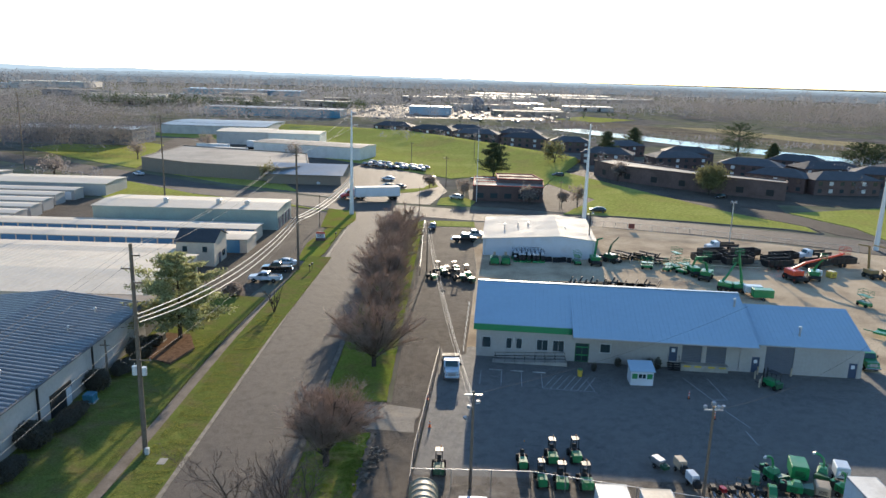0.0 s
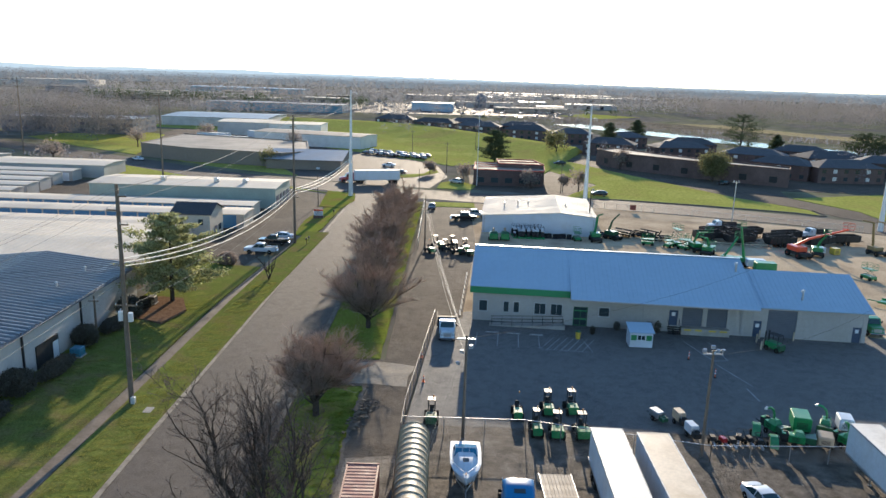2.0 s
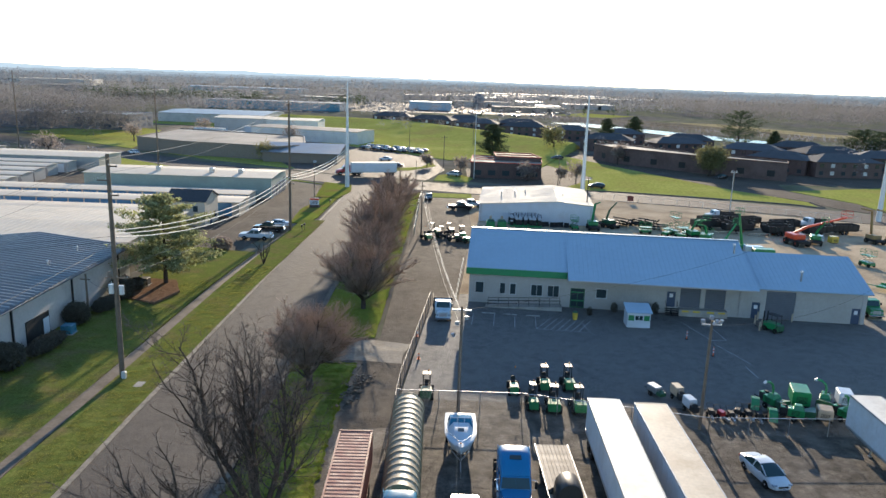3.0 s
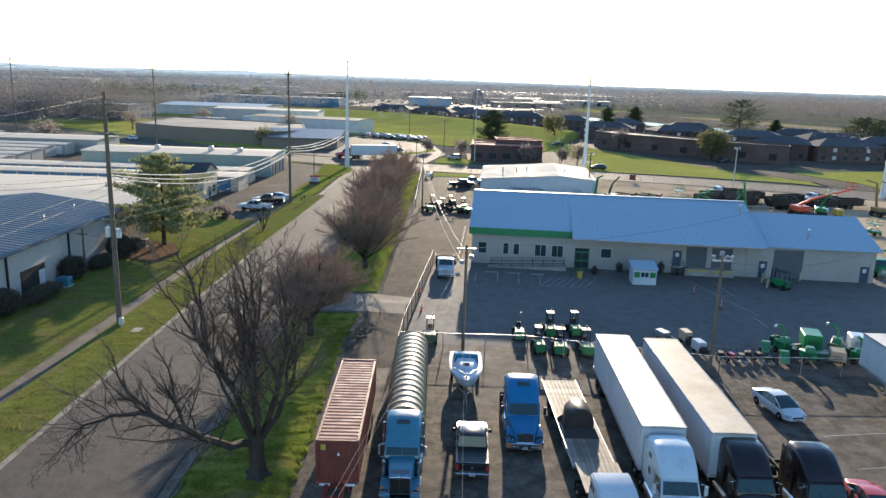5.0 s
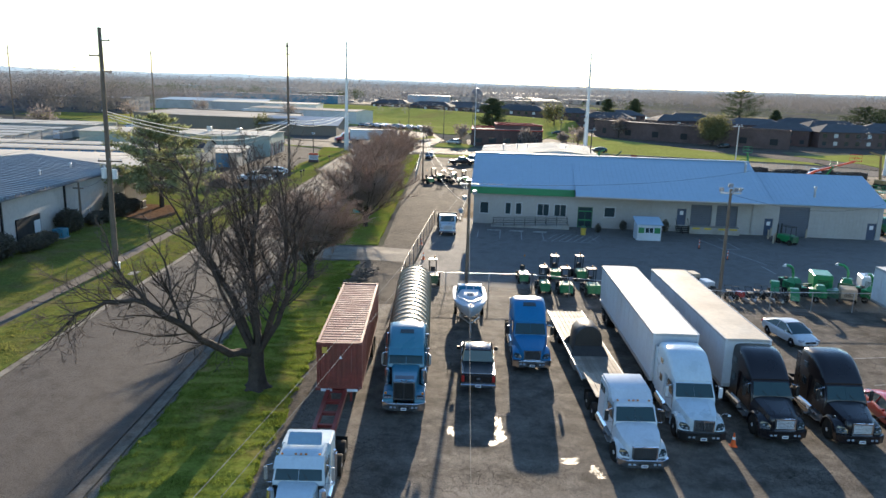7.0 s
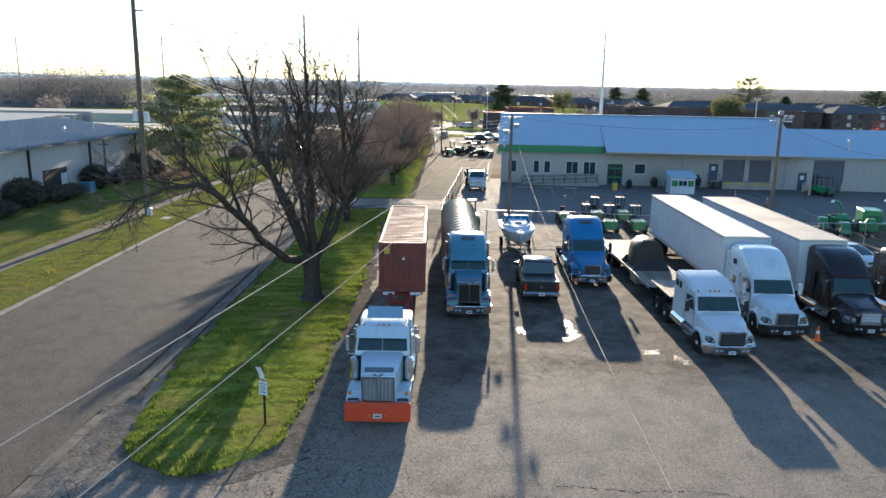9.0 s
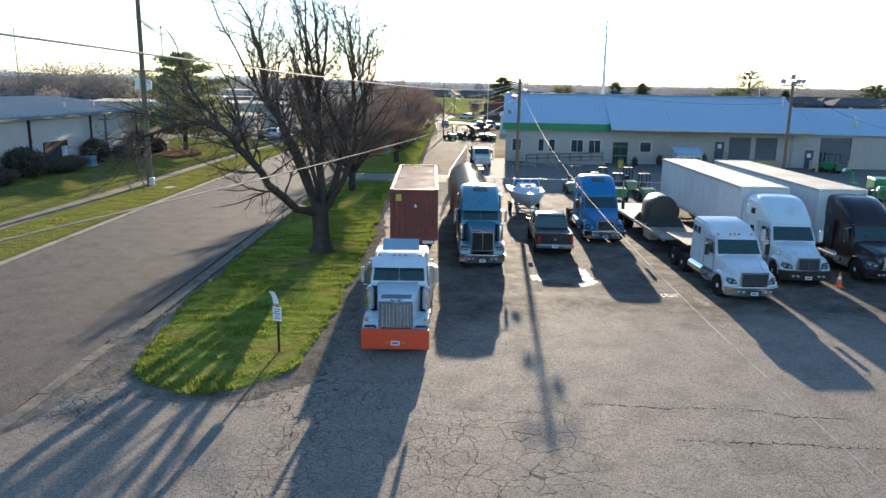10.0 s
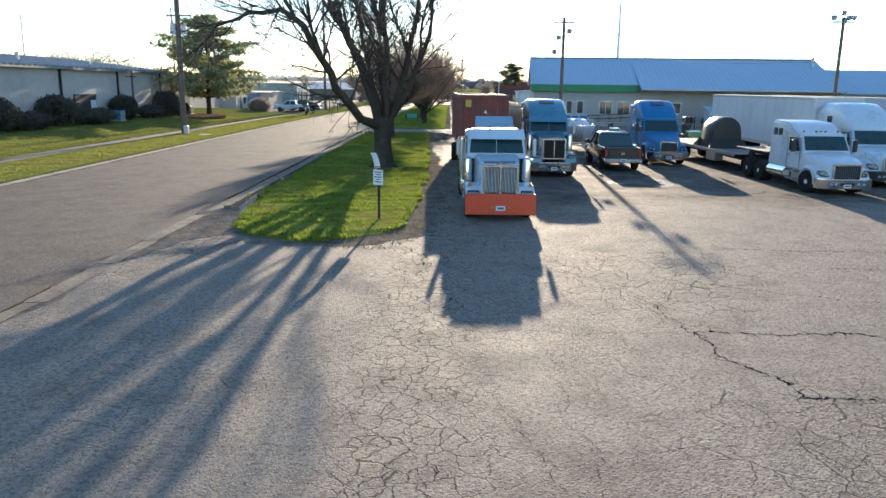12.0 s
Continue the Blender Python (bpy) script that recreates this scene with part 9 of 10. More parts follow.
for i in range(6):
    x = 25.3 + i * 0.85
    ob = thing("trencher", spot(x, 62.3 + rng.uniform(-0.3, 0.5), rng.uniform(-30, 30)), "small walk-behind trencher with dark handlebars", "construction machine", "walk-behind machines")
    part("engine", box(bmesh.new(), 0, 0, 0.55, 0.5, 0.7, 0.45, 0.05), M["redpaint" if i == 1 else "dark"], ob)
    bm = bmesh.new()
    tube(bm, [(-0.25, 0.2, 0.6), (-0.3, 0.7, 1.05), (0.3, 0.7, 1.05), (0.25, 0.2, 0.6)], 0.025)
    part("handlebar", bm, M["dark"], ob)
    bm = bmesh.new()
    hexa(bm, ring(-0.1, 0.1, -1.1, -0.3, 0.15), ring(-0.1, 0.1, -1.1, -0.3, 0.35))
    part("digging_bar", bm, M["steel"], ob)
    for s in (-1, 1):
        wheel(ob, s * 0.32, 0.05, 0.25, 0.16, "steel")


def forklift(m, label):
    ob = thing("forklift", m, label, "forklift")
    part("body", box(bmesh.new(), 0, 0.4, 0.75, 1.1, 1.8, 0.8, 0.08), M["green"], ob)
    part("counterweight", box(bmesh.new(), 0, -0.7, 0.7, 1.2, 0.5, 0.8, 0.1), M["greendark"], ob)
    bm = bmesh.new()
    for x in (-0.5, 0.5):
        for y in (-0.5, 0.9):
            rod(bm, (x, y, 1.0), (x * 0.9, y, 2.15), 0.04, seg=6)
    box(bm, 0, 0.2, 2.17, 1.0, 1.5, 0.06)
    part("overhead_guard", bm, M["dark"], ob)
    bm = bmesh.new()
    for x in (-0.35, 0.35):
        box(bm, x, 1.4, 1.2, 0.1, 0.14, 2.2)
        box(bm, x, 2.0, 0.12, 0.1, 1.1, 0.05)
    part("mast", bm, M["dark"], ob)
    for s in (-1, 1):
        for y in (-0.5, 1.0):
            wheel(ob, s * 0.52, y, 0.32, 0.24, "greendark")
    return ob


forklift(spot(41.6, 87.2, 30), "green forklift parked by the roller door")


def boom_lift(m, label, mat, reach, height, knuckle=0.55, basket=True):
    """A wheeled boom lift or telehandler with a raised jointed arm."""
    ob = thing("boom_lift", m, label, "construction machine", "boom lifts")
    part("chassis", box(bmesh.new(), 0, 0, 0.7, 1.9, 3.6, 0.5, 0.06), M["dark"], ob)
    part("turret", box(bmesh.new(), 0, 0.5, 1.35, 1.9, 2.4, 0.8, 0.1), M[mat], ob)
    for s in (-1, 1):
        for y in (-1.2, 1.2):
            wheel(ob, s * 0.95, y, 0.5, 0.36, mat)
    bm = bmesh.new()
    elbow = Vector((reach * 0.25, 0.6, height * knuckle))
    tip = Vector((reach, -0.6, height))
    for a, b, r in ((Vector((0, 1.2, 1.5)), elbow, 0.2), (elbow, tip, 0.15)):
        d = (b - a)
        q = d.to_track_quat("Z", "Y")
        lo = [a + q @ Vector(c) for c in ((-r, -r, 0), (r, -r, 0), (r, r, 0), (-r, r, 0))]
        hi = [b + q @ Vector(c) for c in ((-r * 0.8, -r * 0.8, 0), (r * 0.8, -r * 0.8, 0), (r * 0.8, r * 0.8, 0), (-r * 0.8, r * 0.8, 0))]
        hexa(bm, lo, hi)
    part("boom", bm, M[mat], ob)
    if basket:
        bm = bmesh.new()
        for z in (0, 0.5, 1.0):
            tube(bm, [(tip.x - 0.6, tip.y - 0.5, tip.z + z), (tip.x + 0.6, tip.y - 0.5, tip.z + z), (tip.x + 0.6, tip.y + 0.5, tip.z + z), (tip.x - 0.6, tip.y + 0.5, tip.z + z), (tip.x - 0.6, tip.y - 0.5, tip.z + z)], 0.03, 4)
        for x in (-0.6, 0.6):
            for y in (-0.5, 0.5):
                rod(bm, (tip.x + x, tip.y + y, tip.z), (tip.x + x, tip.y + y, tip.z + 1.0), 0.03, seg=4)
        part("basket", bm, M[mat], ob)
    return ob


boom_lift(spot(49.0, 142, 10), "green boom lift folded in the gravel yard", "green", 2.0, 4.0, 0.9)
boom_lift(spot(50.2, 139, -30), "green boom lift folded in the gravel yard", "green", -1.5, 3.6, 0.9)
boom_lift(spot(53.0, 131, -80), "green boom lift with raised arm", "green", 1.0, 7.5, 0.5)
boom_lift(spot(51.8, 131.5, 60), "green boom lift with raised arm", "green", 2.2, 5.0, 0.5)
boom_lift(spot(68.3, 140.2, 12) @ Matrix.Diagonal((1.3, 1.3, 1.25, 1)), "orange-red telescopic handler with raised boom", "orange", 7.4, 4.4, 0.62)
boom_lift(spot(72.5, 141.5, -20), "green boom lift with pale raised arm", "green", 1.2, 4.5, 0.6)
boom_lift(spot(85.5, 144, 10), "weathered yellow-brown machine with raised digging arm", "oldyellow", -4.6, 7.2, 0.9, False)
boom_lift(spot(88.5, 143, -10), "weathered yellow-brown machine with raised digging arm", "oldyellow", -4.2, 7.0, 0.9, False)
boom_lift(spot(30.4, 148.5, 0), "green machine with raised digging arm", "green", 1.0, 5.8, 0.9, False)
boom_lift(spot(34.5, 151, 40), "dark green machine with raised arm", "greendark", 0.8, 5.4, 0.7, False)


def scissor_lift(m, label, height):
    """A scissor platform lift: wheeled base, crossed arms and a railed platform."""
    ob = thing("scissor_lift", m, label, "construction machine", "scissor lifts")
    part("base", box(bmesh.new(), 0, 0, 0.55, 1.2, 2.4, 0.5, 0.05), M["green"], ob)
    for sx in (-1, 1):
        for y in (-0.85, 0.85):
            wheel(ob, sx * 0.62, y, 0.3, 0.2, "greendark")
    n = max(1, int((height - 1.2) / 0.5))
    step = (height - 0.9) / n
    for sx in (-0.45, 0.45):
        for k in range(n):
            z = 0.85 + k * step
            part("scissor_arm", tube(bmesh.new(), [(sx, -0.95, z), (sx, 0.95, z + step)], 0.05, 4), M["greendark"], ob)
            part("scissor_arm", tube(bmesh.new(), [(sx * 0.8, 0.95, z), (sx * 0.8, -0.95, z + step)], 0.05, 4), M["greendark"], ob)
    deck_ = part("platform", box(bmesh.new(), 0, 0, height, 1.2, 2.4, 0.1, 0.02), M["green"], ob)
    for z in (0.5, 1.0):
        part("guard_rail", tube(bmesh.new(), [(-0.58, -1.18, height + z), (0.58, -1.18, height + z), (0.58, 1.18, height + z), (-0.58, 1.18, height + z), (-0.58, -1.18, height + z)], 0.03, 4), M["green"], deck_)
    for sx in (-0.58, 0.58):
        for y in (-1.18, 0.0, 1.18):
            part("rail_post", rod(bmesh.new(), (sx, y, height), (sx, y, height + 1.0), 0.03, seg=4), M["green"], deck_)
    return ob


for x, y, t, h in ((46.6, 147.0, 15, 3.4), (48.4, 145.6, -20, 1.6), (47.0, 143.4, 40, 2.0), (51.2, 141.0, 70, 1.5), (73.3, 124.4, 20, 1.9), (40.6, 146.4, 80, 1.3), (26.6, 148.6, 5, 1.7), (44.6, 145.2, -40, 1.4)):
    scissor_lift(spot(x, y, t), "green scissor lift on the gravel yard", h)
boxy("generator", spot(56.2, 126.6, 85), (2.2, 4.4, 1.6), 0.7, "green", "long green and white towable generator", "generator")
boxy("generator", spot(55.6, 129.4, 85), (2.0, 4.0, 1.4), 0.7, "white", "white towable generator on the gravel", "generator")
boxy("generator", spot(77, 143.5, 10), (1.8, 1.8, 1.4), 0.12, "yellow", "yellow site tank in the gravel yard", "tank", False)
boxy("generator", spot(74.6, 144.5, 10), (1.8, 1.8, 1.3), 0.12, "white", "pale site tank in the gravel yard", "tank", False)


def flat_trailer(m, length, label, mat="dark", stack=1):
    """A low steel equipment trailer with ramps and stake sides."""
    ob = thing("equipment_trailer", m, label, "trailer", "equipment trailers")
    for z in range(stack):
        part("deck", box(bmesh.new(), 0, length / 2, 0.7 + z * 0.55, 2.3, length, 0.12), M["poleswood" if z % 2 else mat], ob)
        for s in (-1, 1):
            part("side_rail", box(bmesh.new(), s * 1.19, length / 2, 0.85 + z * 0.55, 0.08, length, 0.22), M[mat], ob)
    for s in (-0.9, 0.9):
        part("ramp", hexa(bmesh.new(), ring(s - 0.25, s + 0.25, -0.1, 0.0, 0.7), ring(s - 0.25, s + 0.25, -0.7, -0.6, 1.9)), M[mat], ob)
    part("drawbar", box(bmesh.new(), 0, length + 0.8, 0.6, 0.14, 1.7, 0.12), M[mat], ob)
    for s in (-1, 1):
        for y in (length * 0.4, length * 0.4 + 0.9):
            wheel(ob, s * 1.1, y, 0.36, 0.22, "steel")
    return ob


rng = random.Random(5)
for i in range(9):
    flat_trailer(spot(22.5 + i * 1.95, 130.5 + rng.uniform(-0.5, 0.5), 90 + rng.uniform(-20, 20)), 3.6, "dark low equipment trailer lined up behind the shop")


def dump_trailer(m, length, label):
    """A black open-box dump trailer with ribbed steel sides; it runs along y."""
    ob = thing("dump_trailer", m, label, "trailer", "dump trailers")
    part("frame", box(bmesh.new(), 0, length / 2, 0.72, 1.5, length, 0.22), M["dark"], ob)
    part("floor", box(bmesh.new(), 0, length / 2, 0.9, 2.3, length, 0.1), M["dark"], ob)
    for sx in (-1, 1):
        side = part("side_panel", box(bmesh.new(), sx * 1.15, length / 2, 1.5, 0.08, length, 1.2, 0.01), M["blackplastic"], ob)
        for k in range(6):
            part("rib", box(bmesh.new(), sx * 1.22, (k + 0.5) * length / 6, 1.5, 0.08, 0.1, 1.15), M["dark"], side)
        for y in (length * 0.4, length * 0.4 + 1.0):
            wheel(ob, sx * 1.02, y, 0.4, 0.26, "steel")
    for y in (0.04, length - 0.04):
        part("end_panel", box(bmesh.new(), 0, y, 1.5, 2.22, 0.08, 1.2, 0.01), M["blackplastic"], ob)
    part("drawbar", box(bmesh.new(), 0, length + 0.8, 0.65, 0.16, 1.6, 0.14), M["dark"], ob)
    return ob


for x, y, t in ((52.0, 152.4, -78), (59.4, 153.2, -75), (66.6, 151.6, -72), (74.0, 149.4, -70), (54.8, 156.8, -76), (62.4, 157.4, -73), (69.8, 155.2, -74), (80.6, 152.6, -80), (57.6, 149.9, -80), (65.6, 148.6, -76)):
    dump_trailer(spot(x, y, t), 6.2, "black steel dump trailer in the gravel yard")
for i in range(5):
    flat_trailer(spot(36 + i * 2.6, 152 + rng.uniform(-1, 1), 60 + rng.uniform(-20, 20)), 4.5, "dark steel equipment trailer in the gravel yard", "dark", 1 + i % 2)
flat_trailer(spot(71.5, 104, 45), 7.0, "green flat trailer with white deck at the yard edge", "green")


def work_truck(m, label, cab_mat, bed="dark", length=6.8, stake=True):
    """A two-axle flatbed truck; the nose stands at y = 0 and looks to -y."""
    ob = thing("flatbed_truck", m, label, "truck")
    bm = bmesh.new()
    hexa(bm, ring(-0.95, 0.95, 0.15, 1.5, 0.6), [(-0.8, 0.2, 1.35), (0.8, 0.2, 1.35), (0.9, 1.5, 1.5), (-0.9, 1.5, 1.5)], 0.06)
    part("bonnet", bm, M[cab_mat], ob)
    bm = bmesh.new()
    prism_x(bm, [(1.45, 0.6), (1.45, 1.45), (1.85, 2.2), (3.0, 2.25), (3.0, 0.6)], -1.0, 1.0, 0.06)
    part("cab", bm, M[cab_mat], ob)
    bm = bmesh.new()
    panel(bm, [(-0.85, 1.46, 1.52), (0.85, 1.46, 1.52), (0.8, 1.79, 2.13), (-0.8, 1.79, 2.13)], 0.02)
    part("windscreen", bm, M["windscreen"], ob)
    part("grille", box(bmesh.new(), 0, 0.15, 0.98, 1.0, 0.08, 0.45, 0.02), M["steel"], ob)
    part("bumper", box(bmesh.new(), 0, 0.05, 0.55, 2.0, 0.18, 0.24, 0.03), M["chrome"], ob)
    part("bed", box(bmesh.new(), 0, 3.1 + (length - 3) / 2, 1.1, 2.4, length - 3, 0.14, 0.02), M[bed], ob)
    bm = bmesh.new()
    if stake:
        for s in (-1, 1):
            box(bm, s * 1.18, 3.1 + (length - 3) / 2, 1.5, 0.06, length - 3, 0.5)
        box(bm, 0, 3.14, 1.75, 2.4, 0.08, 1.2)
    else:
        box(bm, 0, 3.14, 1.6, 2.4, 0.08, 0.9)
    part("headboard", bm, M[bed], ob)
    for s in (-1, 1):
        part("headlight", box(bmesh.new(), s * 0.72, 0.15, 0.95, 0.24, 0.08, 0.22, 0.03), M["lamp"], ob)
        part("mirror", box(bmesh.new(), s * 1.2, 1.8, 1.75, 0.2, 0.08, 0.35, 0.02), M["blackplastic"], ob)
        wheel(ob, s * 0.88, 0.95, 0.42, 0.26)
        wheel(ob, s * 0.88, length - 1.2, 0.42, 0.5)
    return ob


work_truck(spot(0.55, 86.2, 2), "white flatbed truck with dark stake bed by the fence", "cabwhite", "dark", 7.0)
work_truck(spot(57.8, 93.5, -3), "green service truck beside the shop annex", "green", "white", 6.5, False)
work_truck(spot(58.6, 164.6, -84), "white dump truck with a dark bed at the yard fence", "white", "dark", 7.4)
work_truck(spot(77.0, 158.6, -80), "white dump truck among black trailers", "white", "dark", 7.4)

# low timber rail and a board on the yard fence
ob = thing("timber_rail", Matrix.Identity(4), "low weathered timber rail dividing the gravel yard", "rail")
for i in range(15):
    part("post", box(bmesh.new(), 38 + i * 2, 150.2 - i * 0.22, 0.3, 0.14, 0.14, 0.7), M["tan"], ob)
part("beam", box(bmesh.new(), 52, 148.66, 0.62, 28.4, 0.16, 0.16, 0.01, -6.3), M["tan"], ob)
ob = thing("notice_board", pose(46.5, 184.6, 0, 0, 0, -18), "red-brown board fixed to the yard fence", "sign")
part("panel", box(bmesh.new(), 0, 0, 1.2, 1.5, 0.05, 1.3, 0.01), M["container"], ob)
for x in (-0.6, 0.6):
    part("post", box(bmesh.new(), x, 0.06, 0.9, 0.08, 0.08, 1.9), M["steel"], ob)
# boat on its trailer
boat = thing("motor_boat", spot(2.35, 51.5, 0), "white cabin motor boat with blue windscreen on a trailer", "boat")
bm = bmesh.new()
rings = []
for y, hw_, keel, gun in ((0.0, 0.07, 1.3, 1.85), (0.45, 0.52, 0.95, 1.86), (1.2, 0.98, 0.72, 1.86), (2.4, 1.25, 0.62, 1.82), (4.4, 1.3, 0.6, 1.76), (6.2, 1.24, 0.62, 1.72)):
    rings.append([(0, y, keel), (hw_ * 0.74, y, keel + (gun - keel) * 0.36), (hw_, y, gun - 0.14), (hw_ * 1.02, y, gun - 0.02), (hw_ * 0.94, y, gun + 0.02), (0, y, gun + 0.05), (-hw_ * 0.94, y, gun + 0.02), (-hw_ * 1.02, y, gun - 0.02), (-hw_, y, gun - 0.14), (-hw_ * 0.74, y, keel + (gun - keel) * 0.36)])
loft(bm, rings)
part("hull", bm, M["gelcoat"], boat, "white moulded hull", True)
bm = bmesh.new()
loft(bm, [[(-k * w_, y, z0), (-k * w_ * 0.6, y, z1), (k * w_ * 0.6, y, z1), (k * w_, y, z0)] for k, w_, y, z0, z1 in ((1, 0.3, 0.8, 1.86, 1.92), (1, 0.75, 1.6, 1.86, 2.12), (1, 0.98, 2.6, 1.82, 2.26), (1, 1.05, 3.3, 1.8, 2.3))])
part("foredeck", bm, M["gelcoat"], boat, smooth=True)
part("hatch", box(bmesh.new(), 0, 2.2, 2.22, 0.5, 0.45, 0.05, 0.02, rx=9), M["glass"], boat)
bm = bmesh.new()
hexa(bm, [(-1.02, 3.2, 2.0), (1.02, 3.2, 2.0), (1.08, 4.6, 1.85), (-1.08, 4.6, 1.85)], [(-0.85, 3.75, 2.46), (0.85, 3.75, 2.46), (0.9, 4.4, 2.46), (-0.9, 4.4, 2.46)])
ws = part("windscreen", bm, paint("boat_blue_glass", (0.02, 0.16, 0.26), 0.1, 0, 0.0, 0.5), boat, "blue tinted windscreen")
for x in (-0.92, -0.3, 0.3, 0.92):
    part("pillar", tube(bmesh.new(), [(x * 1.08, 3.17, 2.02), (x * 0.92, 3.72, 2.48)], 0.03, 4), M["gelcoat"], ws)
part("top_frame", tube(bmesh.new(), [(-0.92, 4.4, 2.46), (-0.87, 3.74, 2.48), (0.87, 3.74, 2.48), (0.92, 4.4, 2.46)], 0.035, 5), M["gelcoat"], ws)
part("bow_lamp", box(bmesh.new(), 0, 0.5, 1.95, 0.12, 0.16, 0.1, 0.03), M["amber"], boat)
bm = bmesh.new()
tube(bm, [(-1.15, 2.9, 1.85), (-0.95, 1.5, 2.25), (-0.2, 0.2, 2.3), (0.2, 0.2, 2.3), (0.95, 1.5, 2.25), (1.15, 2.9, 1.85)], 0.018)
part("bow_rail", bm, M["chrome"], boat)
bt = thing("boat_trailer", spot(2.35, 51.5, 0), "galvanised boat trailer on blocks", "trailer")
bm = bmesh.new()
tube(bm, [(0, -1.4, 0.5), (0, 0.4, 0.5), (0.7, 2.0, 0.5), (0.75, 6.0, 0.55)], 0.05)
tube(bm, [(0, 0.4, 0.5), (-0.7, 2.0, 0.5), (-0.75, 6.0, 0.55)], 0.05)
for y in (2.2, 4.0, 5.8):
    box(bm, 0, y, 0.55, 1.6, 0.08, 0.1)
tube(bm, [(0, 0.2, 0.5), (0, 0.1, 1.3)], 0.04)
part("frame", bm, M["steel"], bt)
rod_bm = bmesh.new()
rod(rod_bm, (0, -1.3, 0.0), (0, -1.3, 0.5), 0.04, seg=6)
part("jack", rod_bm, M["steel"], bt)
for s in (-1, 1):
    for y in (4.3, 5.1):
        wheel(bt, s * 1.05, y, 0.32, 0.2, "steel")

# booth with green shutters
booth = thing("sales_booth", pose(23.3, 87.0, 0, 0, 0, -1.5) @ Matrix.Diagonal((0.86, 0.9, 0.9, 1)), "small white booth with green shutters and pale roof", "booth")
part("wall", wall_grid(bmesh.new(), 0, 3.3, 0, 2.2, 0, 0.1, [(1.1, 2.2, 1.05, 1.75)]), M["trailer"], booth)
bm = bmesh.new()
box(bm, 0.05, 1.15, 1.1, 0.1, 2.1, 2.2)
box(bm, 3.25, 1.15, 1.1, 0.1, 2.1, 2.2)
box(bm, 1.65, 2.25, 1.1, 3.3, 0.1, 2.2)
part("side_wall", bm, M["trailer"], booth)
bm = bmesh.new()
thick_plane(bm, (-0.2, -0.25, 2.2), (3.5, -0.25, 2.2), (3.5, 2.5, 2.85), (-0.2, 2.5, 2.85), 0.08)
part("roof", bm, M["shoproof"], booth)
win = part("window", wall_grid(bmesh.new(), 1.05, 2.25, 1.0, 1.8, -0.04, 0.08, [(1.12, 1.62, 1.08, 1.72), (1.68, 2.18, 1.08, 1.72)]), M["white"], booth)
part("pane", box(bmesh.new(), 1.65, 0.05, 1.4, 1.1, 0.02, 0.68), M["glass"], win)
for x in (0.55, 2.75):
    part("shutter", box(bmesh.new(), x, -0.04, 1.4, 0.8, 0.06, 0.75, 0.01), M["green"], booth, "bright green shutter")


def cone(m, label="orange traffic cone on the lot"):
    ob = thing("traffic_cone", m, label, "traffic cone", "traffic cones")
    part("base", box(bmesh.new(), 0, 0, 0.02, 0.36, 0.36, 0.04, 0.01), M["cone"], ob)
    bm = bmesh.new()
    rod(bm, (0, 0, 0.04), (0, 0, 0.72), 0.14, 0.03, 12)
    part("body", bm, M["cone"], ob, smooth=True)
    bm = bmesh.new()
    rod(bm, (0, 0, 0.38), (0, 0, 0.52), 0.088, 0.066, 12)
    part("band", bm, M["signwhite"], ob)
    return ob


for x, y in ((15.4, 34.8), (-1.9, 74.0), (-2.4, 81.0)):
    cone(spot(x, y))
for x, y in ((30.9, 78.0), (29.6, 83.4)):
    ob = thing("delineator_post", spot(x, y), "dark delineator post with red and white bands on the forecourt", "post", "delineator posts")
    part("base", rod(bmesh.new(), (0, 0, 0), (0, 0, 0.06), 0.2, 0.17, 12), M["rubber"], ob)
    part("tube", rod(bmesh.new(), (0, 0, 0.06), (0, 0, 1.05), 0.055, 0.05, 10), M["cone"], ob)
    for z in (0.45, 0.8):
        part("band", rod(bmesh.new(), (0, 0, z), (0, 0, z + 0.12), 0.06, 0.06, 10), M["signwhite"], ob)
bin_ = at_shop(13.9, -5.0)
ob = thing("litter_bin", pose(bin_.x, bin_.y, 0.01), "yellow litter bin on the forecourt", "bin")
bm = bmesh.new()
rod(bm, (0, 0, 0), (0, 0, 0.9), 0.3, 0.36, 12)
part("body", bm, M["yellow"], ob, smooth=True)
bm = bmesh.new()
rod(bm, (0, 0, 0.9), (0, 0, 1.1), 0.37, 0.2, 12)
part("lid", bm, M["greendark"], ob, smooth=True)
for i, u in enumerate((2.9, 5.7, 8.6)):
    p = at_shop(u, -4.8)
    tagged(part("wheel_stop", box(bmesh.new(), p.x, p.y, 0.08, 1.7, 0.16, 0.14, 0.03, -4.8), M["marking"]), "white concrete wheel stop at a parking bay", "wheel stop", "wheel stops")
for u, v in ((36.6, -5.0), (37.2, -4.0), (37.7, -0.7), (42.0, -0.7), (36.9, -2.2)):
    p = at_shop(u, v)
    bm = bmesh.new()
    rod(bm, (p.x, p.y, 0), (p.x, p.y, 1.15), 0.11, seg=10)
    tagged(part("bollard", bm, M["tan"], smooth=True), "pale yellow steel bollard at the roller door", "bollard", "bollards")
for i in range(9):
    bm = bmesh.new()
    box(bm, 2.2 + i * 0.16, 98 + i * 2.6, 0.08, 0.18, 2.3, 0.16, 0.03)
    tagged(part("wheel_stop", bm, M["marking"]), "white concrete wheel stop beside the shop", "wheel stop", "wheel stops")

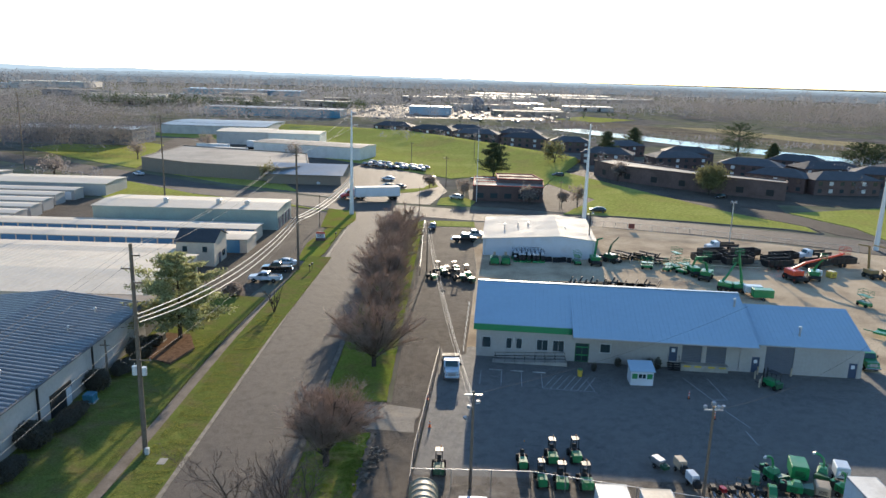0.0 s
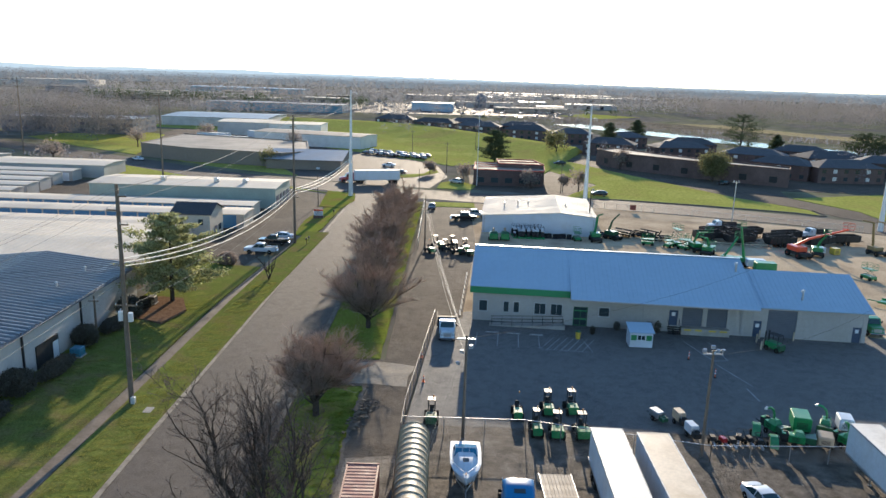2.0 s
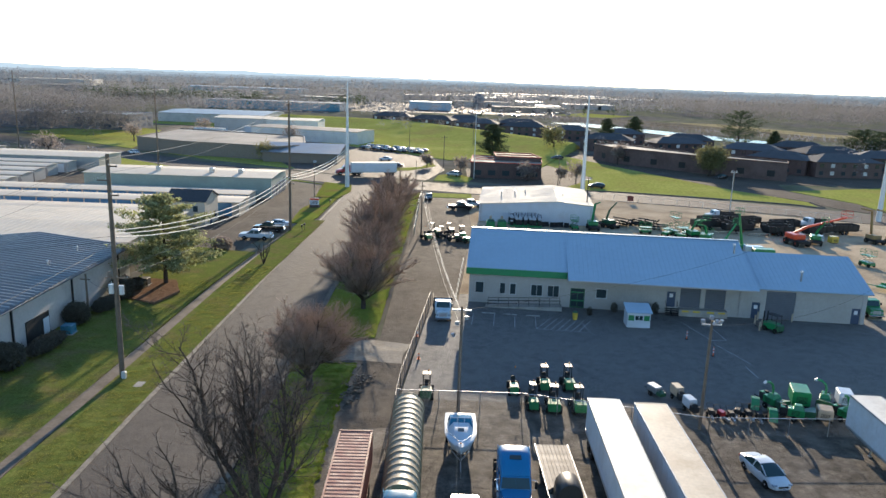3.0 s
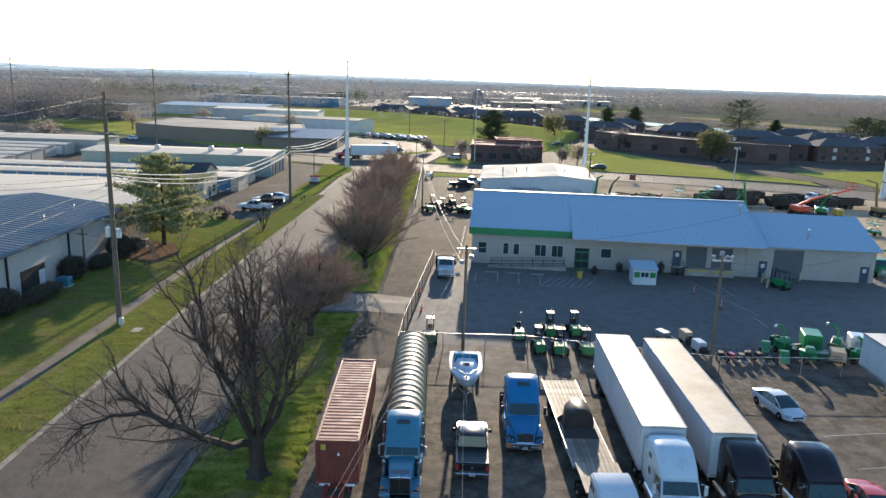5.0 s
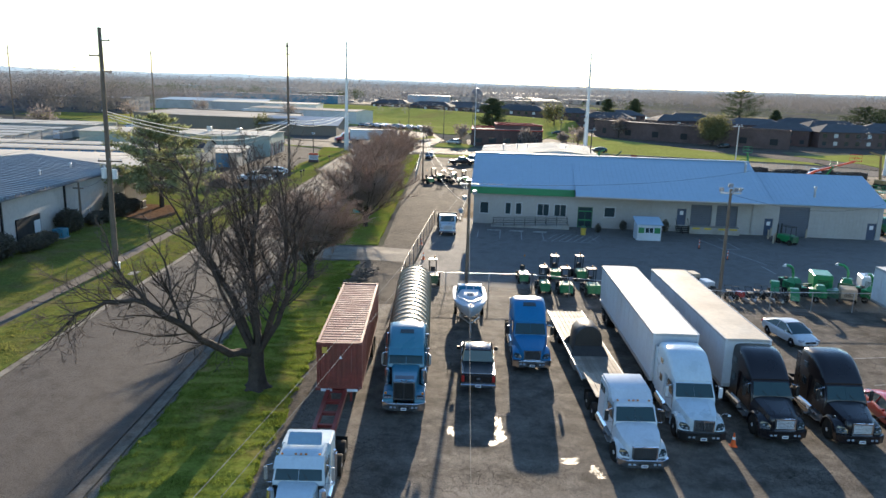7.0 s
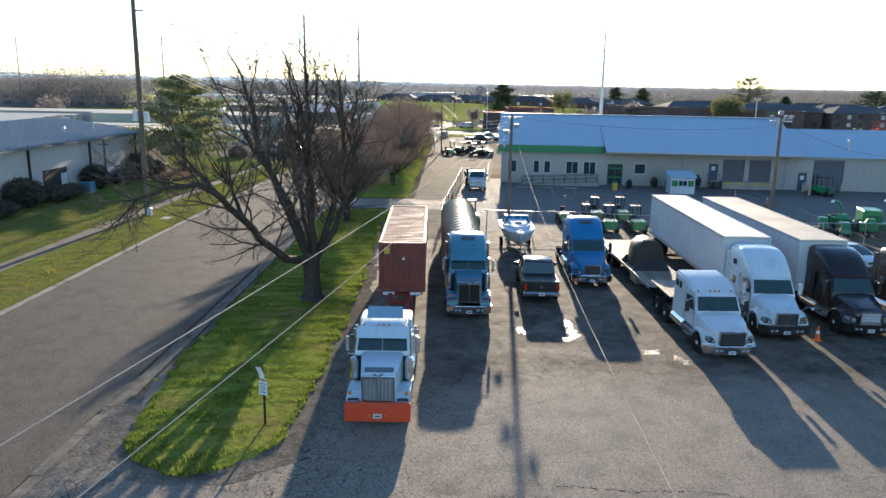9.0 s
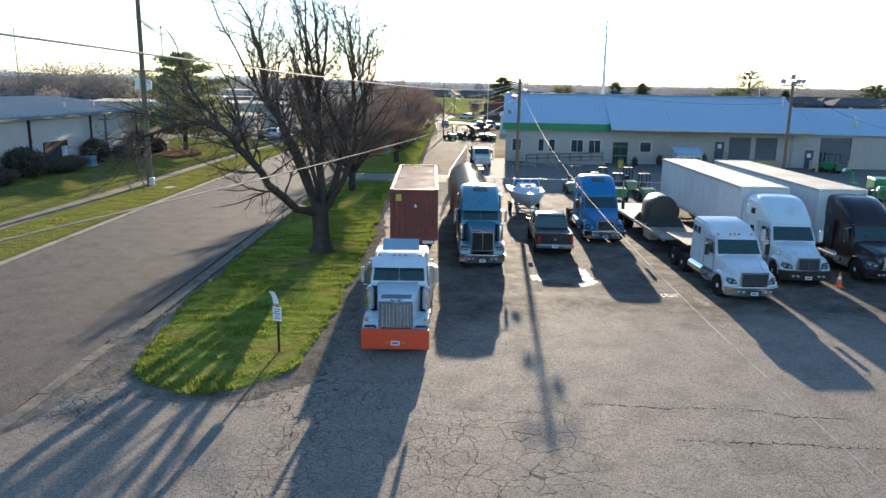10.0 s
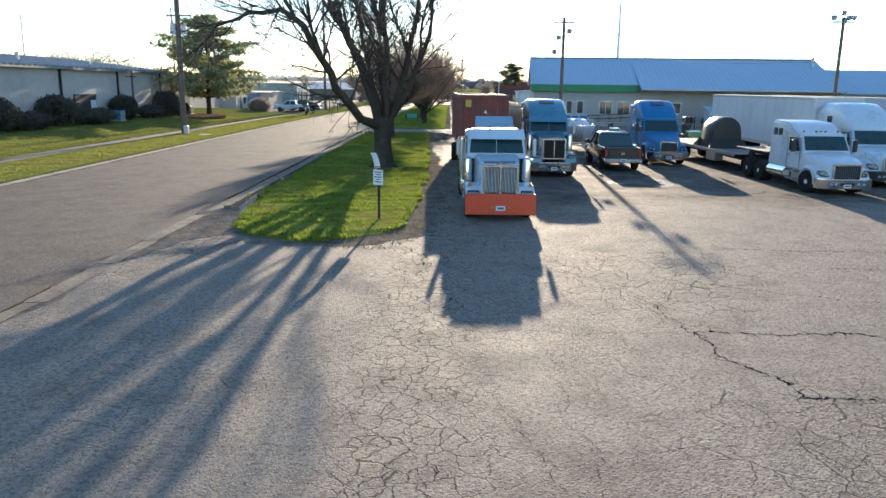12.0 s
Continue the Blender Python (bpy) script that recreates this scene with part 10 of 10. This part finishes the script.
# sign on the island
for x, y in ((-14.45, 27.6), (-14.3, 32.7)):
    mark = thing("marker_flag", pose(x, y, 0.08, 0, 0, 20), "small yellow marker flag stuck in the turf", "flag", "marker flags")
    part("stake", rod(bmesh.new(), (0, 0, -0.05), (0.02, 0, 0.34), 0.006, seg=5), M["steel"], mark)
    bm = bmesh.new()
    panel(bm, [(0.02, 0, 0.22), (0.17, 0.03, 0.2), (0.17, 0.0, 0.31), (0.02, 0, 0.34)], 0.006)
    part("flag", bm, M["yellow"], mark)
board = thing("low_sign", pose(-11.5, 98.0, 0.08, 0, 0, 4), "low turquoise sign board on two dark posts", "sign")
for x in (-0.85, 0.62):
    part("post", box(bmesh.new(), x, 0, 0.42, 0.09, 0.09, 0.96, 0.01), M["dark"], board)
part("panel", box(bmesh.new(), -0.1, -0.07, 0.62, 1.3, 0.04, 0.5, 0.01), M["turquoise"], board)
sign = thing("entrance_sign", pose(-9.2, 24.4, 0.08, 0, 0, -24), "white notice board on a dark post in the grass", "sign")
bm = bmesh.new()
box(bm, 0, 0, 0.9, 0.07, 0.05, 1.8)
box(bm, -0.02, 0, 1.8, 0.03, 0.04, 0.7)
part("post", bm, M["dark"], sign)
b = part("board", box(bmesh.new(), 0, -0.04, 1.38, 0.36, 0.02, 0.5, 0.004), M["signwhite"], sign)
for i, wd in enumerate((0.26, 0.2, 0.28, 0.16, 0.24)):
    part("text_bar", box(bmesh.new(), 0, -0.053, 1.55 - i * 0.08, wd, 0.004, 0.03), M["signtext"], b)
bm = bmesh.new()
sheet = [[(-0.13 - 0.1 * f * f + dx, -0.05 - 0.1 * f * f + dy, 1.68 + 0.5 * f) for dx, dy in ((0, 0), (0.2, 0.02), (0.2, 0.03), (0, 0.01))] for f in (0, 0.25, 0.5, 0.75, 1.0)]
b = part("board", loft(bm, sheet) or bm, M["signwhite"], sign, "curled white sheet bent back at the top")
part("text_bar", box(bmesh.new(), -0.03, -0.05, 1.72, 0.18, 0.006, 0.04, rz=5), M["orange"], b)

# storage sign, mailboxes, transformer box
ob = thing("storage_sign", pose(-29.4, 163, 0.08), "white and red roadside sign on a brick base", "sign")
part("base", box(bmesh.new(), 0, 0, 0.3, 2.2, 0.6, 0.6, 0.03), M["brick"], ob)
part("board", box(bmesh.new(), 0, 0, 1.1, 2.0, 0.3, 1.0, 0.03), M["signwhite"], ob)
part("header", box(bmesh.new(), 0, 0, 1.8, 2.0, 0.32, 0.42, 0.03), M["orange"], ob)
for i in range(3):
    part("text_bar", box(bmesh.new(), 0, -0.16, 1.4 - i * 0.25, 1.5, 0.02, 0.12), M["signtext"], ob)
for x, y in ((-26.9, 136.5), (-26.7, 138.0), (-26.4, 166)):
    ob = thing("mailbox", pose(x, y, 0.08), "dark roadside mailbox on a post", "mailbox", "mailboxes")
    part("post", box(bmesh.new(), 0, 0, 0.5, 0.1, 0.1, 1.0), M["poleswood"], ob)
    bm = bmesh.new()
    prism_x(bm, [(-0.3, 1.0), (0.3, 1.0), (0.3, 1.2), (0.2, 1.34), (-0.2, 1.34), (-0.3, 1.2)], -0.16, 0.16, 0.02)
    part("box", bm, M["dark"], ob)
for x, y, mt in ((-40.2, 96.0, "dark"), (-40.6, 76.4, "teal")):
    ob = thing("utility_box", pose(x, y, 0.66), "ground-mounted utility cabinet by the warehouse", "utility box")
    part("cabinet", box(bmesh.new(), 0, 0, 0.5, 1.2, 1.2, 1.0, 0.06), M[mt], ob)
    part("plinth", box(bmesh.new(), 0, 0, 0.02, 1.4, 1.4, 0.12, 0.02), M["concrete"], ob)
bm = bmesh.new()
slab(bm, [(-28.4, 64.2), (-27.6, 64.2), (-27.6, 65.4), (-28.4, 65.4)], 0.05, 0.135)
tagged(part("access_cover", bm, M["concrete"]), "pale concrete access cover in the verge", "access cover")
# debris on the drive
rng = random.Random(77)
bm = bmesh.new()
for i in range(90):
    a = rng.random()
    c = (-8.0 + rng.gauss(0, 0.45) + a * 0.9, 62.5 + a * 6 + rng.gauss(0, 0.4))
    box(bm, c[0], c[1], 0.12 + rng.random() * 0.12, rng.uniform(0.1, 0.45), rng.uniform(0.08, 0.3), rng.uniform(0.03, 0.14), 0.0, rng.uniform(0, 360), rng.uniform(-25, 25))
tagged(part("rubble_heap", bm, M["sidewalk"]), "heap of broken concrete and scrap beside the drive", "rubble", kind="stuff")

# parked cars
PALETTE = ["white", "pickup", "black", "steel", "teal", "redpaint", "cabwhite"]
proto = [saloon(spot(-15.0, 243, 60), "parked car in the corner car park", "black"), saloon(spot(-4.2, 182.5, 178), "dark saloon car waiting at the junction", "pickup"), saloon(spot(-20, 262, 80), "parked white car in the corner car park", "white"), saloon(spot(4, 224, 60, 0), "pale car beside the brick diner", "steel", suv=True), saloon(spot(45, 209, 80), "dark car on the pale car park", "black", suv=True)]
pk = pickup(spot(0.6, 166.0, -80), "dark pickup parked before the metal building", "black")
pw = pickup(spot(-30.8, 129.0, 90), "white crew-cab pickup in the storage lot", "white")
pickup(spot(-30.2, 136.2, 92), "dark crew-cab pickup in the storage lot", "pickup")
saloon(spot(-30.3, 141.0, 93), "white saloon car in the storage lot", "white")
copy_thing(pw, spot(3.0, 170.5, -80))
rng = random.Random(12)
for i in range(24):
    f = i / 24
    copy_thing(proto[(0, 2, 3, 1)[i % 4]], spot(-34 + 26 * f + rng.uniform(-0.6, 0.6), 300 - 14 * f + (i % 2) * 9, rng.uniform(15, 35)))
for x, y, t, k in ((-24, 236, 70, 2), (-19, 246, 110, 0), (-6, 262, 20, 4), (12, 268, 75, 1), (44, 285, 100, 4), (92, 244, 120, 1), (-44, 246, 40, 2), (-38, 252, 40, 3), (-108, 256, 60, 2), (-76, 166.8, 30, 2), (-80, 168, 40, 0), (-84, 169, 40, 1)):
    copy_thing(proto[k], spot(x, y, t))
for i in range(16):
    copy_thing(proto[rng.randrange(5)], spot(165 + (i % 8) * 4 + rng.uniform(-1, 1), 262 + (i // 8) * 14, rng.uniform(70, 110)))

# the red semi with its white trailer on the cross street
far_truck = tractor(spot(-33.5, 219.5, -72), "red semi truck pulling a white trailer on the cross street", "redpaint", "aero", "mid", "chrome", 8.0, "distant trucks")
box_trailer(spot(-28.5, 217.9, -72) @ pose(0, 0, 0, 0, 0, 0), "white box trailer on the cross street", 11, 13.5)
for x, y, t in ((-88, 318, 85), (-84, 345, 60), (-100, 332, 85)):
    bx = copy_thing(bpy.data.objects["box_trailer.002"], spot(x, y, t))
    bx["label"] = "white box trailer beside the far warehouses"

# ---------- apartments and distant buildings ----------
def apartment(x, y, w, d, turn, seed):
    """A two-storey brick apartment house with a hipped roof and a row of windows."""
    ob = thing("apartment_house", pose(x, y, 0, 0, 0, turn), "two-storey red-brick apartment house with dark hipped roof", "house", "brick apartments")
    part("wall", box(bmesh.new(), 0, 0, 2.6, w, d, 5.4), M["brick"], ob)
    bm = bmesh.new()
    e = 0.5
    hexa(bm, [(-w / 2 - e, -d / 2 - e, 5.3), (w / 2 + e, -d / 2 - e, 5.3), (w / 2 + e, d / 2 + e, 5.3), (-w / 2 - e, d / 2 + e, 5.3)], [(-w / 2 + d / 2, -0.1, 7.8), (w / 2 - d / 2, -0.1, 7.8), (w / 2 - d / 2, 0.1, 7.8), (-w / 2 + d / 2, 0.1, 7.8)])
    part("roof", bm, M["shingle"], ob)
    k = int(w / 4)
    for i in range(k):
        for z in (1.5, 4.1):
            part("window", box(bmesh.new(), -w / 2 + (i + 0.5) * w / k, -d / 2 - 0.02, z, 1.4, 0.08, 1.3), M["whitewall"] if (i + seed) % 3 == 0 else M["glass"], ob)
    return ob


for i, (x, y, w_, d_, t) in enumerate(((70, 330, 22, 11, -20), (98, 322, 24, 11, 12), (122, 300, 24, 12, -30), (150, 296, 26, 12, 10), (120, 268, 20, 11, -40), (138, 262, 24, 12, 5), (165, 280, 24, 12, -20), (185, 300, 24, 12, 10), (200, 275, 24, 12, -15), (215, 310, 22, 12, 20), (110, 345, 22, 11, -10), (40, 400, 24, 11, -15), (15, 420, 24, 11, -12), (-10, 440, 26, 11, -20), (62, 385, 20, 11, -10), (85, 370, 20, 11, 20), (40, 430, 24, 11, -15), (8, 452, 22, 11, 10), (-35, 462, 24, 11, -15), (150, 320, 22, 11, -35), (236, 285, 24, 12, 10))):
    apartment(x, y, w_, d_, t, i)
rng = random.Random(33)
for i in range(26):
    y = rng.uniform(700, 1250)
    x = rng.uniform(-0.6, 0.3) * y
    w_, d_, h_ = rng.uniform(25, 80), rng.uniform(14, 30), rng.uniform(4, 6.5)
    roofm = rng.choice(["tanroof", "greyroof", "flatroof", "flatroof", "greyroof"])
    wallm = rng.choice(["tanwall", "shutter", "brick", "siding"])
    ob = thing("distant_warehouse", pose(x, y, 0, 0, 0, rng.uniform(-12, 12)), "low distant warehouse with pale flat roof" if roofm == "tanroof" else "low distant warehouse with grey flat roof", "building", "distant warehouses")
    part("wall", box(bmesh.new(), 0, 0, h_ / 2, w_, d_, h_), M[wallm], ob)
    part("roof", box(bmesh.new(), 0, 0, h_ + 0.2, w_ + 0.6, d_ + 0.6, 0.4), M[roofm], ob)
    for k in range(int(w_ / 15)):
        part("door", box(bmesh.new(), -w_ / 2 + (k + 0.5) * 15, -d_ / 2 - 0.05, 2.0, 4, 0.2, 3.6), M["dark"], ob)
for x, y, r_ in ((28, 790, 6), ):
    ob = thing("water_tank", pose(x, y, 0), "pale blue domed storage tank", "tank")
    bm = bmesh.new()
    lo = [[(r_ * c * math.cos(a), r_ * c * math.sin(a), z) for a in [2 * math.pi * k / 20 for k in range(20)]] for c, z in ((0.9, 0), (1, 3), (1, 9), (0.8, 12), (0.4, 14), (0.05, 14.6))]
    loft(bm, lo)
    part("shell", bm, M["shutter"], ob, smooth=True)
for x, y, w_, d_, h_, wm, rm, t, lab in ((-144, 614, 112, 26, 6, "teal", "shutter", -4, "long blue distribution warehouse"), (-290, 1058, 165, 40, 7, "teal", "shoproof", -2, "very long white distribution warehouse"), (150, 1260, 220, 60, 6, "siding", "tanroof", 3, "large pale-roofed factory far off"),
                                     (60, 1150, 140, 40, 5, "siding", "tanroof", 0, "pale-roofed factory far off"), (-620, 1180, 120, 50, 8, "siding", "tanroof", 5, "long white warehouse far off"), (-19, 694, 38, 22, 7, "signblue", "shoproof", -3, "long pale blue hall far off")):
    ob = thing("distant_warehouse", pose(x, y, 0, 0, 0, t), lab, "building", "distant warehouses")
    part("wall", box(bmesh.new(), 0, 0, h_ / 2, w_, d_, h_), M[wm], ob)
    part("roof", box(bmesh.new(), 0, 0, h_ + 0.2, w_ + 0.6, d_ + 0.6, 0.4), M[rm], ob)
bm = bmesh.new()
rng = random.Random(51)
for i in range(220):
    y = rng.uniform(600, 900)
    x = rng.choice([rng.uniform(-160, -60), rng.uniform(-60, 30), rng.uniform(20, 120), rng.uniform(-260, -160)]) * y / 760
    box(bm, x, y, 0.8, 1.8, 4.4, 1.3, 0, rng.uniform(0, 180))
tagged(part("distant_cars", bm, M["shutter"]), "hundreds of tiny parked cars glinting far off", "cars", kind="stuff")
flat("pavement_far_lots", [(-250, 640), (-60, 625), (80, 650), (120, 820), (-60, 860), (-250, 780)], -0.03, M["road"], "pale car parks of the distant retail area", "pavement")
# tree lines and hills along the horizon, haze painted as paler colour and glow
def horizon(name, dist, base, rough, lift, color, haze_glow, label, seed):
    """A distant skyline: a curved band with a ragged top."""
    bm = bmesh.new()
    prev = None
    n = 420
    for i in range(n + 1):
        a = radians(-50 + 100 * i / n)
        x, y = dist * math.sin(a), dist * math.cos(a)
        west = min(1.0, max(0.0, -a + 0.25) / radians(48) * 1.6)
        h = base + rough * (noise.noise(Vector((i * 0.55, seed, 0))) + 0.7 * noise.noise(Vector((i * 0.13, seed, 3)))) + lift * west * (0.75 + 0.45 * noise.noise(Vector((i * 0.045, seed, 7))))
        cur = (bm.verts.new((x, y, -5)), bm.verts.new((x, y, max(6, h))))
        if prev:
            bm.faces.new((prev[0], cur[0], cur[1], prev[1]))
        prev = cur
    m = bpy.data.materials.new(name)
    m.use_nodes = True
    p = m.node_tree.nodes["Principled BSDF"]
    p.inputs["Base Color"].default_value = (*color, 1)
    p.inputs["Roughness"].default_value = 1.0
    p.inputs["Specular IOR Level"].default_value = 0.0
    # blue emission paints the haze in front of the band
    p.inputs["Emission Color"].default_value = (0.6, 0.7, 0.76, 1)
    p.inputs["Emission Strength"].default_value = haze_glow
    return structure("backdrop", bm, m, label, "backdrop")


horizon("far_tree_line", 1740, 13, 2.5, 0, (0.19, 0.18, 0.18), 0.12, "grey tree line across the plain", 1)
horizon("farther_tree_line", 1790, 16, 2.5, 1, (0.2, 0.2, 0.21), 0.18, "tree line across the plain in painted blue-grey haze", 2)
horizon("hazy_tree_line", 1850, 19, 2.0, 3, (0.2, 0.21, 0.22), 0.26, "tree line on the horizon in painted blue-grey haze", 3)
horizon("far_ridge", 1950, 20, 1.5, 11, (0.25, 0.28, 0.3), 0.4, "low hills along the horizon in painted pale blue haze", 4)
